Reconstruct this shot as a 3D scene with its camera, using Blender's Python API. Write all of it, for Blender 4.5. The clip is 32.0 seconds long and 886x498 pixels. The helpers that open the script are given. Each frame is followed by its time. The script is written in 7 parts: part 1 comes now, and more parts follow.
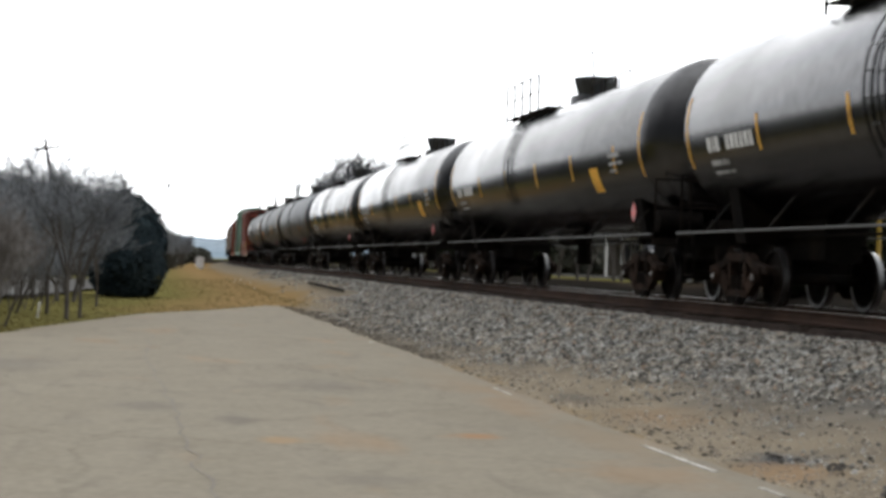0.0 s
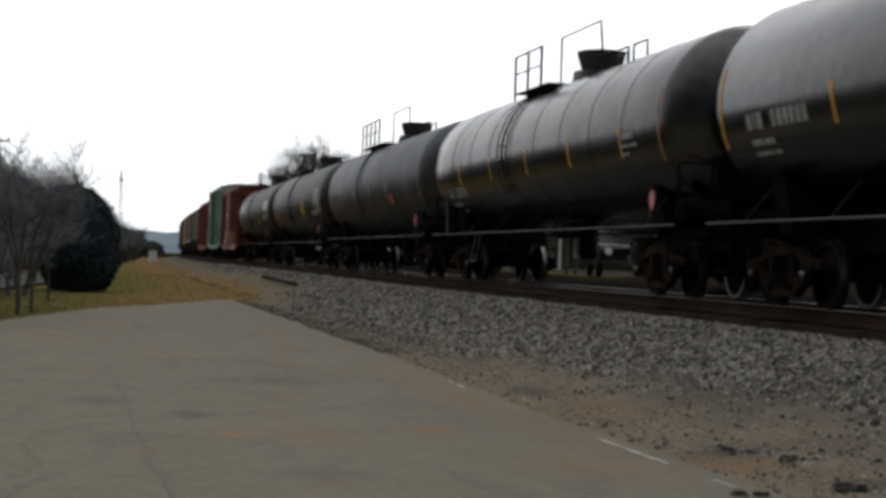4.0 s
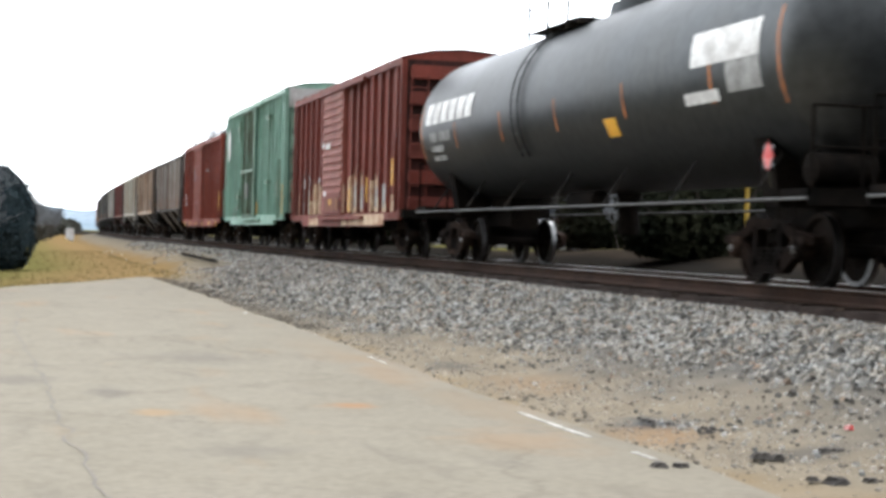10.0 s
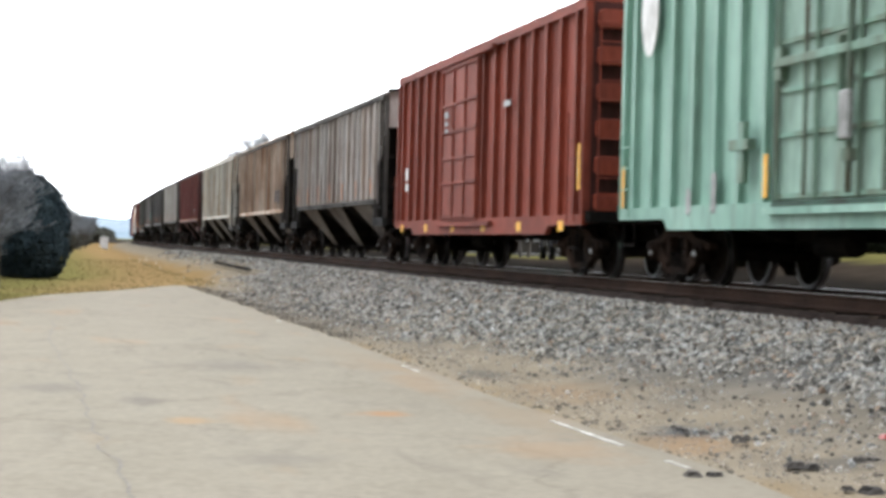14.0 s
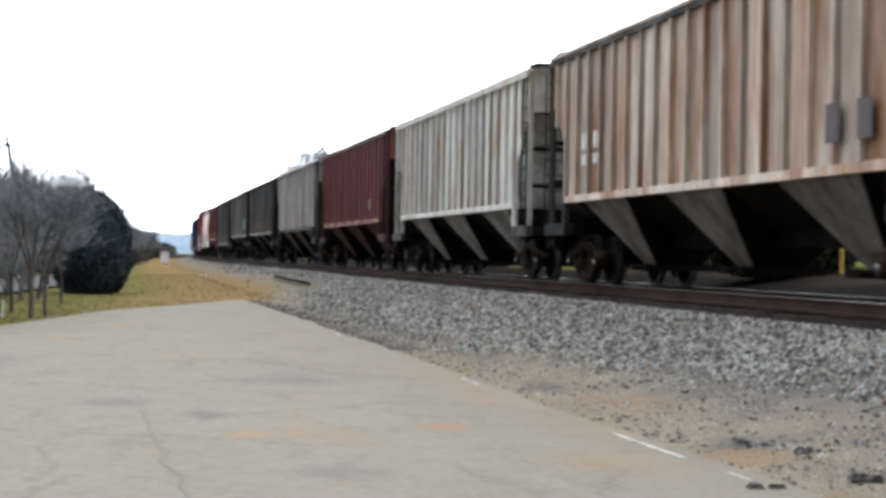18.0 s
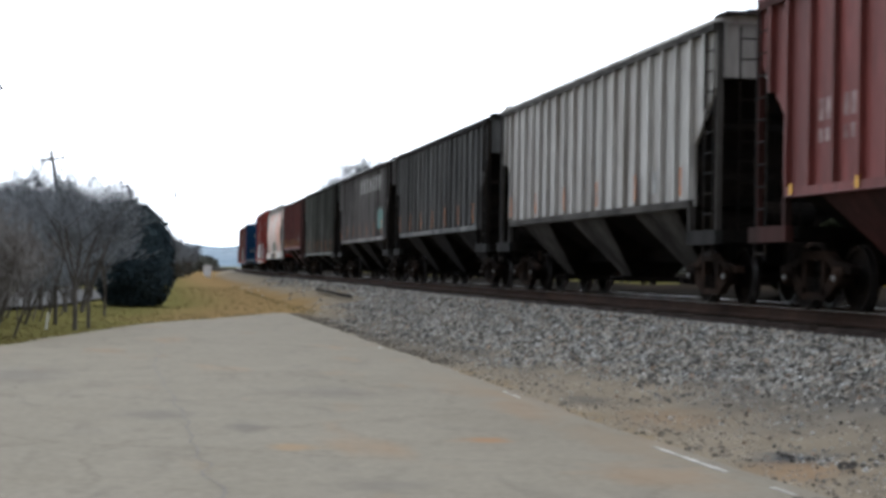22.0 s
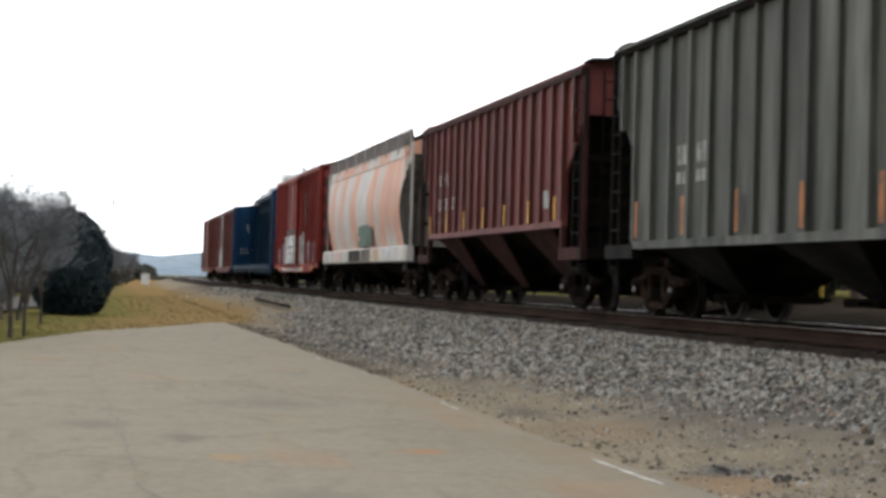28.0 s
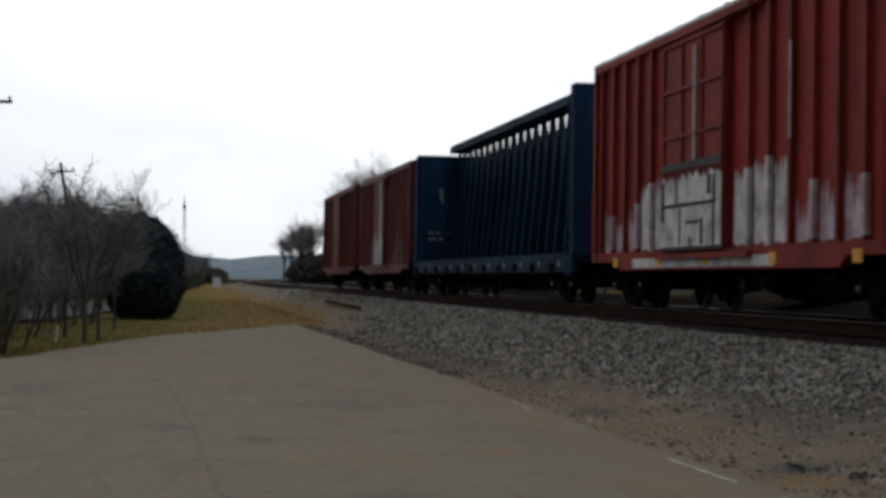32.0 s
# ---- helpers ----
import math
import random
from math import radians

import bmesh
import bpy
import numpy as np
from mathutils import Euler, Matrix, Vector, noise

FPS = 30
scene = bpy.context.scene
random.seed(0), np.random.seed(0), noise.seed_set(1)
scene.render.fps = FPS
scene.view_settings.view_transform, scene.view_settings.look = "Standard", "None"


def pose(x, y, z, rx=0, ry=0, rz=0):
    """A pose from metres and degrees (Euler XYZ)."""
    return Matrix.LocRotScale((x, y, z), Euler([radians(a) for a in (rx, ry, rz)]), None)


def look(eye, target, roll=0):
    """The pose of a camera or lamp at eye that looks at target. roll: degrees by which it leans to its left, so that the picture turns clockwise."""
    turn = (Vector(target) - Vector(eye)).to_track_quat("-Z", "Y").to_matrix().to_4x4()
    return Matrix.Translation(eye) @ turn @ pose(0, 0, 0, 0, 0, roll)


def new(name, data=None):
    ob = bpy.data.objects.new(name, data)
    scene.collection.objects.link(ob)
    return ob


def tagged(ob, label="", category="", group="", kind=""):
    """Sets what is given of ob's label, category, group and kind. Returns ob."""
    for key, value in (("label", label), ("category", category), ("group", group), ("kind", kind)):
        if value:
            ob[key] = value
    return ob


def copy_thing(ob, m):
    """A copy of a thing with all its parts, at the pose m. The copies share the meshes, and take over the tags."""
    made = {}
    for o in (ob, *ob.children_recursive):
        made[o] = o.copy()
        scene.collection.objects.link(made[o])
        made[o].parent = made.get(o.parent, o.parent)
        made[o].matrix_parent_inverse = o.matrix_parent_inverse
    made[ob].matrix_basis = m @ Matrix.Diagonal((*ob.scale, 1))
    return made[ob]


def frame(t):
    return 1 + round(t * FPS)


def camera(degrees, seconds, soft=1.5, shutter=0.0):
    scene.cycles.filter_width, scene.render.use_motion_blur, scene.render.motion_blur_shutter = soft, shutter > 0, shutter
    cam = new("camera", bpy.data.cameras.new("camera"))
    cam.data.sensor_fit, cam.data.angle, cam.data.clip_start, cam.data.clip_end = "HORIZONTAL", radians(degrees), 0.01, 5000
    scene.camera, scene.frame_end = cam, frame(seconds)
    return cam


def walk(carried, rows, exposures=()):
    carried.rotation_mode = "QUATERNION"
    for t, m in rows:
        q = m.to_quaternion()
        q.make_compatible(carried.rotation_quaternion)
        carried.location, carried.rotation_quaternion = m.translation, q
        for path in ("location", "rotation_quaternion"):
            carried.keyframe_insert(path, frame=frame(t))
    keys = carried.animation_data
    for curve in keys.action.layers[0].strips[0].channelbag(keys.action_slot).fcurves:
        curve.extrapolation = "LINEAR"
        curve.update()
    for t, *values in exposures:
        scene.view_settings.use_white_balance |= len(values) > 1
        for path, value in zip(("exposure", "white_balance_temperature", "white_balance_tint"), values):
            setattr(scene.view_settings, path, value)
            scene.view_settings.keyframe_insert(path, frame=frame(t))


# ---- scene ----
cam = camera(30.0, 32.0, soft=3.6, shutter=0.3)
EYE = Vector((0.0, -0.60, 1.55))


def aim(yaw, pitch, roll):
    """The camera's pose: degrees to the right of the track's line, up, and lean."""
    y, p = radians(yaw), radians(pitch)
    return look(EYE, EYE + Vector((math.sin(y) * math.cos(p), math.cos(y) * math.cos(p), math.sin(p))), roll)


EXPOSURES = [(0.0, -0.68, 6400, 10.0), (1.0, -1.03, 6400, 10.0), (2.0, -1.63, 6400, 10.0), (3.0, -2.23, 6400, 10.0), (4.0, -1.83, 6400, 10.0), (5.5, -0.93, 6400, 10.0),
             (6.0, -0.63, 6400, 10.0), (7.0, -0.88, 6400, 10.0), (8.0, -0.78, 6400, 10.0), (9.0, 0.02, 6150, 10.0), (10.0, 0.22, 6150, 10.0), (11.0, 0.22, 6150, 10.0),
             (12.0, 0.37, 6150, 10.0), (13.0, 0.32, 6150, 10.0), (14.0, 0.27, 6150, 10.0), (17.0, 0.02, 5850, 10.0), (18.0, -0.08, 5850, 10.0), (19.0, -0.43, 5850, 10.0),
             (20.0, -0.43, 5850, 10.0), (21.0, -0.53, 5850, 10.0), (22.0, -0.63, 5850, 10.0), (23.0, -0.88, 5850, 10.0), (24.0, -1.18, 6400, 10.0), (27.0, -0.33, 6400, 10.0),
             (28.0, -0.60, 6400, 10.0), (29.0, -0.73, 6400, 10.0), (30.0, -1.13, 6400, 10.0), (31.0, -1.43, 6400, 10.0), (32.0, -2.13, 6300, 10.0)]
walk(cam, [
    (0.0, aim(10.34, 0.54, 1.90)), (0.5, aim(11.40, 0.81, 1.14)), (1.0, aim(10.81, 0.99, 0.93)), (1.5, aim(10.11,
    0.95, 1.13)), (2.0, aim(9.37, 1.06, 1.38)), (2.5, aim(8.55, 0.98, 1.21)), (3.0, aim(8.49, 0.73, 1.10)), (3.5,
    aim(10.33, 0.15, 1.65)), (5.5, aim(13.35, 1.35, 1.64)), (6.0, aim(12.41, 1.22, 1.58)), (6.5, aim(12.42, 1.35,
    1.69)), (7.0, aim(11.79, 1.41, 1.50)), (7.5, aim(11.79, 1.23, 1.20)), (8.0, aim(12.86, 0.04, 1.45)), (8.5,
    aim(13.55, 0.44, 1.38)), (9.0, aim(14.33, 0.15, 1.33)), (9.5, aim(14.70, 0.17, 1.14)), (10.0, aim(14.72,
    -0.40, 1.45)), (10.5, aim(14.50, -0.11, 1.36)), (11.0, aim(14.72, -0.09, 1.15)), (11.5, aim(14.78, -0.31,
    1.23)), (12.0, aim(14.79, 0.10, 1.39)), (12.5, aim(14.98, 0.08, 1.39)), (13.0, aim(14.93, -0.20, 1.46)),
    (13.5, aim(13.85, -0.26, 1.54)), (14.0, aim(13.58, -0.14, 1.41)), (14.5, aim(13.29, -0.45, 1.44)), (16.5,
    aim(12.08, -0.11, 0.97)), (17.0, aim(12.03, -0.08, 0.84)), (17.5, aim(11.93, 0.02, 0.73)), (18.0, aim(11.54,
    0.26, 0.96)), (18.5, aim(11.21, 0.51, 1.28)), (19.0, aim(11.38, 0.48, 1.12)), (19.5, aim(11.76, 0.63, 0.95)),
    (20.0, aim(11.31, 0.63, 0.82)), (20.5, aim(10.78, 0.51, 0.74)), (21.0, aim(10.40, 0.68, 0.66)), (21.5,
    aim(10.39, 0.68, 0.69)), (22.0, aim(10.09, 0.69, 0.97)), (22.5, aim(9.89, 0.71, 0.98)), (23.0, aim(9.59, 0.64,
    1.03)), (23.5, aim(9.62, 0.85, 0.95)), (24.0, aim(10.03, 0.83, 1.08)), (24.5, aim(10.46, 0.84, 0.98)), (26.5,
    aim(13.32, 1.17, 1.32)), (27.0, aim(12.17, 1.49, 1.21)), (27.5, aim(11.77, 1.33, 1.53)), (28.0, aim(12.17,
    1.12, 1.53)), (28.5, aim(12.32, 1.13, 1.70)), (29.0, aim(12.00, 1.45, 1.39)), (29.5, aim(11.52, 1.35, 1.23)),
    (30.0, aim(10.53, 1.12, 1.35)), (30.5, aim(10.33, 1.22, 1.33)), (31.0, aim(10.17, 1.33, 1.27)), (31.5,
    aim(9.45, 1.42, 1.03)), (32.0, aim(9.77, 1.08, 0.78))], EXPOSURES)

# ---- light ----
SUN_EL, SUN_AZ = radians(50), radians(35)
world = bpy.data.worlds.new("sky")
scene.world = world
world.use_nodes = True
wn, wl = world.node_tree.nodes, world.node_tree.links
wn.clear()
w_out, w_bg = wn.new("ShaderNodeOutputWorld"), wn.new("ShaderNodeBackground")
w_sky, w_mix, w_co = wn.new("ShaderNodeTexSky"), wn.new("ShaderNodeMixRGB"), wn.new("ShaderNodeTexCoord")
w_map, w_cloud, w_ramp = wn.new("ShaderNodeMapping"), wn.new("ShaderNodeTexNoise"), wn.new("ShaderNodeValToRGB")
w_sky.sky_type, w_sky.sun_disc, w_sky.sun_elevation, w_sky.sun_rotation = "NISHITA", False, SUN_EL, SUN_AZ
w_map.inputs["Scale"].default_value = (1.0, 1.0, 3.2)
w_cloud.inputs["Scale"].default_value, w_cloud.inputs["Detail"].default_value = 3.4, 5.0
w_ramp.color_ramp.elements[0].position, w_ramp.color_ramp.elements[0].color = 0.32, (0.85, 0.87, 0.9, 1)
w_ramp.color_ramp.elements[1].position, w_ramp.color_ramp.elements[1].color = 0.56, (1.0, 1.0, 1.0, 1)
w_mix.inputs["Fac"].default_value = 0.9
w_bg.inputs["Strength"].default_value = 0.1
wl.new(w_co.outputs["Generated"], w_map.inputs["Vector"])
wl.new(w_map.outputs["Vector"], w_cloud.inputs["Vector"])
wl.new(w_cloud.outputs["Fac"], w_ramp.inputs["Fac"])
wl.new(w_sky.outputs["Color"], w_mix.inputs["Color1"])
# thin overcast: brightest round the veiled sun, dimmer behind the viewer
w_dot, w_map2, w_glow = wn.new("ShaderNodeVectorMath"), wn.new("ShaderNodeMapRange"), wn.new("ShaderNodeMixRGB")
w_dot.operation, w_dot.inputs[1].default_value = "DOT_PRODUCT", (math.sin(SUN_AZ) * math.cos(SUN_EL), math.cos(SUN_AZ) * math.cos(SUN_EL), math.sin(SUN_EL))
w_map2.interpolation_type = "SMOOTHSTEP"
for key, value in (("From Min", -0.45), ("From Max", 1.0), ("To Min", 1.6), ("To Max", 44.0)):
    w_map2.inputs[key].default_value = value
w_glow.blend_type, w_glow.inputs["Fac"].default_value = "MULTIPLY", 1.0
wl.new(w_co.outputs["Generated"], w_dot.inputs[0])
wl.new(w_dot.outputs["Value"], w_map2.inputs["Value"])
wl.new(w_ramp.outputs["Color"], w_glow.inputs["Color1"])
w_sep, w_zen, w_all = wn.new("ShaderNodeSeparateXYZ"), wn.new("ShaderNodeMapRange"), wn.new("ShaderNodeMath")
for key, value in (("From Min", 0.0), ("From Max", 1.0), ("To Min", 1.38), ("To Max", 1.2)):
    w_zen.inputs[key].default_value = value
w_all.operation = "MULTIPLY"
wl.new(w_co.outputs["Generated"], w_sep.inputs[0])
wl.new(w_sep.outputs["Z"], w_zen.inputs["Value"])
wl.new(w_map2.outputs["Result"], w_all.inputs[0])
wl.new(w_zen.outputs["Result"], w_all.inputs[1])
wl.new(w_all.outputs[0], w_glow.inputs["Color2"])
wl.new(w_glow.outputs["Color"], w_mix.inputs["Color2"])
wl.new(w_mix.outputs["Color"], w_bg.inputs["Color"])
wl.new(w_bg.outputs["Background"], w_out.inputs["Surface"])

sun = new("sun", bpy.data.lights.new("sun", "SUN"))
sun.data.energy, sun.data.angle, sun.data.color = 1.0, radians(20), (1.0, 0.96, 0.9)
sun.matrix_world = look((0, 0, 0), (-math.sin(SUN_AZ) * math.cos(SUN_EL), -math.cos(SUN_AZ) * math.cos(SUN_EL), -math.sin(SUN_EL)))

# ---- materials ----


def material(name, base, rough=0.7, metal=0.0, other=None, amount=0.5, patch=0.6, grain=14.0, vary=0.22, bump=0.15,
             streak=1.0, spread=0.12, coat=0.0, jitter=0.0, spec=0.15, edge=1.0):
    """A surface with a base colour, blotches of another colour, fine grain and relief. streak under 1 draws blotches out upright."""
    m = bpy.data.materials.new(name)
    m.use_nodes = True
    n, l = m.node_tree.nodes, m.node_tree.links
    b = n["Principled BSDF"]
    b.inputs["Metallic"].default_value = metal
    b.inputs["Coat Weight"].default_value = coat
    b.inputs["Specular IOR Level"].default_value = spec
    b.inputs["Specular Tint"].default_value = (edge, edge, edge, 1)
    co, mp = n.new("ShaderNodeTexCoord"), n.new("ShaderNodeMapping")
    mp.inputs["Scale"].default_value = (1, 1, streak)
    l.new(co.outputs["Object"], mp.inputs["Vector"])
    src = mp.outputs["Vector"]
    info = n.new("ShaderNodeObjectInfo")
    add = n.new("ShaderNodeVectorMath")
    add.operation = "ADD"
    l.new(src, add.inputs[0])
    sc = n.new("ShaderNodeMath")
    sc.operation, sc.inputs[1].default_value = "MULTIPLY", 37.0
    l.new(info.outputs["Random"], sc.inputs[0])
    l.new(sc.outputs[0], add.inputs[1])
    src = add.outputs[0]
    big, fine = n.new("ShaderNodeTexNoise"), n.new("ShaderNodeTexNoise")
    big.inputs["Scale"].default_value, big.inputs["Detail"].default_value, big.inputs["Roughness"].default_value = patch, 6.0, 0.62
    fine.inputs["Scale"].default_value, fine.inputs["Detail"].default_value = grain, 4.0
    l.new(src, big.inputs["Vector"])
    l.new(src, fine.inputs["Vector"])
    ramp = n.new("ShaderNodeValToRGB")
    mid = 0.68 - 0.36 * amount
    ramp.color_ramp.elements[0].position, ramp.color_ramp.elements[1].position = mid - spread, mid + spread
    l.new(big.outputs["Fac"], ramp.inputs["Fac"])
    mix = n.new("ShaderNodeMixRGB")
    second = other or tuple(c * 0.72 for c in base)
    mix.inputs["Color1"].default_value, mix.inputs["Color2"].default_value = (*base, 1), (*second, 1)
    l.new(ramp.outputs["Color"], mix.inputs["Fac"])
    fr = n.new("ShaderNodeMapRange")
    fr.inputs["From Min"].default_value, fr.inputs["From Max"].default_value = 0.25, 0.75
    fr.inputs["To Min"].default_value, fr.inputs["To Max"].default_value = 1 - vary, 1 + vary
    l.new(fine.outputs["Fac"], fr.inputs["Value"])
    mul = n.new("ShaderNodeMixRGB")
    mul.blend_type, mul.inputs["Fac"].default_value = "MULTIPLY", 1.0
    l.new(mix.outputs["Color"], mul.inputs["Color1"])
    l.new(fr.outputs["Result"], mul.inputs["Color2"])
    out = mul.outputs["Color"]
    if jitter:
        jr = n.new("ShaderNodeMapRange")
        jr.inputs["To Min"].default_value, jr.inputs["To Max"].default_value = 1 - jitter, 1 + jitter
        pick = n.new("ShaderNodeNewGeometry").outputs["Random Per Island"] if name.startswith("stone") else info.outputs["Random"]
        l.new(pick, jr.inputs["Value"])
        m2 = n.new("ShaderNodeMixRGB")
        m2.blend_type, m2.inputs["Fac"].default_value = "MULTIPLY", 1.0
        l.new(out, m2.inputs["Color1"])
        l.new(jr.outputs["Result"], m2.inputs["Color2"])
        out = m2.outputs["Color"]
    l.new(out, b.inputs["Base Color"])
    rr = n.new("ShaderNodeMapRange")
    rr.inputs["To Min"].default_value, rr.inputs["To Max"].default_value = max(rough - 0.12, 0.03), min(rough + 0.15, 1)
    l.new(big.outputs["Fac"], rr.inputs["Value"])
    l.new(rr.outputs["Result"], b.inputs["Roughness"])
    if bump:
        bp = n.new("ShaderNodeBump")
        bp.inputs["Strength"].default_value, bp.inputs["Distance"].default_value = bump, 0.02
        l.new(fine.outputs["Fac"], bp.inputs["Height"])
        l.new(bp.outputs["Normal"], b.inputs["Normal"])
    return m



def streaked(m, colour, amount=0.5, width=5.0, seed=0.0):
    """Runs of grime and rust that trickle straight down a painted side."""
    n, l = m.node_tree.nodes, m.node_tree.links
    b = n["Principled BSDF"]
    co, mp = n.new("ShaderNodeTexCoord"), n.new("ShaderNodeMapping")
    mp.inputs["Scale"].default_value = (0.3, 1.0, 0.045)
    mp.inputs["Location"].default_value = (seed, seed * 3.1, seed * 1.7)
    l.new(co.outputs["Object"], mp.inputs["Vector"])
    runs, ramp, mix = n.new("ShaderNodeTexNoise"), n.new("ShaderNodeValToRGB"), n.new("ShaderNodeMixRGB")
    runs.inputs["Scale"].default_value, runs.inputs["Detail"].default_value, runs.inputs["Roughness"].default_value = width, 5.0, 0.65
    l.new(mp.outputs["Vector"], runs.inputs["Vector"])
    ramp.color_ramp.elements[0].position, ramp.color_ramp.elements[1].position = 0.5, 0.68
    ramp.color_ramp.elements[1].color = (amount, amount, amount, 1)
    l.new(runs.outputs["Fac"], ramp.inputs["Fac"])
    l.new(ramp.outputs["Color"], mix.inputs["Fac"])
    l.new(b.inputs["Base Color"].links[0].from_socket, mix.inputs["Color1"])
    mix.inputs["Color2"].default_value = (*colour, 1)
    l.new(mix.outputs["Color"], b.inputs["Base Color"])


def stain(m, x, y, rx, ry, colour, strength=0.7):
    """A blotch with a ragged rim at one spot of a ground material, centred at x, y."""
    n, l = m.node_tree.nodes, m.node_tree.links
    b = n["Principled BSDF"]
    was = b.inputs["Base Color"].links[0].from_socket
    co, mp, ln, no = n.new("ShaderNodeTexCoord"), n.new("ShaderNodeMapping"), n.new("ShaderNodeVectorMath"), n.new("ShaderNodeTexNoise")
    mp.vector_type = "TEXTURE"
    mp.inputs["Location"].default_value, mp.inputs["Scale"].default_value = (x, y, 0), (rx, ry, 1000)
    ln.operation = "LENGTH"
    no.inputs["Scale"].default_value, no.inputs["Detail"].default_value = 3.5, 5
    l.new(co.outputs["Object"], mp.inputs["Vector"])
    l.new(co.outputs["Object"], no.inputs["Vector"])
    l.new(mp.outputs["Vector"], ln.inputs[0])
    s, r, mx = n.new("ShaderNodeMath"), n.new("ShaderNodeMapRange"), n.new("ShaderNodeMixRGB")
    s.operation, s.inputs[1].default_value = "MULTIPLY_ADD", 1.6
    l.new(no.outputs["Fac"], s.inputs[0])
    l.new(ln.outputs["Value"], s.inputs[2])
    for key, value in (("From Min", 1.1), ("From Max", 1.9), ("To Min", strength), ("To Max", 0.0)):
        r.inputs[key].default_value = value
    l.new(s.outputs[0], r.inputs["Value"])
    l.new(r.outputs["Result"], mx.inputs["Fac"])
    l.new(was, mx.inputs["Color1"])
    mx.inputs["Color2"].default_value = (*colour, 1)
    l.new(mx.outputs["Color"], b.inputs["Base Color"])


RUST, GRIME = (0.16, 0.07, 0.035), (0.035, 0.033, 0.03)
TANK_BLACK = material("tank black paint", (0.085, 0.085, 0.088), 0.2, 1.0, (0.065, 0.065, 0.065), 0.45, 0.35, 5, 0.2, 0.03, edge=0.75)
TANK_GREY = material("tank weathered grey", (0.1, 0.106, 0.114), 0.42, 0.9, (0.076, 0.08, 0.086), 0.5, 0.4, 5, 0.15, 0.04, edge=0.6)
TANK_DUSTY = material("tank dusty black", (0.062, 0.066, 0.068), 0.4, 0.93, (0.078, 0.08, 0.079), 0.45, 0.4, 6, 0.2, 0.04, edge=0.55)
# Near-black: grime, with shade put into bay plates and hopper ends.
DARK = material("undercarriage grime and shade", (0.007, 0.0065, 0.006), 0.95, 0, (0.014, 0.011, 0.009), 0.4, 2.0, 18, 0.3, 0.2, spec=0.01)
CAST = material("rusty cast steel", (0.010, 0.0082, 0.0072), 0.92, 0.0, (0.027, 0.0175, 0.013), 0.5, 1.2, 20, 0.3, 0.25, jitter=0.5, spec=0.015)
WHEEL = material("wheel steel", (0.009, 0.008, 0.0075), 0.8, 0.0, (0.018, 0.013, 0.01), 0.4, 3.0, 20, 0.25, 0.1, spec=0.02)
TREAD = material("worn wheel tread", (0.16, 0.16, 0.16), 0.4, 1.0, (0.1, 0.1, 0.1), 0.4, 3.0, 20, 0.1, 0.0)
RAILING = material("grey railing paint", (0.085, 0.085, 0.084), 0.65, 0.0, (0.075, 0.072, 0.068), 0.4, 3.0, 20, 0.2, 0.05)
TOPRAIL = material("dark railing steel", (0.018, 0.018, 0.018), 0.8, 0.0, (0.035, 0.028, 0.022), 0.4, 3.0, 20, 0.2, 0.05, spec=0.04)
YELLOW = material("yellow reflective tape", (0.75, 0.4, 0.04), 0.45, 0, (0.6, 0.28, 0.03), 0.3, 3.0, 16, 0.15, 0.03)
ORANGE = material("orange reflective tape", (0.52, 0.18, 0.045), 0.55, 0, (0.28, 0.12, 0.06), 0.5, 3.0, 16, 0.15, 0.03)
WHITE = material("white stencil paint", (0.7, 0.7, 0.68), 0.6, 0, (0.45, 0.44, 0.42), 0.4, 3.0, 16, 0.15, 0.03)
WORN_STENCIL = material("worn stencil paint", (0.3, 0.22, 0.21), 0.65, 0, (0.17, 0.085, 0.08), 0.5, 3.0, 16, 0.2, 0.03)
TANK_MARK = material("nearly worn-off stencil paint", (0.15, 0.15, 0.15), 0.65, 0, (0.09, 0.09, 0.09), 0.45, 3.0, 16, 0.2, 0.03)
PALE = material("faded grey stencil paint", (0.36, 0.36, 0.35), 0.65, 0, (0.2, 0.2, 0.19), 0.45, 3.0, 16, 0.2, 0.03)
PLACARD = material("red placard", (0.5, 0.06, 0.055), 0.5, 0, (0.6, 0.4, 0.38), 0.3, 9.0, 16, 0.1, 0.0)
BROWN_RED = material("oxide red paint", (0.17, 0.041, 0.029), 0.62, 0, (0.11, 0.033, 0.025), 0.5, 0.5, 9, 0.2, 0.08, 0.35, spec=0.1)
BRIGHT_RED = material("faded red paint", (0.28, 0.032, 0.024), 0.62, 0, (0.15, 0.028, 0.022), 0.5, 0.5, 9, 0.2, 0.08, 0.35, spec=0.08)
DEEP_RED = material("dark maroon paint", (0.185, 0.05, 0.044), 0.58, 0, (0.11, 0.037, 0.033), 0.5, 0.6, 9, 0.2, 0.08, 0.3, spec=0.15)
MINT = material("pale green paint", (0.25, 0.41, 0.33), 0.55, 0, (0.165, 0.3, 0.235), 0.45, 0.6, 9, 0.15, 0.06, 0.3, spec=0.25)
MINT_DOOR = material("chalky green-grey paint", (0.24, 0.36, 0.29), 0.6, 0, (0.15, 0.235, 0.185), 0.45, 1.0, 9, 0.2, 0.06, 0.3, spec=0.25)
MINT_DARK = material("stained green paint", (0.16, 0.29, 0.22), 0.6, 0, (0.1, 0.12, 0.08), 0.5, 1.2, 9, 0.2, 0.06, 0.3, spec=0.25)
RUST_GEAR = material("rusty door gear", (0.085, 0.07, 0.048), 0.8, 0, (0.13, 0.19, 0.145), 0.45, 2.0, 12, 0.25, 0.1, 0.3, spec=0.1)
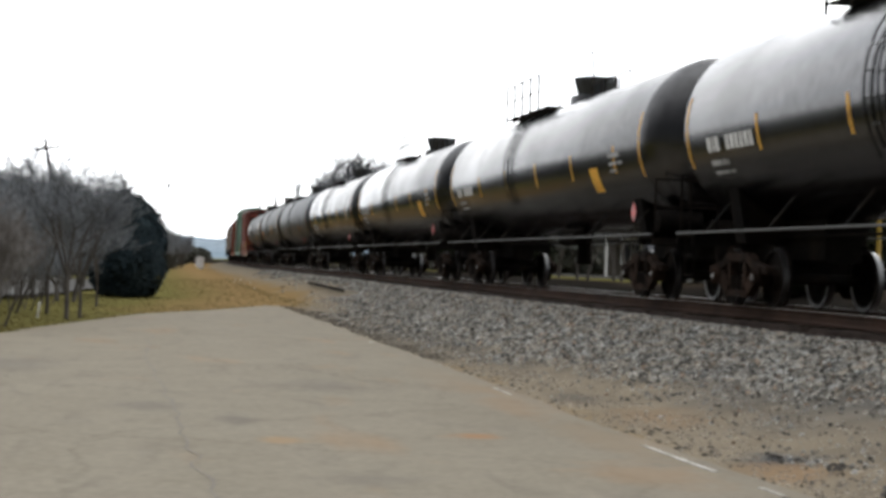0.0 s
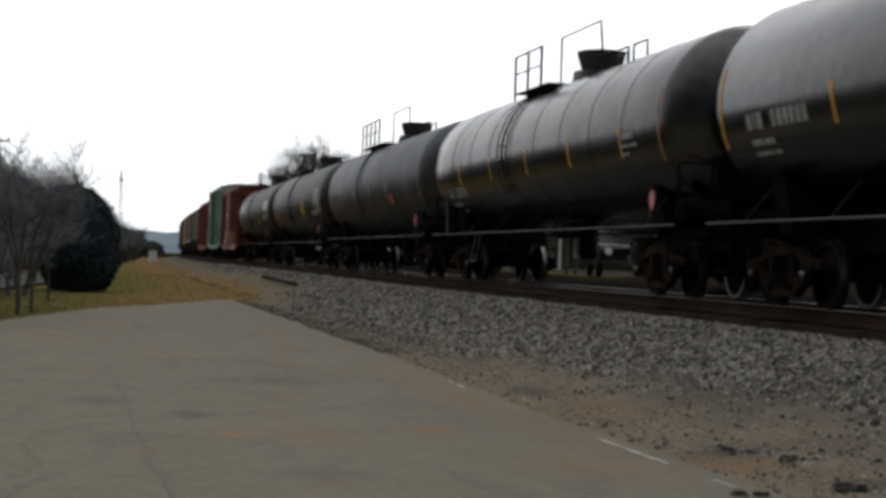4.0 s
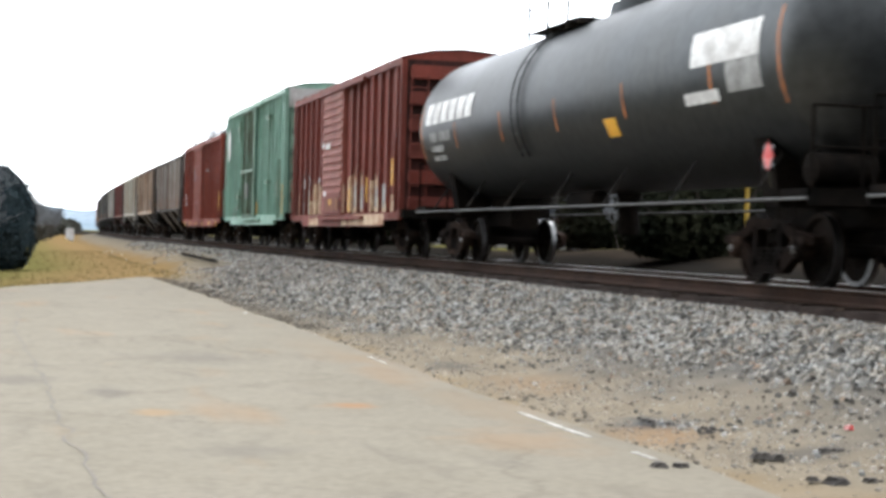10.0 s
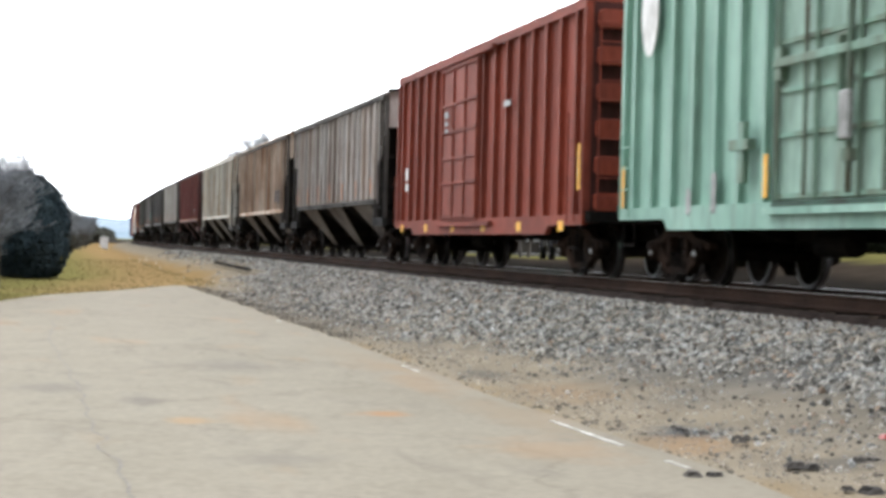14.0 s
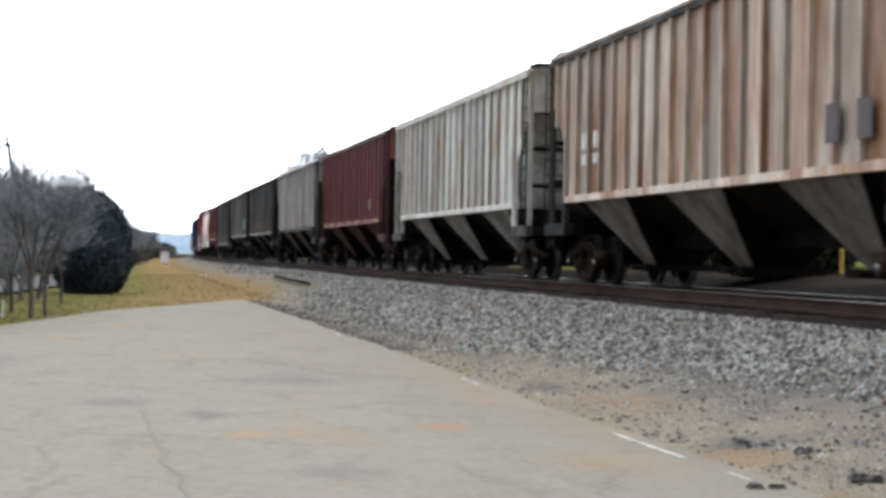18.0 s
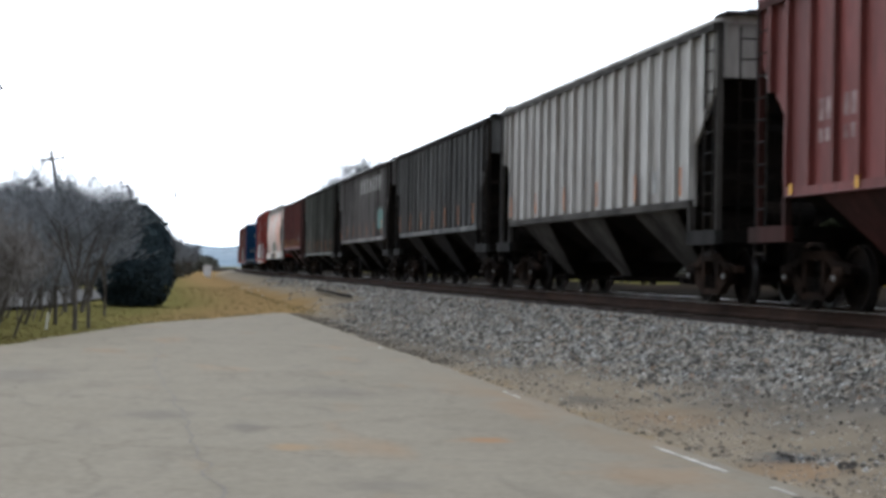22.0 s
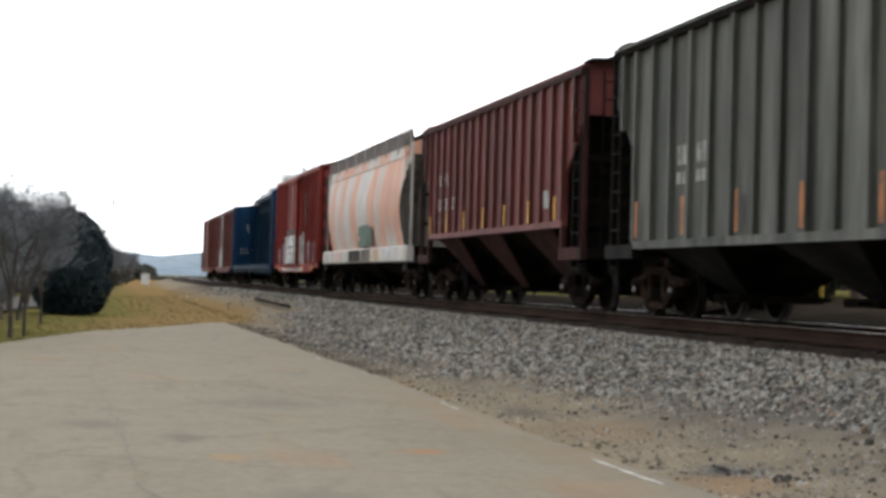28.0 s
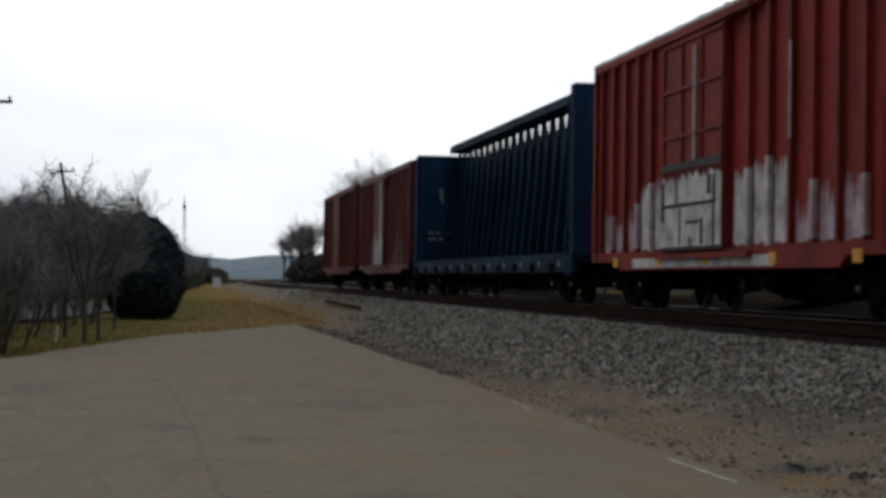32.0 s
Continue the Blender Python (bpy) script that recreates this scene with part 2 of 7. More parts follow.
# Green darkened for the shade between end ribs and round the door.
MINT_SHADE = material("shaded green paint", (0.07, 0.13, 0.1), 0.75, 0, (0.04, 0.05, 0.04), 0.5, 1.2, 9, 0.2, 0.06, 0.3, spec=0.1)
GREY_RIB = material("weathered light grey", (0.38, 0.36, 0.34), 0.65, 0, (0.2, 0.15, 0.12), 0.42, 0.9, 9, 0.2, 0.08, 0.18, jitter=0.36, spec=0.14)
TAN_RIB = material("rust-washed tan", (0.44, 0.375, 0.31), 0.68, 0, (0.22, 0.11, 0.055), 0.42, 0.9, 9, 0.22, 0.08, 0.2, jitter=0.36, spec=0.14)
WHITE_RIB = material("stained off-white", (0.5, 0.5, 0.46), 0.62, 0, (0.33, 0.24, 0.16), 0.4, 1.1, 9, 0.18, 0.08, 0.3, jitter=0.36, spec=0.14)
SILVER_RIB = material("plain light grey paint", (0.45, 0.44, 0.415), 0.55, 0, (0.29, 0.27, 0.25), 0.45, 0.9, 9, 0.15, 0.08, 0.2, jitter=0.2, spec=0.14)
DARK_RIB = material("sooty dark grey", (0.028, 0.028, 0.027), 0.65, 0, (0.12, 0.118, 0.114), 0.42, 0.9, 9, 0.2, 0.08, 0.15, jitter=0.36, spec=0.14)
SOOT_RIB = material("sooty brown grey", (0.07, 0.064, 0.06), 0.65, 0, (0.2, 0.19, 0.185), 0.45, 0.9, 9, 0.2, 0.08, 0.15, jitter=0.36, spec=0.14)
OLIVE_RIB = material("sooty olive grey", (0.062, 0.066, 0.058), 0.65, 0, (0.155, 0.159, 0.143), 0.47, 0.9, 9, 0.2, 0.08, 0.15, jitter=0.36, spec=0.14)
PEACH = material("faded orange over grey", (0.6, 0.33, 0.235), 0.66, 0, (0.54, 0.52, 0.49), 0.5, 0.55, 7, 0.2, 0.05, 0.22, 0.05, spec=0.15)
PEACH_GREY = material("bare grey patch", (0.58, 0.56, 0.525), 0.62, 0, (0.37, 0.34, 0.31), 0.4, 1.2, 9, 0.15, 0.05, 0.3)
BLUE = material("deep blue paint", (0.013, 0.055, 0.125), 0.6, 0, (0.011, 0.033, 0.075), 0.5, 0.7, 9, 0.18, 0.05, 0.3, spec=0.08)
# Darker copy of BLUE: the flatcar wall's shade is put into its colour.
NAVY = material("shaded blue paint", (0.008, 0.034, 0.066), 0.7, 0, (0.006, 0.019, 0.036), 0.5, 0.7, 9, 0.18, 0.05, 0.3, spec=0.05)
RUSTY = material("rust stain", RUST, 0.8, 0, (0.3, 0.16, 0.08), 0.4, 1.5, 12, 0.25, 0.1)
PATCH_CREAM = material("cream repaint patch", (0.54, 0.42, 0.28), 0.65, 0, (0.3, 0.14, 0.085), 0.4, 3.0, 10, 0.2, 0.05)
PATCH_DARK = material("black repaint patch", (0.05, 0.042, 0.04), 0.6, 0, (0.09, 0.06, 0.05), 0.4, 1.5, 10, 0.2, 0.05)
GRAFFITI = material("silver graffiti paint", (0.62, 0.62, 0.62), 0.6, 0.0, (0.3, 0.28, 0.28), 0.35, 2.4, 10, 0.2, 0.03)
BLACK_SPRAY = material("black spray paint", (0.014, 0.014, 0.015), 0.6, 0, (0.05, 0.045, 0.045), 0.4, 3.0, 12, 0.2, 0.03)
GRAFFITI_MAUVE = material("mauve graffiti paint", (0.5, 0.44, 0.5), 0.6, 0, (0.3, 0.16, 0.16), 0.5, 1.6, 10, 0.2, 0.03)
GRAFFITI_FAINT = material("faint mauve paint", (0.3, 0.32, 0.36), 0.6, 0, (0.24, 0.26, 0.3), 0.5, 2.2, 10, 0.15, 0.03)
GRAFFITI_GREEN = material("green graffiti paint", (0.03, 0.12, 0.085), 0.6, 0, (0.12, 0.13, 0.1), 0.45, 2.2, 10, 0.2, 0.03)
GRAFFITI_TEAL = material("teal graffiti paint", (0.03, 0.13, 0.11), 0.6, 0, (0.1, 0.12, 0.1), 0.35, 2.2, 10, 0.2, 0.03)
ORANGE_RED = material("sun-warmed red paint", (0.22, 0.046, 0.026), 0.62, 0, (0.14, 0.036, 0.024), 0.5, 0.5, 9, 0.2, 0.08, 0.35, spec=0.1)
FADED_DOOR = material("sun-faded pinkish red", (0.27, 0.09, 0.067), 0.65, 0, (0.19, 0.06, 0.046), 0.5, 0.7, 9, 0.2, 0.08, 0.4, spec=0.2)
# Maroon for bays and boxcar ends, with their shade put into the colour.
BAY_MAROON = material("shaded maroon paint", (0.06, 0.023, 0.02), 0.8, 0, (0.026, 0.015, 0.013), 0.5, 1.2, 10, 0.2, 0.08, 0.25, spec=0.06)
for m, colour, amount, width, seed in ((SILVER_RIB, (0.13, 0.1, 0.075), 0.7, 5.0, 1.0), (GREY_RIB, (0.13, 0.095, 0.075), 0.6, 5.0, 2.0), (TAN_RIB, (0.12, 0.07, 0.045), 0.6, 5.0, 3.0),
                                       (WHITE_RIB, (0.2, 0.16, 0.115), 0.4, 5.0, 4.0), (SOOT_RIB, (0.26, 0.25, 0.24), 0.5, 4.0, 5.0), (OLIVE_RIB, (0.04, 0.042, 0.037), 0.65, 3.0, 6.0), (DARK_RIB, (0.2, 0.2, 0.195), 0.5, 3.0, 9.0),
                                       (MINT, (0.1, 0.125, 0.09), 0.4, 4.0, 10.0), (MINT_DOOR, (0.1, 0.085, 0.055), 0.55, 3.0, 11.0),
                                       (DEEP_RED, (0.06, 0.026, 0.024), 0.55, 4.0, 7.0), (PEACH, (0.3, 0.27, 0.25), 0.4, 3.0, 8.0)):
    streaked(m, colour, amount, width, seed)
# Bay paints: road grime and underside shade are both put into these darker colours.
BAY_PALE = material("darkened white paint", (0.2, 0.187, 0.165), 0.8, 0, (0.1, 0.088, 0.076), 0.5, 1.2, 10, 0.2, 0.08, 0.25, spec=0.08)
BAY_TAN = material("shaded tan paint", (0.17, 0.145, 0.12), 0.8, 0, (0.075, 0.06, 0.05), 0.5, 1.2, 10, 0.2, 0.08, 0.25, spec=0.1)
BAY_SHADED = material("shaded sooty grey paint", (0.022, 0.021, 0.02), 0.85, 0, (0.01, 0.0095, 0.009), 0.5, 1.2, 10, 0.2, 0.08, 0.25, spec=0.06)
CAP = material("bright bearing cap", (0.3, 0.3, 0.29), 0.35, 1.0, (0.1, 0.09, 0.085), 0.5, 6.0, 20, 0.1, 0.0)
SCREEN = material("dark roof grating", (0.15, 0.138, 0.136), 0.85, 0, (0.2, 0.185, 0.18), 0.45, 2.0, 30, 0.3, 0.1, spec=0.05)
# Grey for bays, chords and sills, with the underside's shade put in.
BAY_GREY = material("darkened grey paint", (0.075, 0.069, 0.062), 0.8, 0, (0.022, 0.02, 0.018), 0.5, 1.2, 10, 0.2, 0.08, 0.25, spec=0.06)
ROOFMETAL = material("galvanised roof", (0.42, 0.42, 0.41), 0.5, 0.5, (0.3, 0.27, 0.24), 0.45, 0.7, 9, 0.15, 0.05)

# ---- building helpers ----


class Shape:
    """Collects solids, then becomes one mesh."""

    def __init__(self):
        self.v, self.f = [], []

    def add(self, verts, faces):
        o = len(self.v)
        self.v.extend(verts)
        self.f.extend([tuple(i + o for i in f) for f in faces])
        return self

    def box(self, x0, x1, y0, y1, z0, z1, c=0.0):
        """A box; c chamfers its four long upright-seen edges in the x-z section."""
        if c:
            pr = [(x0 + c, z0), (x1 - c, z0), (x1, z0 + c), (x1, z1 - c), (x1 - c, z1), (x0 + c, z1), (x0, z1 - c), (x0, z0 + c)]
            return self.prism(pr, y0, y1)
        v = [(x, y, z) for z in (z0, z1) for y in (y0, y1) for x in (x0, x1)]
        return self.add(v, [(0, 2, 3, 1), (4, 5, 7, 6), (0, 1, 5, 4), (2, 6, 7, 3), (0, 4, 6, 2), (1, 3, 7, 5)])

    def prism(self, pr, y0, y1):
        """A profile in x, z (anticlockwise as seen from -y) drawn along y."""
        n = len(pr)
        v = [(x, y0, z) for x, z in pr] + [(x, y1, z) for x, z in pr]
        f = [tuple(range(n)), tuple(range(2 * n - 1, n - 1, -1))]
        return self.add(v, f + [(i + n, (i + 1) % n + n, (i + 1) % n, i) for i in range(n)])

    def sweep(self, pr, stops):
        """A profile in x, z carried along the line's bend through the given y."""
        n, m = len(pr), len(stops)
        v = [(x + bend(y), y, z) for y in stops for x, z in pr]
        f = [tuple(range(n)), tuple(range(m * n - 1, (m - 1) * n - 1, -1))]
        return self.add(v, f + [((j + 1) * n + i, (j + 1) * n + (i + 1) % n, j * n + (i + 1) % n, j * n + i) for j in range(m - 1) for i in range(n)])

    def side(self, pr, x0, x1):
        """A profile in y, z drawn along x."""
        n = len(pr)
        v = [(x0, y, z) for y, z in pr] + [(x1, y, z) for y, z in pr]
        f = [tuple(range(n - 1, -1, -1)), tuple(range(n, 2 * n))]
        return self.add(v, f + [(i, (i + 1) % n, (i + 1) % n + n, i + n) for i in range(n)])

    def rod(self, a, b, r, r2=None, n=6):
        a, b = Vector(a), Vector(b)
        d = (b - a).normalized()
        u = d.orthogonal().normalized()
        w = d.cross(u)
        r2 = r if r2 is None else r2
        v = []
        for p, q in ((a, r), (b, r2)):
            v += [tuple(p + q * (math.cos(2 * math.pi * i / n) * u + math.sin(2 * math.pi * i / n) * w)) for i in range(n)]
        f = [(i, (i + 1) % n, (i + 1) % n + n, i + n) for i in range(n)]
        return self.add(v, f + [tuple(range(n - 1, -1, -1)), tuple(range(n, 2 * n))])

    def lathe(self, pr, axis, n=32, centre=(0, 0, 0)):
        """A profile of (along, radius) turned about the x, y or z axis through centre."""
        cx, cy, cz = centre
        v, m = [], len(pr)
        for s, r in pr:
            for i in range(n):
                c, d = r * math.cos(2 * math.pi * i / n), r * math.sin(2 * math.pi * i / n)
                v.append({"x": (cx + s, cy + c, cz + d), "y": (cx + d, cy + s, cz + c), "z": (cx + c, cy + d, cz + s)}[axis])
        f = [(j * n + i, j * n + (i + 1) % n, (j + 1) * n + (i + 1) % n, (j + 1) * n + i) for j in range(m - 1) for i in range(n)]
        return self.add(v, f + [tuple(range(n - 1, -1, -1)), tuple((m - 1) * n + i for i in range(n))])

    def arc(self, y0, y1, a0, a1, r, cz, t=0.006, n=8, sgn=-1):
        """A thin curved plate that lies on a barrel along y: angles in degrees from level, up positive."""
        v = []
        for rr in (r, r + t):
            for y in (y0, y1):
                for i in range(n + 1):
                    a = radians(a0 + (a1 - a0) * i / n)
                    v.append((sgn * rr * math.cos(a), y, cz + rr * math.sin(a)))
        k = n + 1
        f = []
        for i in range(n):
            f += [(2 * k + i, 2 * k + i + 1, 3 * k + i + 1, 3 * k + i), (i, k + i, k + i + 1, i + 1)]
            f += [(i, i + 1, 2 * k + i + 1, 2 * k + i), (k + i, 3 * k + i, 3 * k + i + 1, k + i + 1)]
        f += [(0, 2 * k, 3 * k, k), (n, k + n, 3 * k + n, 2 * k + n)]
        return self.add(v, f)

    def mesh(self, name, mat, smooth=0):
        me = bpy.data.meshes.new(name)
        me.from_pydata(self.v, [], self.f)
        me.materials.append(mat)
        bm = bmesh.new()
        bm.from_mesh(me)
        if len(bm.faces) < 60000:
            bmesh.ops.recalc_face_normals(bm, faces=bm.faces)
        bm.to_mesh(me)
        bm.free()
        if smooth:
            me.shade_smooth()
            me.set_sharp_from_angle(angle=radians(smooth))
        return me


def part(name, shape, mat, parent, label="", smooth=0, at=None):
    """One mesh object under a thing or a part."""
    ob = new(name, shape.mesh(name, mat, smooth) if isinstance(shape, Shape) else shape)
    ob.parent = parent
    if at is not None:
        ob.matrix_basis = at
    if label:
        ob["label"] = label
    return ob


def thing(name, label, category, m=None, shape=None, mat=None, group="", kind="", smooth=0):
    ob = new(name, shape.mesh(name, mat, smooth) if shape else None)
    if m is not None:
        ob.matrix_world = m
    return tagged(ob, label, category, group, kind)

# ---- ground and track ----
TRACK_X, RAIL_Z = 10.37, 1.05


def bend(y):
    """How far the line has swung to the right of its straight run at y."""
    q = min(max(y - 80, 0), 420)
    return q * q / 7800 + max(y - 500, 0) * 420 / 3900


def heading(y):
    """The line's turn to the right at y, in degrees."""
    return math.degrees(math.atan(min(max(y - 80, 0), 420) / 3900))


def land(x, y):
    """The height of the ground: level lot, ballast bank, raised land behind the track."""
    pts = ((-400, 0.0), (-8, -0.02), (4.2, 0.0), (5.6, 0.1), (8.25, 0.72), (12.5, 0.74), (13.6, 0.95), (16, 1.12), (400, 1.3))
    x -= bend(y)
    z = float(np.interp(x, [p[0] for p in pts], [p[1] for p in pts]))
    if x < 5 and y > 45:
        z += 0.35 * min((y - 45) / 60, 1.0) * (0.4 + 0.6 * min(max((x + 6) / 8, 0), 1))
    if x > 12.5 and y < 52:
        # the yard of the near house lies on a low bank
        z += float(np.interp(x, (12.5, 13.4, 15.6, 18.5), (0, 0.06, 0.24, 0.46))) * min((52 - y) / 12, 1.0)
    return z


xs = sorted({*np.arange(-20, 30.1, 0.5).round(2).tolist(), *np.arange(4, 13, 0.25).round(2).tolist(), -2500, -900, -300, -120, -60, -35, 45, 70, 120, 300, 900, 2500})
ys = sorted({*np.arange(4, 40, 0.5).round(2).tolist(), *np.arange(40, 120, 2.0).tolist(), *range(120, 420, 15), -300, -80, -30, -12, -4, 0, 600, 1000, 2000, 4200})
g = Shape()
g.v = [(x + bend(y), y, land(x + bend(y), y) + 0.02 * noise.noise((x * 0.9, y * 0.9, 0)) * (1 if abs(x) < 40 else 0)) for y in ys for x in xs]
nx = len(xs)
g.f = [(j * nx + i, j * nx + i + 1, (j + 1) * nx + i + 1, (j + 1) * nx + i) for j in range(len(ys) - 1) for i in range(nx - 1)]


def blend(name, parts, rough=0.9, bump=0.5, grain=30.0):
    """A ground material: colours in order of x, each (from_x, soft width, dark colour, light colour), with noisy borders."""
    m = bpy.data.materials.new(name)
    m.use_nodes = True
    n, l = m.node_tree.nodes, m.node_tree.links
    b = n["Principled BSDF"]
    b.inputs["Roughness"].default_value = rough
    b.inputs["Specular IOR Level"].default_value = 0.0
    co = n.new("ShaderNodeTexCoord")
    sep = n.new("ShaderNodeSeparateXYZ")
    l.new(co.outputs["Object"], sep.inputs[0])
    wob, fine, mid = n.new("ShaderNodeTexNoise"), n.new("ShaderNodeTexNoise"), n.new("ShaderNodeTexNoise")
    for t, s, d in ((wob, 0.45, 5), (fine, grain, 3), (mid, 1.6, 6)):
        t.inputs["Scale"].default_value, t.inputs["Detail"].default_value = s, d
        l.new(co.outputs["Object"], t.inputs["Vector"])
    off = n.new("ShaderNodeMath")
    off.operation, off.inputs[1].default_value, off.inputs[2].default_value = "MULTIPLY_ADD", 3.0, -1.5
    l.new(wob.outputs["Fac"], off.inputs[0])
    xx = n.new("ShaderNodeMath")
    l.new(sep.outputs["X"], xx.inputs[0])
    l.new(off.outputs[0], xx.inputs[1])
    # past the lot the verge reaches nearer to the track
    far = n.new("ShaderNodeMapRange")
    for key, value in (("From Min", 47.0), ("From Max", 62.0), ("To Min", 0.0), ("To Max", 2.1)):
        far.inputs[key].default_value = value
    l.new(sep.outputs["Y"], far.inputs["Value"])
    less = n.new("ShaderNodeMath")
    less.operation = "SUBTRACT"
    l.new(xx.outputs[0], less.inputs[0])
    l.new(far.outputs["Result"], less.inputs[1])
    # the bands follow the bend of the line
    run, sq, swing, xb = (n.new("ShaderNodeMath") for _ in range(4))
    run.operation, run.inputs[1].default_value = "SUBTRACT", 80.0
    l.new(sep.outputs["Y"], run.inputs[0])
    over = n.new("ShaderNodeMath")
    over.operation, over.inputs[1].default_value = "MAXIMUM", 0.0
    l.new(run.outputs[0], over.inputs[0])
    sq.operation, sq.inputs[1].default_value = "POWER", 2.0
    l.new(over.outputs[0], sq.inputs[0])
    swing.operation, swing.inputs[1].default_value = "DIVIDE", 7800.0
    l.new(sq.outputs[0], swing.inputs[0])
    xb.operation = "SUBTRACT"
    l.new(less.outputs[0], xb.inputs[0])
    l.new(swing.outputs[0], xb.inputs[1])
    xx = xb
    shade = n.new("ShaderNodeMath")
    shade.operation, shade.inputs[1].default_value = "MULTIPLY_ADD", 0.5
    l.new(fine.outputs["Fac"], shade.inputs[0])
    half = n.new("ShaderNodeMath")
    half.operation, half.inputs[1].default_value, half.inputs[2].default_value = "MULTIPLY_ADD", 1.1, -0.3
    l.new(mid.outputs["Fac"], half.inputs[0])
    l.new(half.outputs[0], shade.inputs[2])
    last = None
    for x0, w, dark, light in parts:
        ramp = n.new("ShaderNodeMixRGB")
        ramp.inputs["Color1"].default_value, ramp.inputs["Color2"].default_value = (*dark, 1), (*light, 1)
        l.new(shade.outputs[0], ramp.inputs["Fac"])
        ramp.use_clamp = True
        if last is None:
            last = ramp.outputs["Color"]
            continue
        mr = n.new("ShaderNodeMapRange")
        mr.inputs["From Min"].default_value, mr.inputs["From Max"].default_value = x0 - w / 2, x0 + w / 2
        l.new(xx.outputs[0], mr.inputs["Value"])
        mx = n.new("ShaderNodeMixRGB")
        l.new(mr.outputs["Result"], mx.inputs["Fac"])
        l.new(last, mx.inputs["Color1"])
        l.new(ramp.outputs["Color"], mx.inputs["Color2"])
        last = mx.outputs["Color"]
    l.new(last, b.inputs["Base Color"])
    bp = n.new("ShaderNodeBump")
    bp.inputs["Strength"].default_value, bp.inputs["Distance"].default_value = bump, 0.03
    l.new(fine.outputs["Fac"], bp.inputs["Height"])
    l.new(bp.outputs["Normal"], b.inputs["Normal"])
    return m


GROUND = blend("grass, dirt and ballast", (
    (-999, 1, (0.068, 0.063, 0.022), (0.11, 0.098, 0.034)),
    (0.2, 2.6, (0.112, 0.074, 0.033), (0.172, 0.117, 0.055)),
    (4.3, 1.0, (0.094, 0.08, 0.06), (0.192, 0.161, 0.118)),
    (6.4, 1.6, (0.035, 0.034, 0.032), (0.12, 0.115, 0.107)),
    # next two bands, beyond the track: shade is put into the ground colour
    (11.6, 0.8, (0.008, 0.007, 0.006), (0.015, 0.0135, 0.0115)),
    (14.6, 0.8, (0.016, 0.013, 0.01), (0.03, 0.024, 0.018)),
    (16.2, 0.8, (0.045, 0.042, 0.015), (0.085, 0.077, 0.027))))
for x, y, rx, ry, colour, k in ((5.15, 12.05, 0.42, 0.5, (0.04, 0.048, 0.056), 0.85), (4.9, 11.4, 0.5, 0.7, (0.16, 0.1, 0.055), 0.6), (5.2, 15.5, 0.5, 1.2, (0.15, 0.1, 0.06), 0.5),
                                (5.0, 18.0, 0.35, 0.9, (0.05, 0.048, 0.045), 0.6), (5.4, 10.0, 0.5, 0.4, (0.05, 0.048, 0.046), 0.6), (5.4, 36.0, 1.1, 15.0, (0.055, 0.053, 0.049), 0.85)):
    stain(GROUND, x, y, rx, ry, colour, k)
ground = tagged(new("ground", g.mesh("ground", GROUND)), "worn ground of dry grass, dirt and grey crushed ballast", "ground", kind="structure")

# worn lot of old asphalt, its edge beside the track a little ragged
ASPHALT = material("pale worn asphalt", (0.146, 0.1295, 0.101), 0.9, 0, (0.136, 0.1205, 0.0935), 0.5, 1.1, 13, 0.13, 0.15, spec=0.02)
nt, lk = ASPHALT.node_tree.nodes, ASPHALT.node_tree.links
cells, cco, cmap = nt.new("ShaderNodeTexVoronoi"), nt.new("ShaderNodeTexCoord"), nt.new("ShaderNodeMapping")
cells.feature = "DISTANCE_TO_EDGE"
cells.inputs["Scale"].default_value = 0.22
warp, wmix = nt.new("ShaderNodeTexNoise"), nt.new("ShaderNodeMixRGB")
warp.inputs["Scale"].default_value, warp.inputs["Detail"].default_value = 1.3, 5
wmix.blend_type, wmix.inputs["Fac"].default_value = "ADD", 0.9
lk.new(cco.outputs["Object"], cmap.inputs["Vector"])
lk.new(cmap.outputs["Vector"], wmix.inputs["Color1"])
lk.new(cmap.outputs["Vector"], warp.inputs["Vector"])
lk.new(warp.outputs["Color"], wmix.inputs["Color2"])
lk.new(wmix.outputs["Color"], cells.inputs["Vector"])
cr = nt.new("ShaderNodeMapRange")
cr.inputs["From Max"].default_value, cr.inputs["To Min"].default_value, cr.inputs["To Max"].default_value = 0.012, 0.85, 1.0
lk.new(cells.outputs["Distance"], cr.inputs["Value"])
cm = nt.new("ShaderNodeMixRGB")
cm.blend_type, cm.inputs["Fac"].default_value = "MULTIPLY", 1.0
pb = nt["Principled BSDF"]
was = pb.inputs["Base Color"].links[0].from_socket
lk.new(was, cm.inputs["Color1"])
lk.new(cr.outputs["Result"], cm.inputs["Color2"])
spots, sramp, smix = nt.new("ShaderNodeTexNoise"), nt.new("ShaderNodeValToRGB"), nt.new("ShaderNodeMixRGB")
spots.inputs["Scale"].default_value, spots.inputs["Detail"].default_value = 0.8, 4
sramp.color_ramp.elements[0].position, sramp.color_ramp.elements[1].position = 0.58, 0.72
sramp.color_ramp.elements[1].color = (0.4, 0.4, 0.4, 1)
smix.inputs["Color2"].default_value = (0.19, 0.115, 0.06, 1)
along = nt.new("ShaderNodeMapping")
along.inputs["Scale"].default_value = (1.0, 0.3, 1.0)
lk.new(cco.outputs["Object"], along.inputs["Vector"])
lk.new(along.outputs["Vector"], spots.inputs["Vector"])
lk.new(spots.outputs["Fac"], sramp.inputs["Fac"])
lk.new(sramp.outputs["Color"], smix.inputs["Fac"])
lk.new(cm.outputs["Color"], smix.inputs["Color1"])
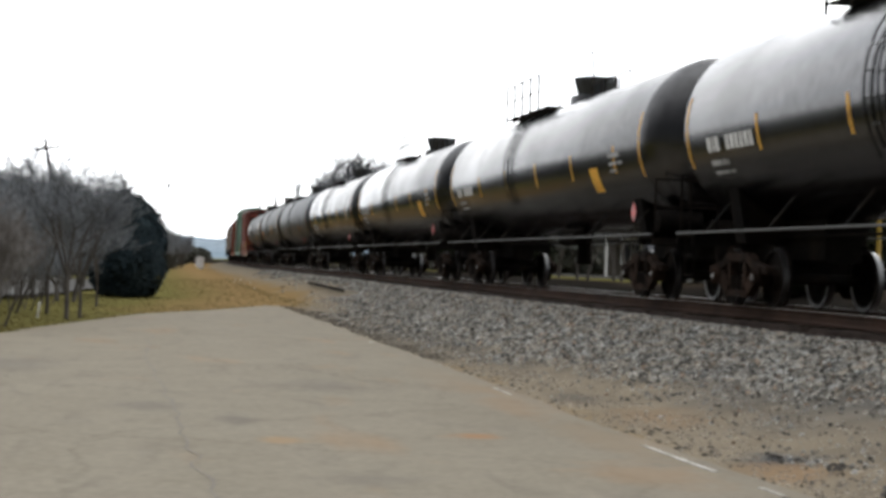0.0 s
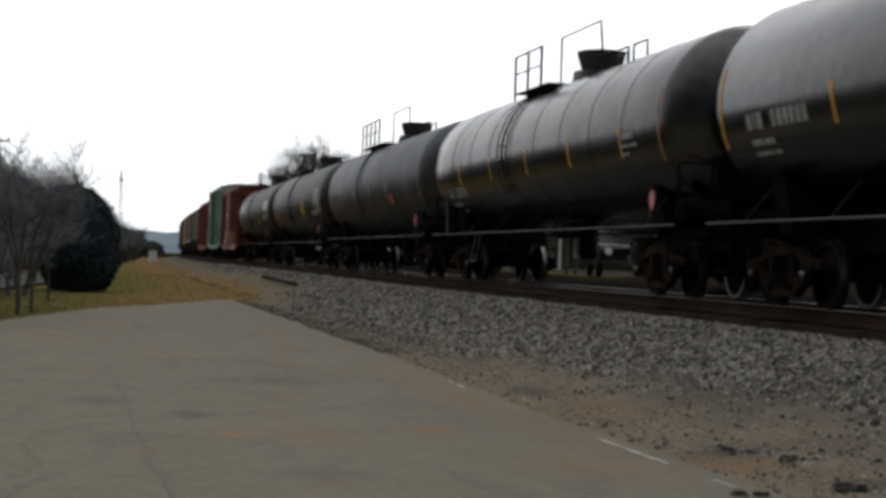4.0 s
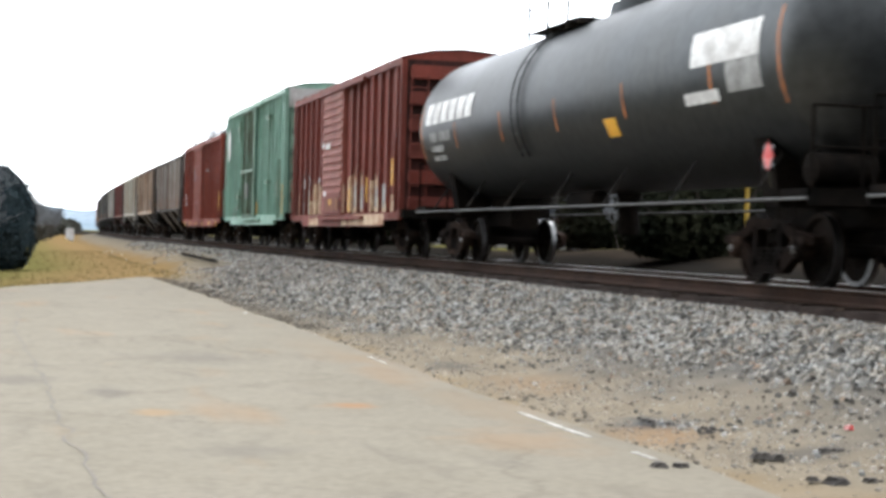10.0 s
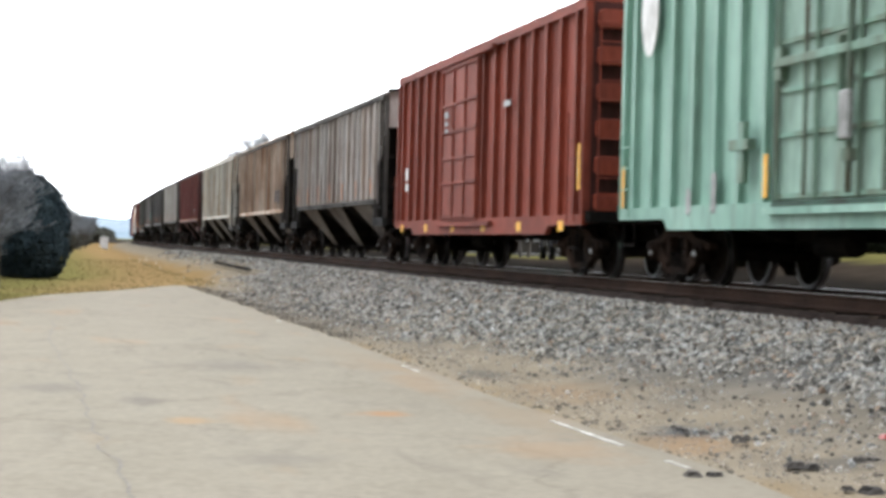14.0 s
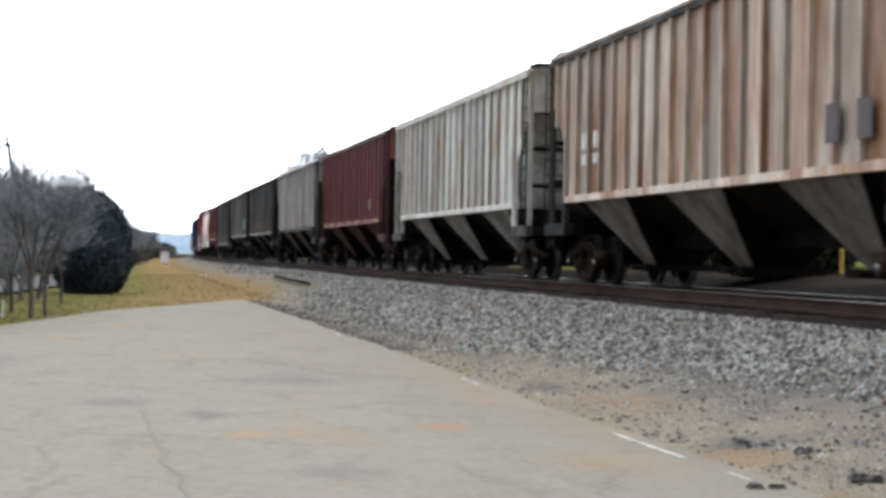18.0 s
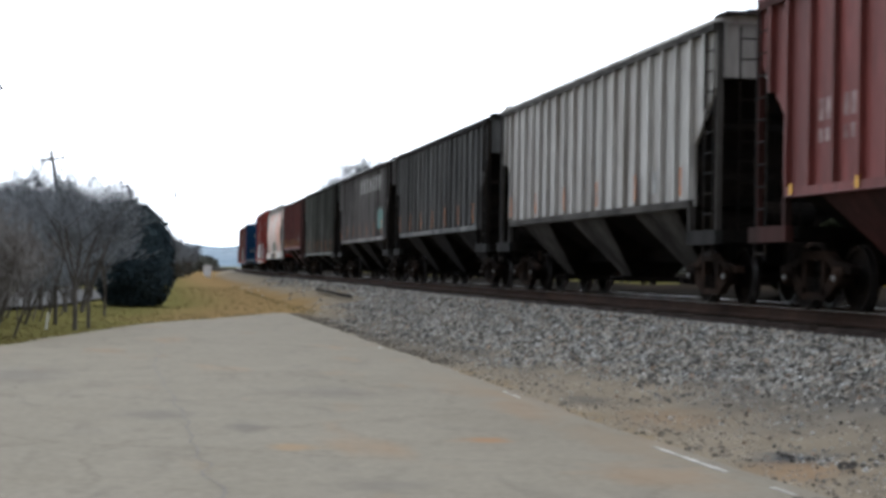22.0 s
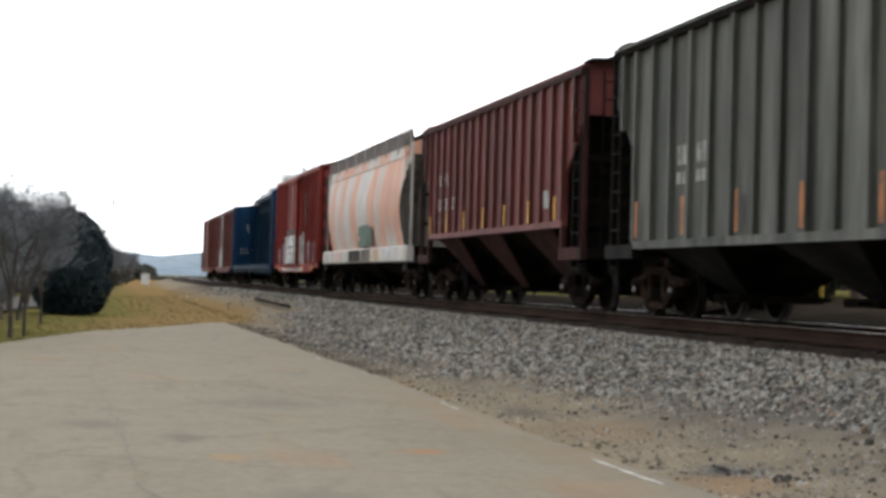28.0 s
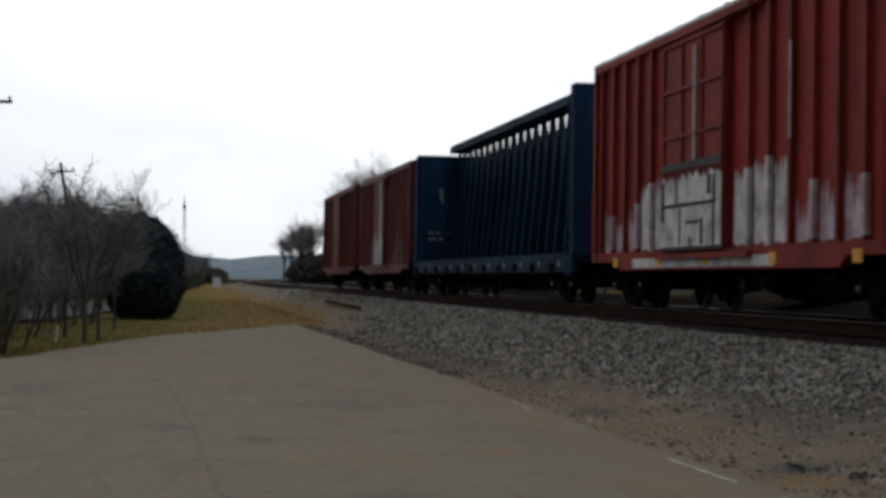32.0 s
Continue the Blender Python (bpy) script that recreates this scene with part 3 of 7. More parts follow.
# dark oily smudges
dark, dramp, dmix = nt.new("ShaderNodeTexNoise"), nt.new("ShaderNodeValToRGB"), nt.new("ShaderNodeMixRGB")
dark.inputs["Scale"].default_value, dark.inputs["Detail"].default_value, dark.inputs["Distortion"].default_value = 2.2, 6, 0.8
dramp.color_ramp.elements[0].position, dramp.color_ramp.elements[1].position = 0.56, 0.72
dramp.color_ramp.elements[1].color = (0.3, 0.3, 0.3, 1)
dmix.inputs["Color2"].default_value = (0.07, 0.063, 0.054, 1)
lk.new(along.outputs["Vector"], dark.inputs["Vector"])
lk.new(dark.outputs["Fac"], dramp.inputs["Fac"])
lk.new(dramp.outputs["Color"], dmix.inputs["Fac"])
lk.new(smix.outputs["Color"], dmix.inputs["Color1"])
lk.new(dmix.outputs["Color"], pb.inputs["Base Color"])

for x, y, rx, ry, colour, k in ((2.94, 13.67, 0.3, 0.25, (0.2, 0.105, 0.05), 0.75), (1.21, 13.05, 0.26, 0.3, (0.2, 0.13, 0.07), 0.6), (0.92, 14.7, 0.22, 0.5, (0.075, 0.07, 0.062), 0.6),
                                (3.7, 11.0, 0.6, 0.9, (0.17, 0.115, 0.07), 0.5), (4.1, 13.5, 0.4, 2.2, (0.15, 0.118, 0.082), 0.6), (4.0, 20.5, 0.5, 3.0, (0.15, 0.122, 0.088), 0.5), (0.1, 16.0, 0.5, 0.6, (0.08, 0.074, 0.065), 0.5), (2.2, 19.0, 0.6, 1.2, (0.085, 0.078, 0.068), 0.45),
                                (3.9, 16.5, 0.3, 1.5, (0.16, 0.11, 0.068), 0.5), (1.6, 10.6, 0.5, 0.4, (0.09, 0.082, 0.07), 0.45), (-1.6, 22.0, 0.7, 2.0, (0.085, 0.078, 0.068), 0.5)):
    stain(ASPHALT, x, y, rx, ry, colour, k)


def lot_right(y):
    return 4.45 + 0.12 * noise.noise((y * 0.35, 3, 0)) + 0.06 * noise.noise((y * 2.1, 9, 0)) - 0.0016 * max(y - 40, 0) ** 2


def lot_left(y):
    """The lot's far-left border runs aslant from the far corner back towards the viewer's left."""
    if y < 16:
        return -30.0
    return float(np.interp(y, (16, 22, 30.4, 42, 51), (-30, -5.2, -2.45, 0.05, 4.0))) + 0.1 * noise.noise((y * 0.6, 5, 0))


lot = Shape()
lys = [-12 + 0.5 * i for i in range(127)]


def lot_z(x, y):
    return 0.06 + 0.02 * noise.noise((x * 0.25, y * 0.25, 7)) + max(land(min(x, 4.0), y), 0)


for y in lys:
    a, b = lot_left(y), lot_right(y)
    row = [a - 0.08, a] + [a + (b - 0.5 - a) * i / 20 for i in range(1, 21)] + [b - 0.25, b, b + 0.12]
    for i, x in enumerate(row):
        lot.v.append((x, y, lot_z(x, y) - (0.12 if i in (0, len(row) - 1) else 0)))
cols = len(row) - 1
lot.f = [(j * (cols + 1) + i, j * (cols + 1) + i + 1, (j + 1) * (cols + 1) + i + 1, (j + 1) * (cols + 1) + i) for j in range(len(lys) - 1) for i in range(cols)]
tagged(new("pavement", lot.mesh("pavement", ASPHALT)), "cracked pale worn asphalt lot beside the railway", "pavement", kind="structure")

# track: ties, rails
TIE = material("creosoted timber", (0.014, 0.01, 0.008), 0.95, 0, (0.028, 0.02, 0.015), 0.5, 2.5, 22, 0.3, 0.3, jitter=0.25, spec=0.02)
RAIL = material("rusty rail steel", (0.03, 0.02, 0.016), 0.9, 0.0, (0.05, 0.031, 0.023), 0.5, 1.2, 18, 0.2, 0.1, spec=0.03)
HEAD = material("polished rail head", (0.42, 0.41, 0.4), 0.3, 1.0, (0.3, 0.28, 0.26), 0.4, 1.0, 18, 0.1, 0.0)
track = tagged(new("railway_track"), "single railway track with rusty rails on timber ties in ballast", "track", kind="structure")
track.location = (TRACK_X, 0, 0)
tie_mesh = Shape().box(-1.28, 1.28, -0.115, 0.115, 0.66, 0.86, 0.02).mesh("tie", TIE)
# One dark strip holds both dirt and the shadow under the rails.
FOULED_SHADED = material("fouled and shaded ballast", (0.02, 0.015, 0.013), 0.95, 0, (0.038, 0.029, 0.025), 0.45, 2.0, 30, 0.35, 0.4, spec=0.02)
RUN = [-60, 20, 80] + [100 + 20 * i for i in range(22)]
part("fouled_ballast", Shape().sweep([(-1.36, 0.66), (1.36, 0.66), (1.3, 0.845), (-1.3, 0.845)], RUN), FOULED_SHADED, track, "dark fouled and shaded ballast between the ties")
far_ties = Shape()
for i in range(640):
    y = 8 + 0.52 * i
    if i < 300:
        part("tie", tie_mesh, None, track, at=pose(bend(y) + random.uniform(-0.05, 0.05), y, random.uniform(-0.02, 0.01), 0, 0, random.uniform(-1.5, 1.5)))
    else:
        far_ties.box(bend(y) - 1.28, bend(y) + 1.28, y - 0.115, y + 0.115, 0.66, 0.855)
tagged(part("far_ties", far_ties, TIE, track), kind="stuff")
prof = [(-0.07, 0.86), (0.07, 0.86), (0.07, 0.875), (0.012, 0.9), (0.012, 1.0), (0.036, 1.015), (0.036, 1.044), (-0.036, 1.044), (-0.036, 1.015), (-0.012, 1.0), (-0.012, 0.9), (-0.07, 0.875)]
for sx in (-0.753, 0.753):
    rl = part("rail", Shape().sweep([(x + sx, z) for x, z in prof], RUN), RAIL, track, "rusty steel rail")
    part("rail_head", Shape().sweep([(sx - 0.03, 1.0441), (sx + 0.03, 1.0441), (sx + 0.03, 1.05), (sx - 0.03, 1.05)], RUN), HEAD, rl, "polished running surface")

# ---- the train ----
# where the cars meet, in metres along the train
JOINTS = (-175.5, -155.19, -134.06, -113.2, -93.04, -72.55, -52.51, -32.17, -15.1, 2.27, 19.46, 37.98, 56.11, 74.56, 92.72, 110.94, 129.3, 147.5, 165.35,
          182.11, 200.52, 217.14, 240.95, 257.5, 274.0)


def travelled(t):
    """How far the train has come towards the viewer, in metres, at t seconds."""
    u = (t - 16) / 16
    return 183.771 * u + 1.108 * u**2 - 3.091 * u**3 - 0.401 * u**4 + 2.15 * u**5


# trucks: one build, shared by all cars
_f = Shape()
for _pr in ([(-1.25, 0.62), (-0.72, 0.7), (-0.45, 0.84), (0.45, 0.84), (0.72, 0.7), (1.25, 0.62), (1.27, 0.52), (0.7, 0.57), (0.4, 0.71), (-0.4, 0.71), (-0.7, 0.57), (-1.27, 0.52)],
            [(-1.1, 0.56), (-0.72, 0.6), (-0.26, 0.27), (-0.42, 0.16)], [(1.1, 0.56), (0.42, 0.16), (0.26, 0.27), (0.72, 0.6)],
            [(-0.44, 0.15), (0.44, 0.15), (0.38, 0.26), (-0.38, 0.26)], [(-0.4, 0.24), (-0.28, 0.24), (-0.28, 0.74), (-0.4, 0.74)], [(0.28, 0.24), (0.4, 0.24), (0.4, 0.74), (0.28, 0.74)]):
    _f.side(_pr, -0.07, 0.07)
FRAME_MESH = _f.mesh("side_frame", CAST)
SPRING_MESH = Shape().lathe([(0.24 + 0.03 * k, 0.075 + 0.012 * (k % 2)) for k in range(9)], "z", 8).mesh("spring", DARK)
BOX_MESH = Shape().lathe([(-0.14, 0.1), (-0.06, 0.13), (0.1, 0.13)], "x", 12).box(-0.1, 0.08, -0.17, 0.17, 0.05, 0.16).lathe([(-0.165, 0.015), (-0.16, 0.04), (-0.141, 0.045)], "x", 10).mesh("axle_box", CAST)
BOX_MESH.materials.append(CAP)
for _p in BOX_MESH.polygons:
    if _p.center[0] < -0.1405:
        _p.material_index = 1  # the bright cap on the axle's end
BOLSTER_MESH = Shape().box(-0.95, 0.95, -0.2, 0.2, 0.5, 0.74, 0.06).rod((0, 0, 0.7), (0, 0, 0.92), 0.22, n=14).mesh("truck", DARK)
_w = Shape()
for _s in (-1, 1):
    _w.lathe([(_s * 0.685, 0.1), (_s * 0.685, 0.2), (_s * 0.715, 0.24), (_s * 0.7, 0.4), (_s * 0.68, 0.42), (_s * 0.68, 0.485), (_s * 0.71, 0.485), (_s * 0.725, 0.46), (_s * 0.815, 0.453),
              (_s * 0.815, 0.4), (_s * 0.765, 0.385), (_s * 0.76, 0.2), (_s * 0.83, 0.15), (_s * 0.83, 0.09)], "x", 28)
_w.lathe([(-1.0, 0.07), (-0.83, 0.085), (0.83, 0.085), (1.0, 0.07)], "x", 12)
for _s in (-1, 1):
    for _k in range(3):
        _a = 2.1 * _k
        _w.rod((_s * 1.0, 0.04 * math.cos(_a), 0.04 * math.sin(_a)), (_s * 1.03, 0.04 * math.cos(_a), 0.04 * math.sin(_a)), 0.014, n=6)
WHEEL_MESH = _w.mesh("wheelset", WHEEL, 40)
WHEEL_MESH.materials.append(TREAD)
for _p in WHEEL_MESH.polygons:
    if 0.445 < math.hypot(_p.center[1], _p.center[2]) < 0.465:
        _p.material_index = 1  # the polished running surface
AXLES = []


def add_truck(car, y):
    tr = part("truck", BOLSTER_MESH, None, car, at=pose(0, y, 0))
    for sx in (-1, 1):
        part("side_frame", FRAME_MESH, None, tr, at=pose(sx * 1.0, 0, 0))
        for sy in (-0.2, 0, 0.2):
            part("spring", SPRING_MESH, None, tr, at=pose(sx * 1.0, sy, 0))
        for sy in (-1, 1):
            part("axle_box", BOX_MESH, None, tr, at=pose(sx * 1.0, sy * 0.89, 0.457, 0, 0, 0 if sx < 0 else 180))
    for sy in (-0.89, 0.89):
        ax = part("wheelset", WHEEL_MESH, None, tr, at=pose(0, sy, 0.457))
        AXLES.append((ax, sy))
    return tr


COUPLER_MESH = Shape().box(-0.07, 0.07, -0.62, 0.1, 0.8, 0.96, 0.02).box(-0.16, 0.14, -0.68, -0.44, 0.72, 1.02, 0.04).box(-0.02, 0.14, -0.74, -0.62, 0.74, 1.0, 0.02).mesh("coupler", CAST)
HOSE_MESH = Shape().rod((-0.35, -0.25, 0.85), (-0.34, -0.42, 0.6), 0.025).rod((-0.34, -0.42, 0.6), (-0.2, -0.62, 0.45), 0.025).mesh("air_hose", DARK)


def add_ends(car, half):
    """Couplers and hoses at both ends; half is half the length over the couplers."""
    for s in (-1, 1):
        part("coupler", COUPLER_MESH, None, car, at=pose(0, s * (half - 0.68), 0, 0, 0, 0 if s < 0 else 180))
        part("air_hose", HOSE_MESH, None, car, at=pose(0, s * (half - 0.68), 0, 0, 0, 0 if s < 0 else 180))


def ladder(car, x, y, z0, z1, mat, w=0.4, along="y", out=-0.06):
    """Rungs between two stiles on a side (along y) or an end (along x)."""
    L = Shape()
    for s in (-w / 2, w / 2):
        a = (x + out, y + s) if along == "y" else (x + s, y + out)
        L.rod((*a, z0), (*a, z1), 0.016)
    for i in range(int((z1 - z0) / 0.33) + 1):
        z = z0 + 0.1 + 0.33 * i
        if z < z1:
            a, b = ((x + out, y - w / 2, z), (x + out, y + w / 2, z)) if along == "y" else ((x - w / 2, y + out, z), (x + w / 2, y + out, z))
            L.rod(a, b, 0.014)
    return part("ladder", L, mat, car)


def bars(car, x, y, z, rows, mat, t=0.006, h=0.22, label="stencilled lettering, not legible", gap=0.06, barrel=None):
    """Writing that cannot be read: rows of (letter widths) as plain bars on a side at x, from y towards the front."""
    for r, widths in enumerate(rows):
        hh = h if r == 0 else h * (0.62 if r == 1 else 0.5)
        yy, zz = y, z - sum((h if q == 0 else h * 0.62 if q == 1 else h * 0.5) + gap * 1.4 for q in range(r))
        for w in widths:
            if w > 0:
                B = Shape()
                if barrel:
                    rad, cz = barrel
                    a1, a0 = math.degrees(math.asin((zz - cz) / rad)), math.degrees(math.asin((zz - hh - cz) / rad))
                    B.arc(yy - w, yy, a0, a1, rad + 0.002, cz, t, 4)
                else:
                    B.box(x - t, x, yy - w, yy, zz - hh, zz)
                part("letter_bar", B, mat, car, label)
            yy -= abs(w) + gap


def words(car, text, y, z, h, mat, x=-1.424, label=""):
    """Readable letters painted on the side that faces the lot, from y towards the front."""
    cu = bpy.data.curves.new("letters", "FONT")
    cu.body, cu.size, cu.extrude, cu.resolution_u = text, h * 1.38, 0.0, 3
    ob = bpy.data.objects.new("letters", cu)
    me = bpy.data.meshes.new_from_object(ob)
    bpy.data.objects.remove(ob)
    for v in me.vertices:
        v.co = (x - 0.003, y - v.co[0] * 0.86, z + v.co[1])
    me.materials.clear()
    me.materials.append(mat)
    return part("lettering", me, None, car, label or "white stencilled letters")


# ---- tank cars ----
TR, TZ = 1.56, 2.905


def tank_car(L, paint, label, style):
    car = thing("tank_car", label, "tank car", group="freight train")
    h, hb = L / 2, L / 2 - 1.28
    pr = [(-hb - 0.72, 0.02)] + [(-hb - 0.72 * math.cos(a), TR * math.sin(a)) for a in (0.25, 0.5, 0.75, 1.0, 1.25, 1.45)] + [(-hb, TR)]
    rings = []
    nring = 9 if style == 3 else 1
    for i in range(1, nring):
        y = -hb + 2 * hb * i / nring
        rings += [(y - 0.03, TR), (y - 0.02, TR + 0.008), (y + 0.02, TR + 0.008), (y + 0.03, TR)]
    pr = pr + rings + [(-y, r) for y, r in reversed(pr)]
    part("barrel", Shape().lathe(pr, "y", 56, (0, 0, TZ)), paint, car, smooth=35)
    # saddles, stub sills, end platforms
    for s in (-1, 1):
        yb = s * (h - 2.55)
        part("saddle", Shape().prism([(-1.0, 1.0), (1.0, 1.0), (1.2, 2.05), (0.95, 1.78), (0.5, 1.48), (-0.5, 1.48), (-0.95, 1.78), (-1.2, 2.05)], yb - 0.22, yb + 0.22), DARK, car)
        part("stub_sill", Shape().box(-0.3, 0.3, min(s * (h - 4.2), s * (h - 0.62)), max(s * (h - 4.2), s * (h - 0.62)), 0.72, 1.46, 0.04), DARK, car)
        y0, y1 = sorted((s * (h - 1.5), s * (h - 0.66)))
        part("end_platform", Shape().box(-1.45, 1.45, y0, y1, 1.1, 1.18).box(-1.45, 1.45, y0, y0 + 0.06, 0.98, 1.18).box(-1.45, 1.45, y1 - 0.06, y1, 0.98, 1.18), DARK, car)
        E = Shape()
        ye = s * (h - 0.72)
        for x in (-1.4, -0.75, 0.75, 1.4):
            E.rod((x, ye, 1.18), (x, ye, 2.15), 0.02)
        E.rod((-1.4, ye, 2.15), (1.4, ye, 2.15), 0.02).rod((-1.4, ye, 1.66), (1.4, ye, 1.66), 0.016)
        part("end_railing", E, DARK, car)
        for x in (-1.42, 1.42):
            S = Shape()
            for k, z in enumerate((0.45, 0.78)):
                S.box(x - 0.03, x + 0.03, s * (h - 1.3) - 0.22, s * (h - 1.3) + 0.22, z, z + 0.03)
            S.rod((x, s * (h - 1.3) - 0.22, 0.45), (x, s * (h - 1.3) - 0.22, 1.12), 0.014).rod((x, s * (h - 1.3) + 0.22, 0.45), (x, s * (h - 1.3) + 0.22, 1.12), 0.014)
            part("step", S, DARK, car)
        add_truck(car, yb)
    for x in (-1.47, 1.47):
        hz = 1.06 if style > 4 else 1.16
        R = Shape().rod((x, -h + 0.7, hz), (x, h - 0.7, hz), 0.019)
        part("side_handrail", R, RAILING, car, "pale grey side rail")
        for k in range(7):
            y = -hb + 0.9 + (2 * hb - 1.8) * k / 6
            part("rail_bracket", Shape().rod((x, y, hz), (x * 0.72, y, 1.66), 0.018), TOPRAIL, car)
    part("brake_reservoir", Shape().lathe([(-0.45, 0.03), (-0.4, 0.2), (0.4, 0.2), (0.45, 0.03)], "x", 14, (-0.85, -h + 1.05, 1.42)), DARK, car, "round brake reservoir on the end platform", smooth=40)
    # brake gear under the belly
    part("air_reservoir", Shape().lathe([(-0.75, 0.03), (-0.68, 0.17), (0.68, 0.17), (0.75, 0.03)], "y", 14, (-0.55, style * 0.3 - 1.2, 1.22)), DARK, car, smooth=40)
    part("outlet_valve", Shape().lathe([(0.62, 0.16), (0.7, 0.2), (1.1, 0.16), (1.45, 0.26)], "z", 12, (0, 0, 0)), DARK, car, smooth=40)
    part("brake_pipe", Shape().rod((-0.4, -h + 1.2, 1.12), (-0.4, h - 1.2, 1.12), 0.025), DARK, car)
    # top works
    my = -1.3 if style == 2 else -0.55
    part("manway_base", Shape().lathe([(4.35, 0.62), (4.56, 0.58), (4.58, 0.45)], "z", 20, (0, my, 0)), paint, car, smooth=40)
    part("bonnet", Shape().lathe([(4.5, 0.42), (4.6, 0.44), (4.86, 0.52), (4.98, 0.54), (5.0, 0.47)], "z", 10, (0, my, 0)), TANK_GREY, car, "dark flared protective bonnet")
    long = style in (0, 1, 2, 4)
    p0, p1 = (-0.7, 2.7) if style == 2 else (0.2, 4.6) if long else (0.1, 2.9)
    P = Shape().box(-0.98, -0.42, p0, p1, 4.34, 4.37).box(0.42, 0.98, p0, p1, 4.34, 4.37)
    for k in range(int((p1 - p0) / 0.5)):
        P.box(-0.98, -0.42, p0 + 0.5 * k, p0 + 0.5 * k + 0.05, 4.27, 4.34).box(0.42, 0.98, p0 + 0.5 * k, p0 + 0.5 * k + 0.05, 4.27, 4.34)
    part("platform", P, TOPRAIL, car, "grating walkway beside the bonnet")
    for x in (-0.98, 0.98):
        cnt = 5 if long else 3
        for k in range(cnt):
            y = p1 - (p1 - p0) * 0.8 * k / (cnt - 1)
            part("railing_post", Shape().rod((x, y, 4.2), (x, y, 5.22), 0.03), TOPRAIL, car)
        part("railing_bar", Shape().rod((x, p1, 5.2), (x, p1 - (p1 - p0) * 0.8, 5.2), 0.02).rod((x, p1, 4.8), (x, p1 - (p1 - p0) * 0.8, 4.8), 0.016), TOPRAIL, car)
    for k in range(3):
        V = Shape().rod((-0.4, -1.7 - 1.1 * k, 4.4), (-0.4, -1.7 - 1.1 * k, 4.72), 0.022).rod((-0.4, -1.7 - 1.1 * k, 4.72), (-0.4, -2.5 - 1.1 * k, 4.72), 0.02).rod((-0.4, -2.5 - 1.1 * k, 4.72), (-0.4, -2.5 - 1.1 * k, 4.4), 0.022)
        part("grab_rail", V, TOPRAIL, car)
    for sg in (-1, 1):
        Ld = Shape()
        for dy in (-0.2, 0.2):
            Ld.arc(1.68 + dy, 1.72 + dy, -34, 68, TR + 0.04, TZ, 0.03, 14, sg)
        for k in range(9):
            a, q = radians(-30 + 12 * k), TR + 0.06
            Ld.rod((sg * q * math.cos(a), 1.5, TZ + q * math.sin(a)), (sg * q * math.cos(a), 1.9, TZ + q * math.sin(a)), 0.013)
        part("ladder", Ld, paint, car, "ladder curving up over the barrel")
    part("bonnet_hoop", Shape().rod((-0.62, my + 0.9, 4.3), (-0.62, my + 0.9, 5.36), 0.022).rod((-0.62, my + 0.9, 5.36), (-0.62, my - 1.9, 5.36), 0.018).rod((-0.62, my - 1.9, 5.36), (-0.62, my - 2.1, 4.6), 0.022), TOPRAIL, car)
    if style == 3:
        part("end_strut", Shape().rod((-1.47, hb - 1.3, 1.16), (-1.5, hb - 1.15, 2.15), 0.035), RAILING, car, "pale steel strut beside the barrel")
        part("side_step", Shape().rod((-1.5, hb - 5.2, 1.16), (-1.5, hb - 4.6, 0.5), 0.025).rod((-1.5, hb - 4.7, 1.16), (-1.5, hb - 4.1, 0.5), 0.025).rod((-1.5, hb - 4.6, 0.5), (-1.5, hb - 4.1, 0.5), 0.025), RAILING, car, "pale slanting step")
    # tape and markings on both sides
    tape = YELLOW if style in (0, 1, 2) else ORANGE
    for sg in (-1, 1):
        for k in range(5):
            y = -hb + (1.75 if style < 3 else 2.1) + 3.2 * k
            part("tape_stripe", Shape().arc(y - 0.032, y + 0.032, -21 if style not in (4, 5) else -24, -1 if style not in (4, 5) else -14, TR, TZ, 0.006, 4, sg), tape if style != 3 else YELLOW, car)
            if style in (4, 5):
                part("tape_stripe", Shape().arc(y - 0.032, y + 0.032, -13.8, -2, TR, TZ, 0.006, 4, sg), WHITE, car)
        for y in (-hb + 0.08, hb - 0.08):
            part("end_stripe", Shape().arc(y - 0.03, y + 0.03, -26, 18, TR, TZ, 0.006, 6, sg), tape, car)
    ym = -hb + 1.25
    if style == 4:
        part("yellow_panel", Shape().arc(ym + 3.3, ym + 3.65, -28, -17, TR, TZ, 0.006, 4), ORANGE, car, "small dull yellow panel")
    elif style not in (3, 5, 6):
        part("yellow_panel", Shape().arc(ym + 1.75, ym + 2.3, -33, -14, TR, TZ, 0.006, 4), YELLOW, car, "square yellow panel")
    elif style != 3:
        part("yellow_panel", Shape().arc(ym + 4.5, ym + 5.0, *((-30, -19) if style == 6 else (-23, -3)), TR, TZ, 0.006, 4), YELLOW, car, "square yellow panel")
    holder = part("placard_holder", Shape().box(-1.52, -1.49, -h + 1.5, -h + 1.75, 1.44, 1.72).rod((-1.47, -h + 1.62, 1.2), (-1.5, -h + 1.62, 1.4), 0.02), TANK_BLACK, car)
    part("placard", Shape().side([(-h + 1.625, 1.4), (-h + 1.775, 1.58), (-h + 1.625, 1.76), (-h + 1.475, 1.58)], -1.53, -1.521), PLACARD, holder, "red diamond hazard placard")
    if style == 6:
        # a maker's name, drawn as slanted plain blocks, and small marks below
        for k, w in enumerate((0.5, 0.5, 0.52, 0.5, 0.52, 0.5)):
            part("name_block", Shape().arc(hb - 0.5 - 0.63 * k - w, hb - 0.5 - 0.63 * k, 1, 18, TR + 0.003, TZ, 0.006, 4), WHITE, car, "plain white painted block")
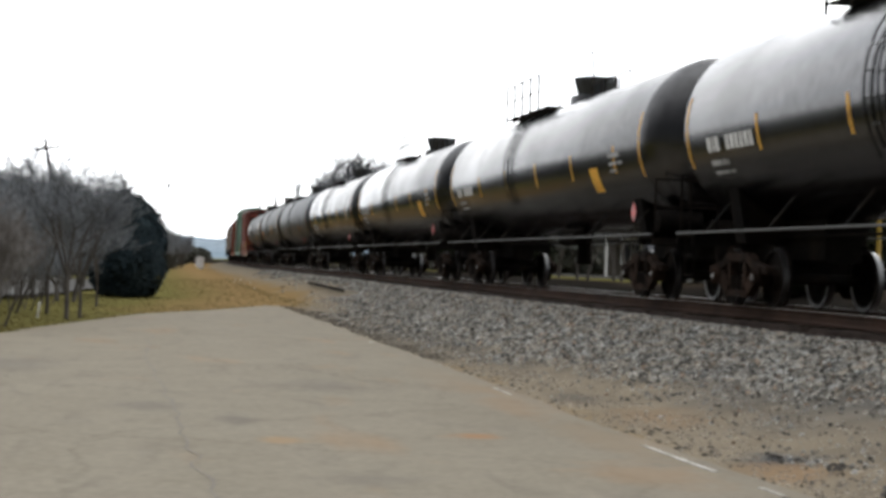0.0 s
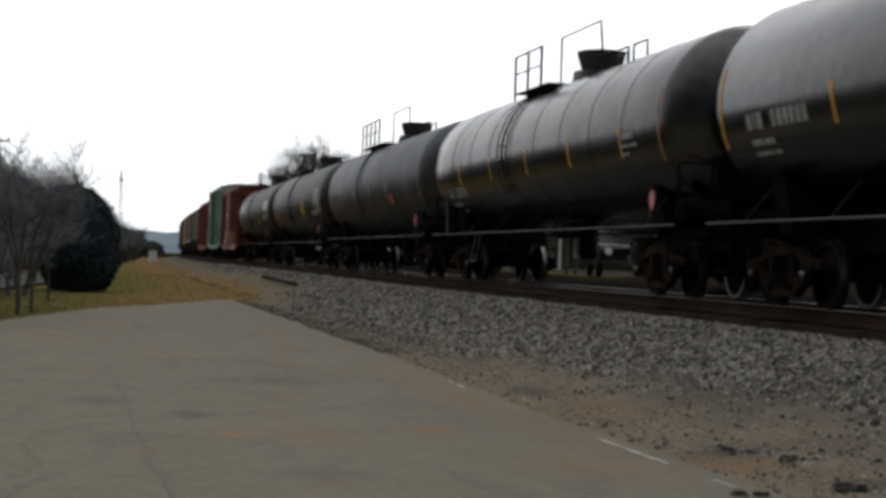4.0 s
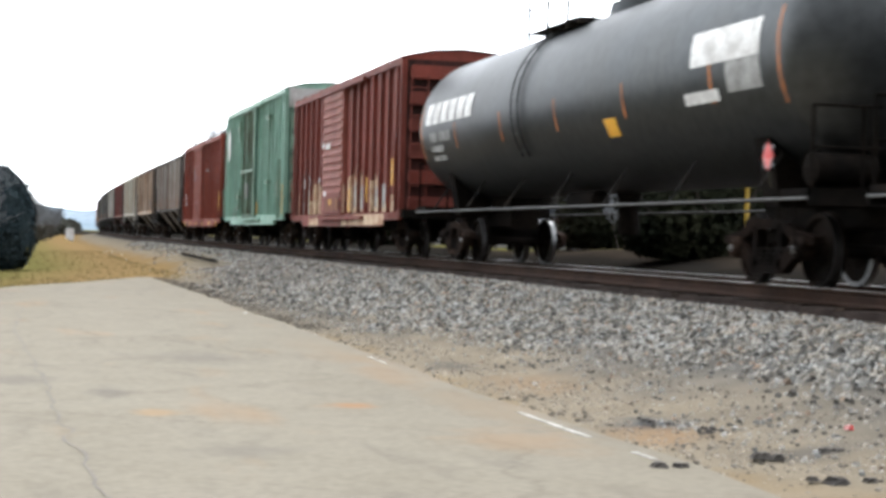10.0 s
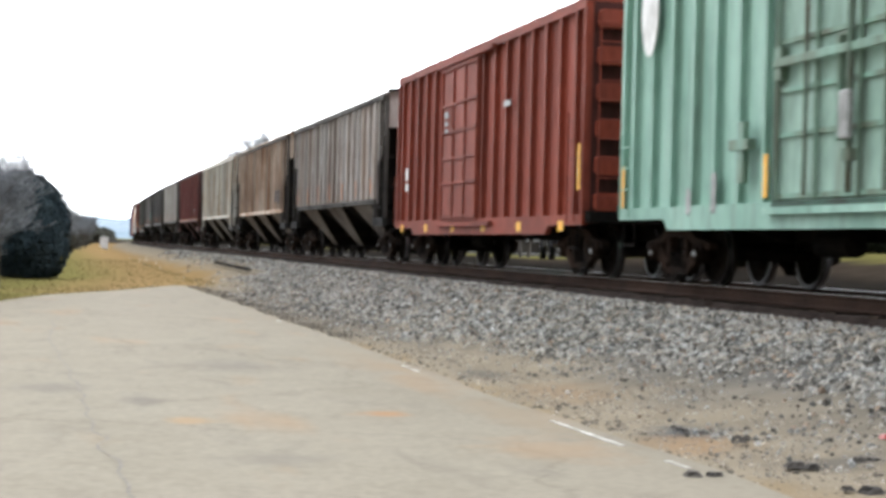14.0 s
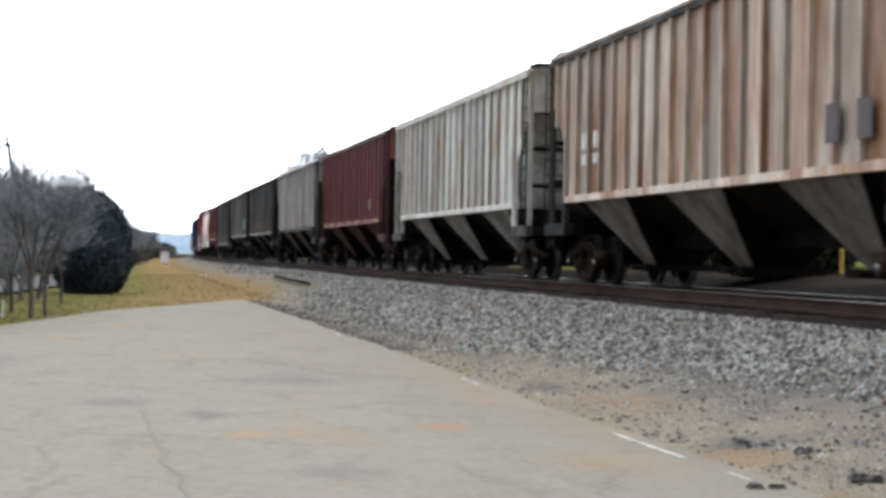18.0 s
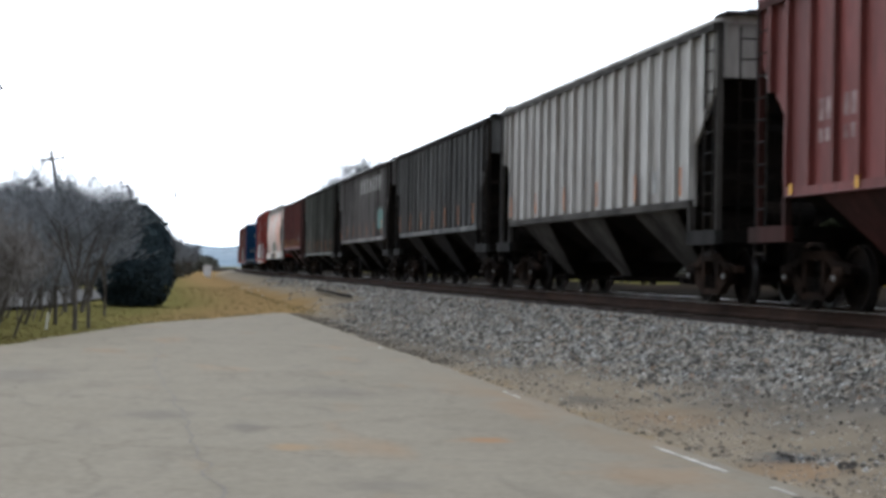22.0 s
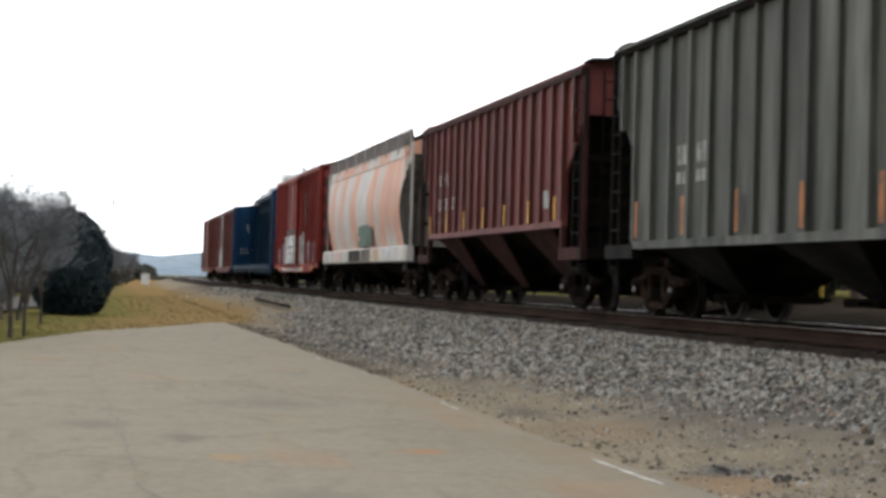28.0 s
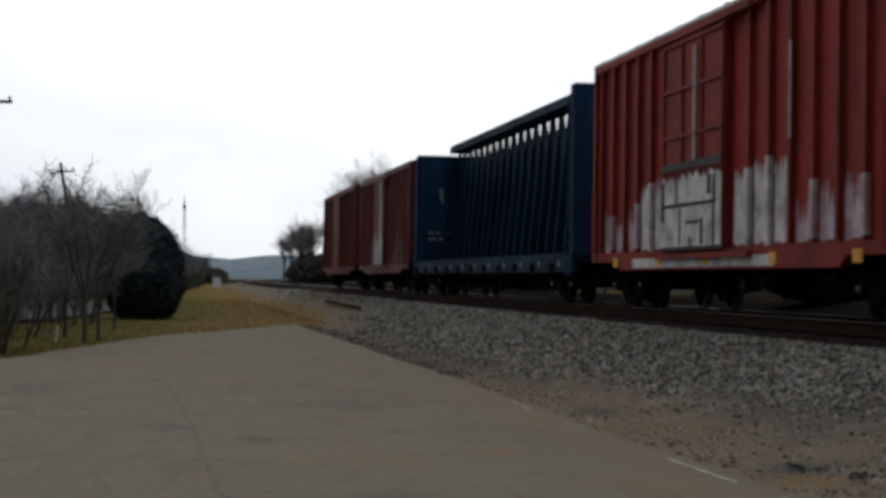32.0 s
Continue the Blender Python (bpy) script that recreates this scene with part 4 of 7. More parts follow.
        bars(car, 0, hb - 0.8, 2.75, [(0.14, 0.14, 0.14, -0.1, 0.13, 0.13, 0.13, 0.13, 0.13), (0.3, 0.3, 0.25), (0.5, 0.4)], PALE, h=0.2, barrel=(TR, TZ))
        part("pale_patch", Shape().arc(-hb + 0.6, -hb + 2.7, -2, 15, TR, TZ, 0.006, 6), WHITE, car, "white repaint patch")
        part("pale_patch", Shape().arc(-hb + 0.6, -hb + 1.6, -17, -2.2, TR, TZ, 0.006, 6), PALE, car)
        part("pale_patch", Shape().arc(-hb + 1.9, -hb + 3.0, -20, -14, TR, TZ, 0.006, 6), WHITE, car)
    elif style == 5:
        part("pale_patch", Shape().arc(-hb + 0.5, -hb + 2.1, -10, 13, TR, TZ, 0.006, 6), PALE, car, "greyish white repaint patch")
        part("pale_patch", Shape().arc(-hb + 0.5, -hb + 1.35, -24, -10.2, TR, TZ, 0.006, 6), PALE, car)
        part("pale_patch", Shape().arc(-hb + 1.7, -hb + 3.0, -27, -20, TR, TZ, 0.006, 6), PALE, car)
        bars(car, 0, hb - 0.7, 2.52, [(0.16, 0.16, 0.16, -0.1, 0.16, 0.16, 0.16, 0.16), (0.6, 0.3)], ORANGE, h=0.2, barrel=(TR, TZ))
        # one looping line of spray paint
        G, n = Shape(), 90
        for k in range(n + 1):
            u = 6.2 * k / n
            for wd in (-0.035, 0.035):
                y = -1.3 - 0.3 * u + 0.26 * math.sin(u * 5.6) + wd
                a = radians(-39 + 9 * math.sin(u * 5.6 + 1.3) + 3 * math.sin(u * 1.9) + wd * 30)
                G.v.append((-(TR + 0.004) * math.cos(a), y, TZ + (TR + 0.004) * math.sin(a)))
        G.f = [(2 * k, 2 * k + 1, 2 * k + 3, 2 * k + 2) for k in range(n)]
        part("graffiti", G, PALE, car, "looping silver spray-paint scrawl")
    elif style == 4:
        bars(car, 0, hb - 0.7, 2.75, [(0.2, 0.2, 0.2, 0.2, -0.1, 0.2, 0.2, 0.2), (0.5, 0.4)], TANK_MARK, h=0.26, barrel=(TR, TZ))
        bars(car, 0, -hb + 2.2, 2.75, [(0.6, 0.3), (0.8,), (0.4,)], TANK_MARK, h=0.09, barrel=(TR, TZ))
    else:
        low = 0.34 if style == 3 else 0.0
        bars(car, 0, hb - 1.0, 2.3 - low, [(0.4, 0.3), (0.6, 0.2)], PALE, h=0.08, barrel=(TR, TZ))
        bars(car, 0, hb - 1.0, 2.66 - low, [(0.15, 0.08, 0.16, -0.2, 0.14, 0.14, 0.14, 0.14, 0.14, 0.14)], WHITE if style < 2 else PALE, h=0.23, barrel=(TR, TZ))
        bars(car, 0, -hb + 2.1, 2.75, [(0.7,), (0.5, 0.3), (0.4,)], PALE, h=0.09, barrel=(TR, TZ))
    add_ends(car, h)
    return car


# ---- boxcars ----


def boxcar(L, top, paint, door_paint, label, door, doors_at, bays, roof=None, end_paint=None, sill=0.84):
    """A ribbed boxcar. door: 'plug' or 'slide' or 'twin'; doors_at: local y of the door's centre; bays: posts on each side."""
    car = thing("boxcar", label, "boxcar", group="freight train")
    h, hb = L / 2, L / 2 - 0.95
    end_paint = end_paint or paint
    part("body", Shape().prism([(-1.4, sill + 0.14), (1.4, sill + 0.14), (1.4, top), (0.8, top + 0.16), (0, top + 0.22), (-0.8, top + 0.16), (-1.4, top)], -hb, hb), paint, car)
    part("roof", Shape().prism([(-1.5, top - 0.03), (-1.5, top + 0.03), (-0.8, top + 0.2), (0, top + 0.26), (0.8, top + 0.2), (1.5, top + 0.03), (1.5, top - 0.03), (0.8, top + 0.17), (0, top + 0.23), (-0.8, top + 0.17)], -hb - 0.03, hb + 0.03), roof or paint, car, "pale metal roof" if roof else "")
    for k in range(12):
        y = -hb + 0.5 + (2 * hb - 1.0) * k / 11
        part("roof_seam", Shape().prism([(-1.48, top + 0.03), (0, top + 0.258), (1.48, top + 0.03), (1.48, top + 0.06), (0, top + 0.295), (-1.48, top + 0.06)], y - 0.04, y + 0.04), roof or paint, car)
    for sx in (-1, 1):
        a, b = sorted((sx * 1.4, sx * 1.5))
        part("side_sill", Shape().side([(-hb, sill + 0.06), (-hb + 1.9, sill + 0.06), (-hb + 2.1, sill - 0.1), (hb - 2.1, sill - 0.1), (hb - 1.9, sill + 0.06), (hb, sill + 0.06), (hb, sill + 0.24), (-hb, sill + 0.24)], a, b), paint, car)
        part("top_chord", Shape().box(a, b, -hb, hb, top - 0.16, top - 0.031), paint, car)
        for y in (-hb + 0.06, hb - 0.06):
            part("corner_post", Shape().box(a, b, y - 0.06, y + 0.06, sill + 0.24, top - 0.16), paint, car)
        dw = {"plug": 3.3, "slide": 2.9, "twin": 3.2}[door]
        for k in range(bays):
            y = -hb + 0.12 + (2 * hb - 0.24) * (k + 0.5) / bays
            if abs(y - doors_at) < dw / 2 + 0.15:
                continue
            part("side_post", Shape().side([(y - 0.1, sill + 0.24), (y + 0.1, sill + 0.24), (y + 0.1, top - 0.16), (y - 0.1, top - 0.16)], sx * 1.4, sx * 1.4 + sx * 0.02)
                 .side([(y - 0.055, sill + 0.24), (y + 0.055, sill + 0.24), (y + 0.055, top - 0.16), (y - 0.055, top - 0.16)], *sorted((sx * 1.42, sx * 1.495))), paint, car)
        y0, y1 = doors_at - dw / 2, doors_at + dw / 2
        c, d = sorted((sx * 1.41, sx * 1.53))
        dr = part("door", Shape().box(c, d, y0, y1, sill + 0.2, top - 0.2, 0.01), door_paint, car, "sliding door")
        o0, o1 = sorted((sx * 1.53, sx * 1.57))
        if door == "slide":
            for k in range(15):
                z = sill + 0.4 + (top - sill - 0.8) * k / 14
                part("door_rib", Shape().box(o0, o1, y0 + 0.08, y1 - 0.08, z - 0.045, z + 0.045, 0.012), door_paint, dr)
        else:
            for z in (sill + 0.3, sill + 1.05, sill + 1.6, sill + 2.2, top - 1.1, top - 0.3):
                part("door_rib", Shape().box(o0, o1, y0 + 0.03, y1 - 0.03, z - 0.03, z + 0.03), MINT_DARK if paint is MINT else door_paint, dr)
            for k in range(4):
                y = y0 + 0.05 + (y1 - y0 - 0.1) * k / 3
                part("lock_rod", Shape().rod((sx * (1.58 if door == "plug" else 1.55), y, sill + 0.25), (sx * (1.58 if door == "plug" else 1.55), y, top - 0.28), 0.03 if door == "plug" else 0.02), MINT_DARK if paint is MINT else door_paint, dr)
            if door == "plug":
                part("door_gear", Shape().box(o0, o1, doors_at - 0.3, doors_at + 0.1, sill + 1.9, sill + 2.15).rod((sx * 1.6, doors_at - 0.1, sill + 0.9), (sx * 1.6, doors_at - 0.1, sill + 2.1), 0.05), MINT_DARK, dr)
        for z in (sill + 0.08, top - 0.22):
            part("door_track", Shape().box(*sorted((sx * 1.5, sx * 1.6)), y0 - (dw if door == "slide" else 1.2), y1 + 0.3, z, z + 0.09), paint, car)
    # corrugated ends
    for s in (-1, 1):
        for k in range(6):
            z = sill + 0.45 + (top - sill - 0.8) * k / 5
            e = sorted((s * hb, s * (hb + 0.16)))
            tall = 0.26 if paint is MINT else 0.16
            part("end_rib", Shape().box(-1.3, 1.3, e[0], e[1], z - tall, z + tall, 0.05), end_paint, car)
        # wall behind the ribs: the shade of the corrugations is painted
        part("end_sheet", Shape().box(-1.36, 1.36, *sorted((s * hb, s * (hb + 0.01))), sill + 0.31, top - 0.05), BAY_MAROON if paint is not MINT else MINT_SHADE, car, "end wall darkened for the shade between its ribs")
        part("end_sill", Shape().box(-1.45, 1.45, *sorted((s * hb, s * (hb + 0.28))), sill + 0.1, sill + 0.3), DARK, car)
        ladder(car, -1.1, s * (hb + 0.1), sill + 0.1, top - 0.4, end_paint, along="x", out=s * 0.12)
        part("stirrup", Shape().box(-1.5, -1.47, s * (hb - 0.45) - 0.24, s * (hb - 0.45) + 0.24, sill - 0.35, sill - 0.31).rod((-1.485, s * (hb - 0.45) - 0.23, sill - 0.33), (-1.485, s * (hb - 0.45) - 0.23, sill + 0.2), 0.015).rod((-1.485, s * (hb - 0.45) + 0.23, sill - 0.33), (-1.485, s * (hb - 0.45) + 0.23, sill + 0.2), 0.015), DARK, car)
        add_truck(car, s * (h - 2.35))
    ladder(car, -1.5, -hb + 0.42, sill + 0.1, sill + 2.0, paint, out=-0.07)
    ladder(car, -1.5, hb - 0.42, sill + 0.1, sill + 1.4, paint, out=-0.07)
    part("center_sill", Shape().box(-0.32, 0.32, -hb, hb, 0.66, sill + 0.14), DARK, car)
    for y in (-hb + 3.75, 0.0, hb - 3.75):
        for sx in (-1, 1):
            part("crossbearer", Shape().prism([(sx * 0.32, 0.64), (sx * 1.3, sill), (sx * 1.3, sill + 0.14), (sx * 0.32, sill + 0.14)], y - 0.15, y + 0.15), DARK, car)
    part("brake_wheel", Shape().lathe([(-0.02, 0.28), (-0.02, 0.24), (0.02, 0.24), (0.02, 0.28)], "y", 16, (0.6, -hb - 0.22, top - 1.3)).rod((0.34, -hb - 0.22, top - 1.3), (0.86, -hb - 0.22, top - 1.3), 0.015).rod((0.6, -hb - 0.22, top - 1.56), (0.6, -hb - 0.22, top - 1.04), 0.015), DARK, car)
    part("brake_cylinder", Shape().lathe([(-0.5, 0.03), (-0.45, 0.16), (0.45, 0.16), (0.5, 0.03)], "y", 12, (-0.7, 1.8, 0.62)), DARK, car)
    add_ends(car, h)
    car["half"] = hb
    return car


def plate(car, y0, y1, z0, z1, mat, name="patch", x=-1.502, label=""):
    """A flat painted patch, plate or strip of tape on the side that faces the lot."""
    return part(name, Shape().box(x - 0.004, x, y0, y1, z0, z1), mat, car, label)


def blot(car, y0, y1, z0, z1, mat, seed, name="patch", x=-1.505, label="", lobes=9):
    """A ragged painted patch: a fan of unequal lobes about its middle."""
    rng = random.Random(seed)
    cy, cz, n = (y0 + y1) / 2, (z0 + z1) / 2, lobes * 3
    pts = []
    for i in range(n):
        a = 2 * math.pi * i / n
        q = rng.uniform(0.72, 1.08)
        c, s = math.cos(a), math.sin(a)
        k = 1 / max(abs(c), abs(s)) ** 0.7
        pts.append((cy + (y1 - y0) / 2 * c * q * k, cz + (z1 - z0) / 2 * s * q * k))
    return part(name, Shape().side(pts, x - 0.004, x), mat, car, label)


def splash(car, y0, y1, z0, z1, mat, seed, x=-1.404, name="patch", label="", n=7, flame=0.55):
    """Ragged paint with a fairly even foot and a torn, flame-like top, as where a repaint peels."""
    rng = random.Random(seed)
    top = [(y0 + (y1 - y0) * (i + rng.uniform(-0.3, 0.3)) / (2 * n), z1 - (z1 - z0) * flame * (rng.uniform(0.45, 1.0) if i % 2 == 0 else rng.uniform(0, 0.45))) for i in range(2 * n + 1)]
    foot = [(y1 - (y1 - y0) * i / n, z0 + (z1 - z0) * rng.uniform(0, 0.05)) for i in range(n + 1)]
    return part(name, Shape().side(list(reversed(foot)) + list(reversed(top)), x - 0.004, x), mat, car, label)


def letters(car, y0, y1, z0, z1, count, fill, seed, x=-1.51, label="", outline=None):
    """Fat graffiti letters side by side, each a notched block with a darker outline behind it."""
    rng = random.Random(seed)
    w = (y1 - y0) / count
    for k in range(count):
        a, b = y1 - w * (k + 1) - 0.1 * w, y1 - w * k + 0.1 * w
        lo, hi = z0 + rng.uniform(0, 0.12) * (z1 - z0), z1 - rng.uniform(0, 0.18) * (z1 - z0)

        def q(u, v):
            return (a + (b - a) * (u + rng.uniform(-0.05, 0.05)), lo + (hi - lo) * (v + rng.uniform(-0.03, 0.03)))

        kind = rng.randrange(4)
        if kind == 0:
            pts = [q(0, 0), q(0.42, 0.02), q(0.45, 0.4), q(0.6, 0.4), q(0.62, 0), q(1, 0), q(0.98, 0.95), q(0.7, 1), q(0.5, 0.72), q(0.3, 1), q(0.02, 0.96)]
        elif kind == 1:
            pts = [q(0.1, 0), q(0.9, 0.03), q(1, 0.3), q(0.55, 0.34), q(0.56, 0.5), q(0.97, 0.52), q(0.95, 0.97), q(0.1, 1), q(0, 0.6), q(0, 0.3)]
        elif kind == 2:
            pts = [q(0, 0.05), q(0.3, 0), q(0.5, 0.3), q(0.75, 0), q(1, 0.1), q(0.75, 0.5), q(1, 0.9), q(0.7, 1), q(0.5, 0.7), q(0.25, 1), q(0, 0.92), q(0.25, 0.5)]
        else:
            pts = [q(0.05, 0), q(0.95, 0), q(1, 0.35), q(0.5, 0.3), q(0.48, 0.62), q(0.9, 0.6), q(1, 1), q(0, 0.98), q(0.02, 0.5)]
        cy, cz = (a + b) / 2, (lo + hi) / 2
        big = [(cy + (p - cy) * 1.12, cz + (z - cz) * 1.08) for p, z in pts]
        gl = part("graffiti_letter", Shape().side(big, x - 0.004, x), outline or PATCH_DARK, car, label if k == 0 else "")
        part("letter_fill", Shape().side(pts, x - 0.008, x - 0.0045), fill, gl)


# ---- covered hoppers ----


def bay_shape(y, w, z1=1.6, z0=0.42):
    v = [(-1.38, y - w / 2, z1), (1.38, y - w / 2, z1), (1.38, y + w / 2, z1), (-1.38, y + w / 2, z1)]
    v += [(-0.45, y - 0.3, z0), (0.45, y - 0.3, z0), (0.45, y + 0.3, z0), (-0.45, y + 0.3, z0)]
    return Shape().add(v, [(0, 3, 2, 1), (4, 5, 6, 7), (0, 1, 5, 4), (1, 2, 6, 5), (2, 3, 7, 6), (3, 0, 4, 7)])


def slope_plate(y, w, s, z1=1.6, z0=0.42):
    """The sloping end plate of a bay, thinly proud of it."""
    a, b, e = y + s * w / 2, y + s * 0.3, s * 0.03
    v = [(-1.34, a + e, z1 - 0.01), (1.34, a + e, z1 - 0.01), (0.43, b + e, z0), (-0.43, b + e, z0)]
    v += [(x, q - 2 * e, z) for x, q, z in v]
    return Shape().add(v, [(0, 1, 2, 3), (7, 6, 5, 4), (0, 4, 5, 1), (1, 5, 6, 2), (2, 6, 7, 3), (3, 7, 4, 0)])


def hopper(L, paint, label, posts=17, top=4.56, bottom=1.6, hatch=True, slope=None, dark_ends=True):
    car = thing("covered_hopper", label, "hopper car", group="freight train")
    h, hb = L / 2, L / 2 - 0.85
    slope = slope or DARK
    cut = 1.25
    prof = [(-hb + cut, bottom), (hb - cut, bottom), (hb - cut, top - 1.95), (hb - 0.12, top - 0.95), (hb - 0.1, top), (-hb + 0.1, top), (-hb + 0.12, top - 0.95), (-hb + cut, top - 1.95)]
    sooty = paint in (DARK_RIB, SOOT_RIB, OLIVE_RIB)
    post_paint = DARK if sooty else BAY_MAROON if paint is DEEP_RED else paint if paint is WHITE_RIB else BAY_GREY
    # each bay takes a darkened copy of the body paint in place of shade
    bay_paint = BAY_SHADED if sooty else BAY_MAROON if paint is DEEP_RED else BAY_PALE if paint is WHITE_RIB else BAY_TAN if paint in (GREY_RIB, TAN_RIB) else BAY_GREY
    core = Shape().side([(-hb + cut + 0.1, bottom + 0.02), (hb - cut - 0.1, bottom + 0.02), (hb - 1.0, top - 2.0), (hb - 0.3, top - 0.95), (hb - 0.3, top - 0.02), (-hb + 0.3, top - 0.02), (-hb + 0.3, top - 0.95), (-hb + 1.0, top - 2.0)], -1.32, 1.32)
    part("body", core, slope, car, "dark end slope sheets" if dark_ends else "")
    part("roof", Shape().prism([(-1.5, top - 0.02), (1.5, top - 0.02), (1.5, top + 0.04), (0.7, top + 0.16), (-0.7, top + 0.16), (-1.5, top + 0.04)], -hb + 0.08, hb - 0.08), paint, car)
    for sx in (-1, 1):
        part("side_sheet", Shape().side(prof, *sorted((sx * 1.36, sx * 1.41))), paint, car)
        part("top_chord", Shape().box(*sorted((sx * 1.41, sx * 1.5)), -hb + 0.1, hb - 0.1, top - 0.14, top - 0.021), post_paint, car)
        # on silver and grey cars the shadow line along the foot is painted
        part("bottom_chord", Shape().box(*sorted((sx * 1.41, sx * 1.49)), -hb + cut, hb - cut, bottom, bottom + 0.13), BAY_GREY if paint in (SILVER_RIB, GREY_RIB) else paint, car)
        for k in range(posts):
            y = -hb + cut + 0.05 + (2 * hb - 2 * cut - 0.1) * k / (posts - 1)
            if sx < 0 and k < posts - 1:
                y2 = y + (2 * hb - 2 * cut - 0.1) / (posts - 1)
                part("side_panel", Shape().box(-1.422, -1.411, y + 0.05, y2 - 0.05, bottom + 0.13, top - 0.14), paint, car)
            part("side_post", Shape().box(*sorted((sx * 1.41, sx * 1.505)), y - 0.036, y + 0.036, bottom + 0.13, top - 0.14), paint, car)
        for s in (-1, 1):
            part("side_post", Shape().box(*sorted((sx * 1.41, sx * 1.5)), s * (hb - 0.62) - 0.04, s * (hb - 0.62) + 0.04, top - 1.4, top - 0.14), paint, car)
    for s in (-1, 1):
        ye = s * (hb - 0.06)
        for x in (-1.4, 1.4):
            part("end_post", Shape().box(x - 0.045, x + 0.045, ye - 0.05, ye + 0.05, 1.2, top - 0.02), post_paint, car)
        part("end_sheet", Shape().box(-1.34, 1.34, *sorted((s * (hb - 0.1), s * (hb - 0.16))), top - 0.9, top - 0.021), paint, car)
        for z in (top - 1.7, top - 2.5):
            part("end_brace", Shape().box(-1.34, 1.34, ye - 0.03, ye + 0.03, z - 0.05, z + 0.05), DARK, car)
        part("end_sill", Shape().box(-1.37, 1.37, *sorted((s * (hb - 1.5), s * (hb + 0.11))), 1.0, 1.19, 0.02), DARK, car)
        for x in (-1.44, 1.44):
            part("side_sill", Shape().box(x - 0.06, x + 0.06, *sorted((s * (hb - cut - 0.1), s * (hb + 0.12))), 0.97, 1.2), BAY_MAROON if paint is DEEP_RED else BAY_GREY if paint is WHITE_RIB else BAY_SHADED, car)
            part("sill_post", Shape().box(x - 0.05, x + 0.05, s * (hb - cut) - 0.06, s * (hb - cut) + 0.06, 1.2, bottom + 0.02), post_paint, car)
        ladder(car, -1.42, s * (hb - 0.32), 0.7, top - 0.1, TOPRAIL, w=0.42, out=-0.06)
        ladder(car, -0.9, s * hb, 1.2, top - 0.1, DARK, along="x", out=s * 0.06)
        part("stub_sill", Shape().box(-0.3, 0.3, *sorted((s * (hb - 3.6), s * (h - 0.62))), 0.66, 1.05), DARK, car)
        add_truck(car, s * (h - 2.2))
    w = (2 * hb - 2 * cut) / 3
    for k in (-1, 0, 1):
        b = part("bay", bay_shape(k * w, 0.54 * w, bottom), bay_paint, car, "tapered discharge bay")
        # the sloping plates are near-black: their shade is painted on
        for s in (-1, 1):
            part("slope_plate", slope_plate(k * w, 0.54 * w, s, bottom), DARK, b, "sloping plate painted as if in shade")
        part("outlet_gate", Shape().box(-0.7, 0.7, k * w - 0.5, k * w + 0.5, 0.3, 0.42).rod((-0.9, k * w - 0.3, 0.36), (0.9, k * w - 0.3, 0.36), 0.03), DARK, b)
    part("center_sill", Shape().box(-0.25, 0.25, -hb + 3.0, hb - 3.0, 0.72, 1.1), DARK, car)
    # near-black sheet added so that the gaps between the bays look shaded
    part("bay_hood", Shape().prism([(-1.3, bottom + 0.01), (-0.35, 1.0), (0.35, 1.0), (1.3, bottom + 0.01)], -hb + cut + 0.2, hb - cut - 0.2), DARK, car, "near-black sheet filling the shaded gaps between the bays")
    part("running_board", Shape().box(-0.95, -0.4, -hb, hb, top + 0.17, top + 0.21).box(0.4, 0.95, -hb, hb, top + 0.17, top + 0.21), TOPRAIL, car, "grating running boards")
    for s in (-1, 1):
        part("end_platform", Shape().box(-1.35, 1.35, *sorted((s * (hb - 0.5), s * (hb + 0.12))), top + 0.1, top + 0.15), TOPRAIL, car, "crossover platform at roof height")
    R = Shape()
    for k in range(9):
        y = -hb + 0.3 + (2 * hb - 0.6) * k / 8
        R.box(-0.95, 0.95, y - 0.03, y + 0.03, top + 0.1, top + 0.17)
    part("board_support", R, TOPRAIL, car)
    if hatch:
        for k in range(4):
            y = -hb + 2.2 + (2 * hb - 4.4) * k / 3
            part("hatch", Shape().box(-0.34, 0.34, y - 1.5, y + 1.5, top + 0.16, top + 0.34, 0.05), paint, car)
    part("air_reservoir", Shape().lathe([(-0.5, 0.03), (-0.44, 0.2), (0.44, 0.2), (0.5, 0.03)], "x", 12, (0, -hb + 0.7, 1.5)), DARK, car)
    add_ends(car, h)
    car["half"], car["first"], car["step"] = hb, -hb + cut + 0.05, (2 * hb - 2 * cut - 0.1) / (posts - 1)
    return car


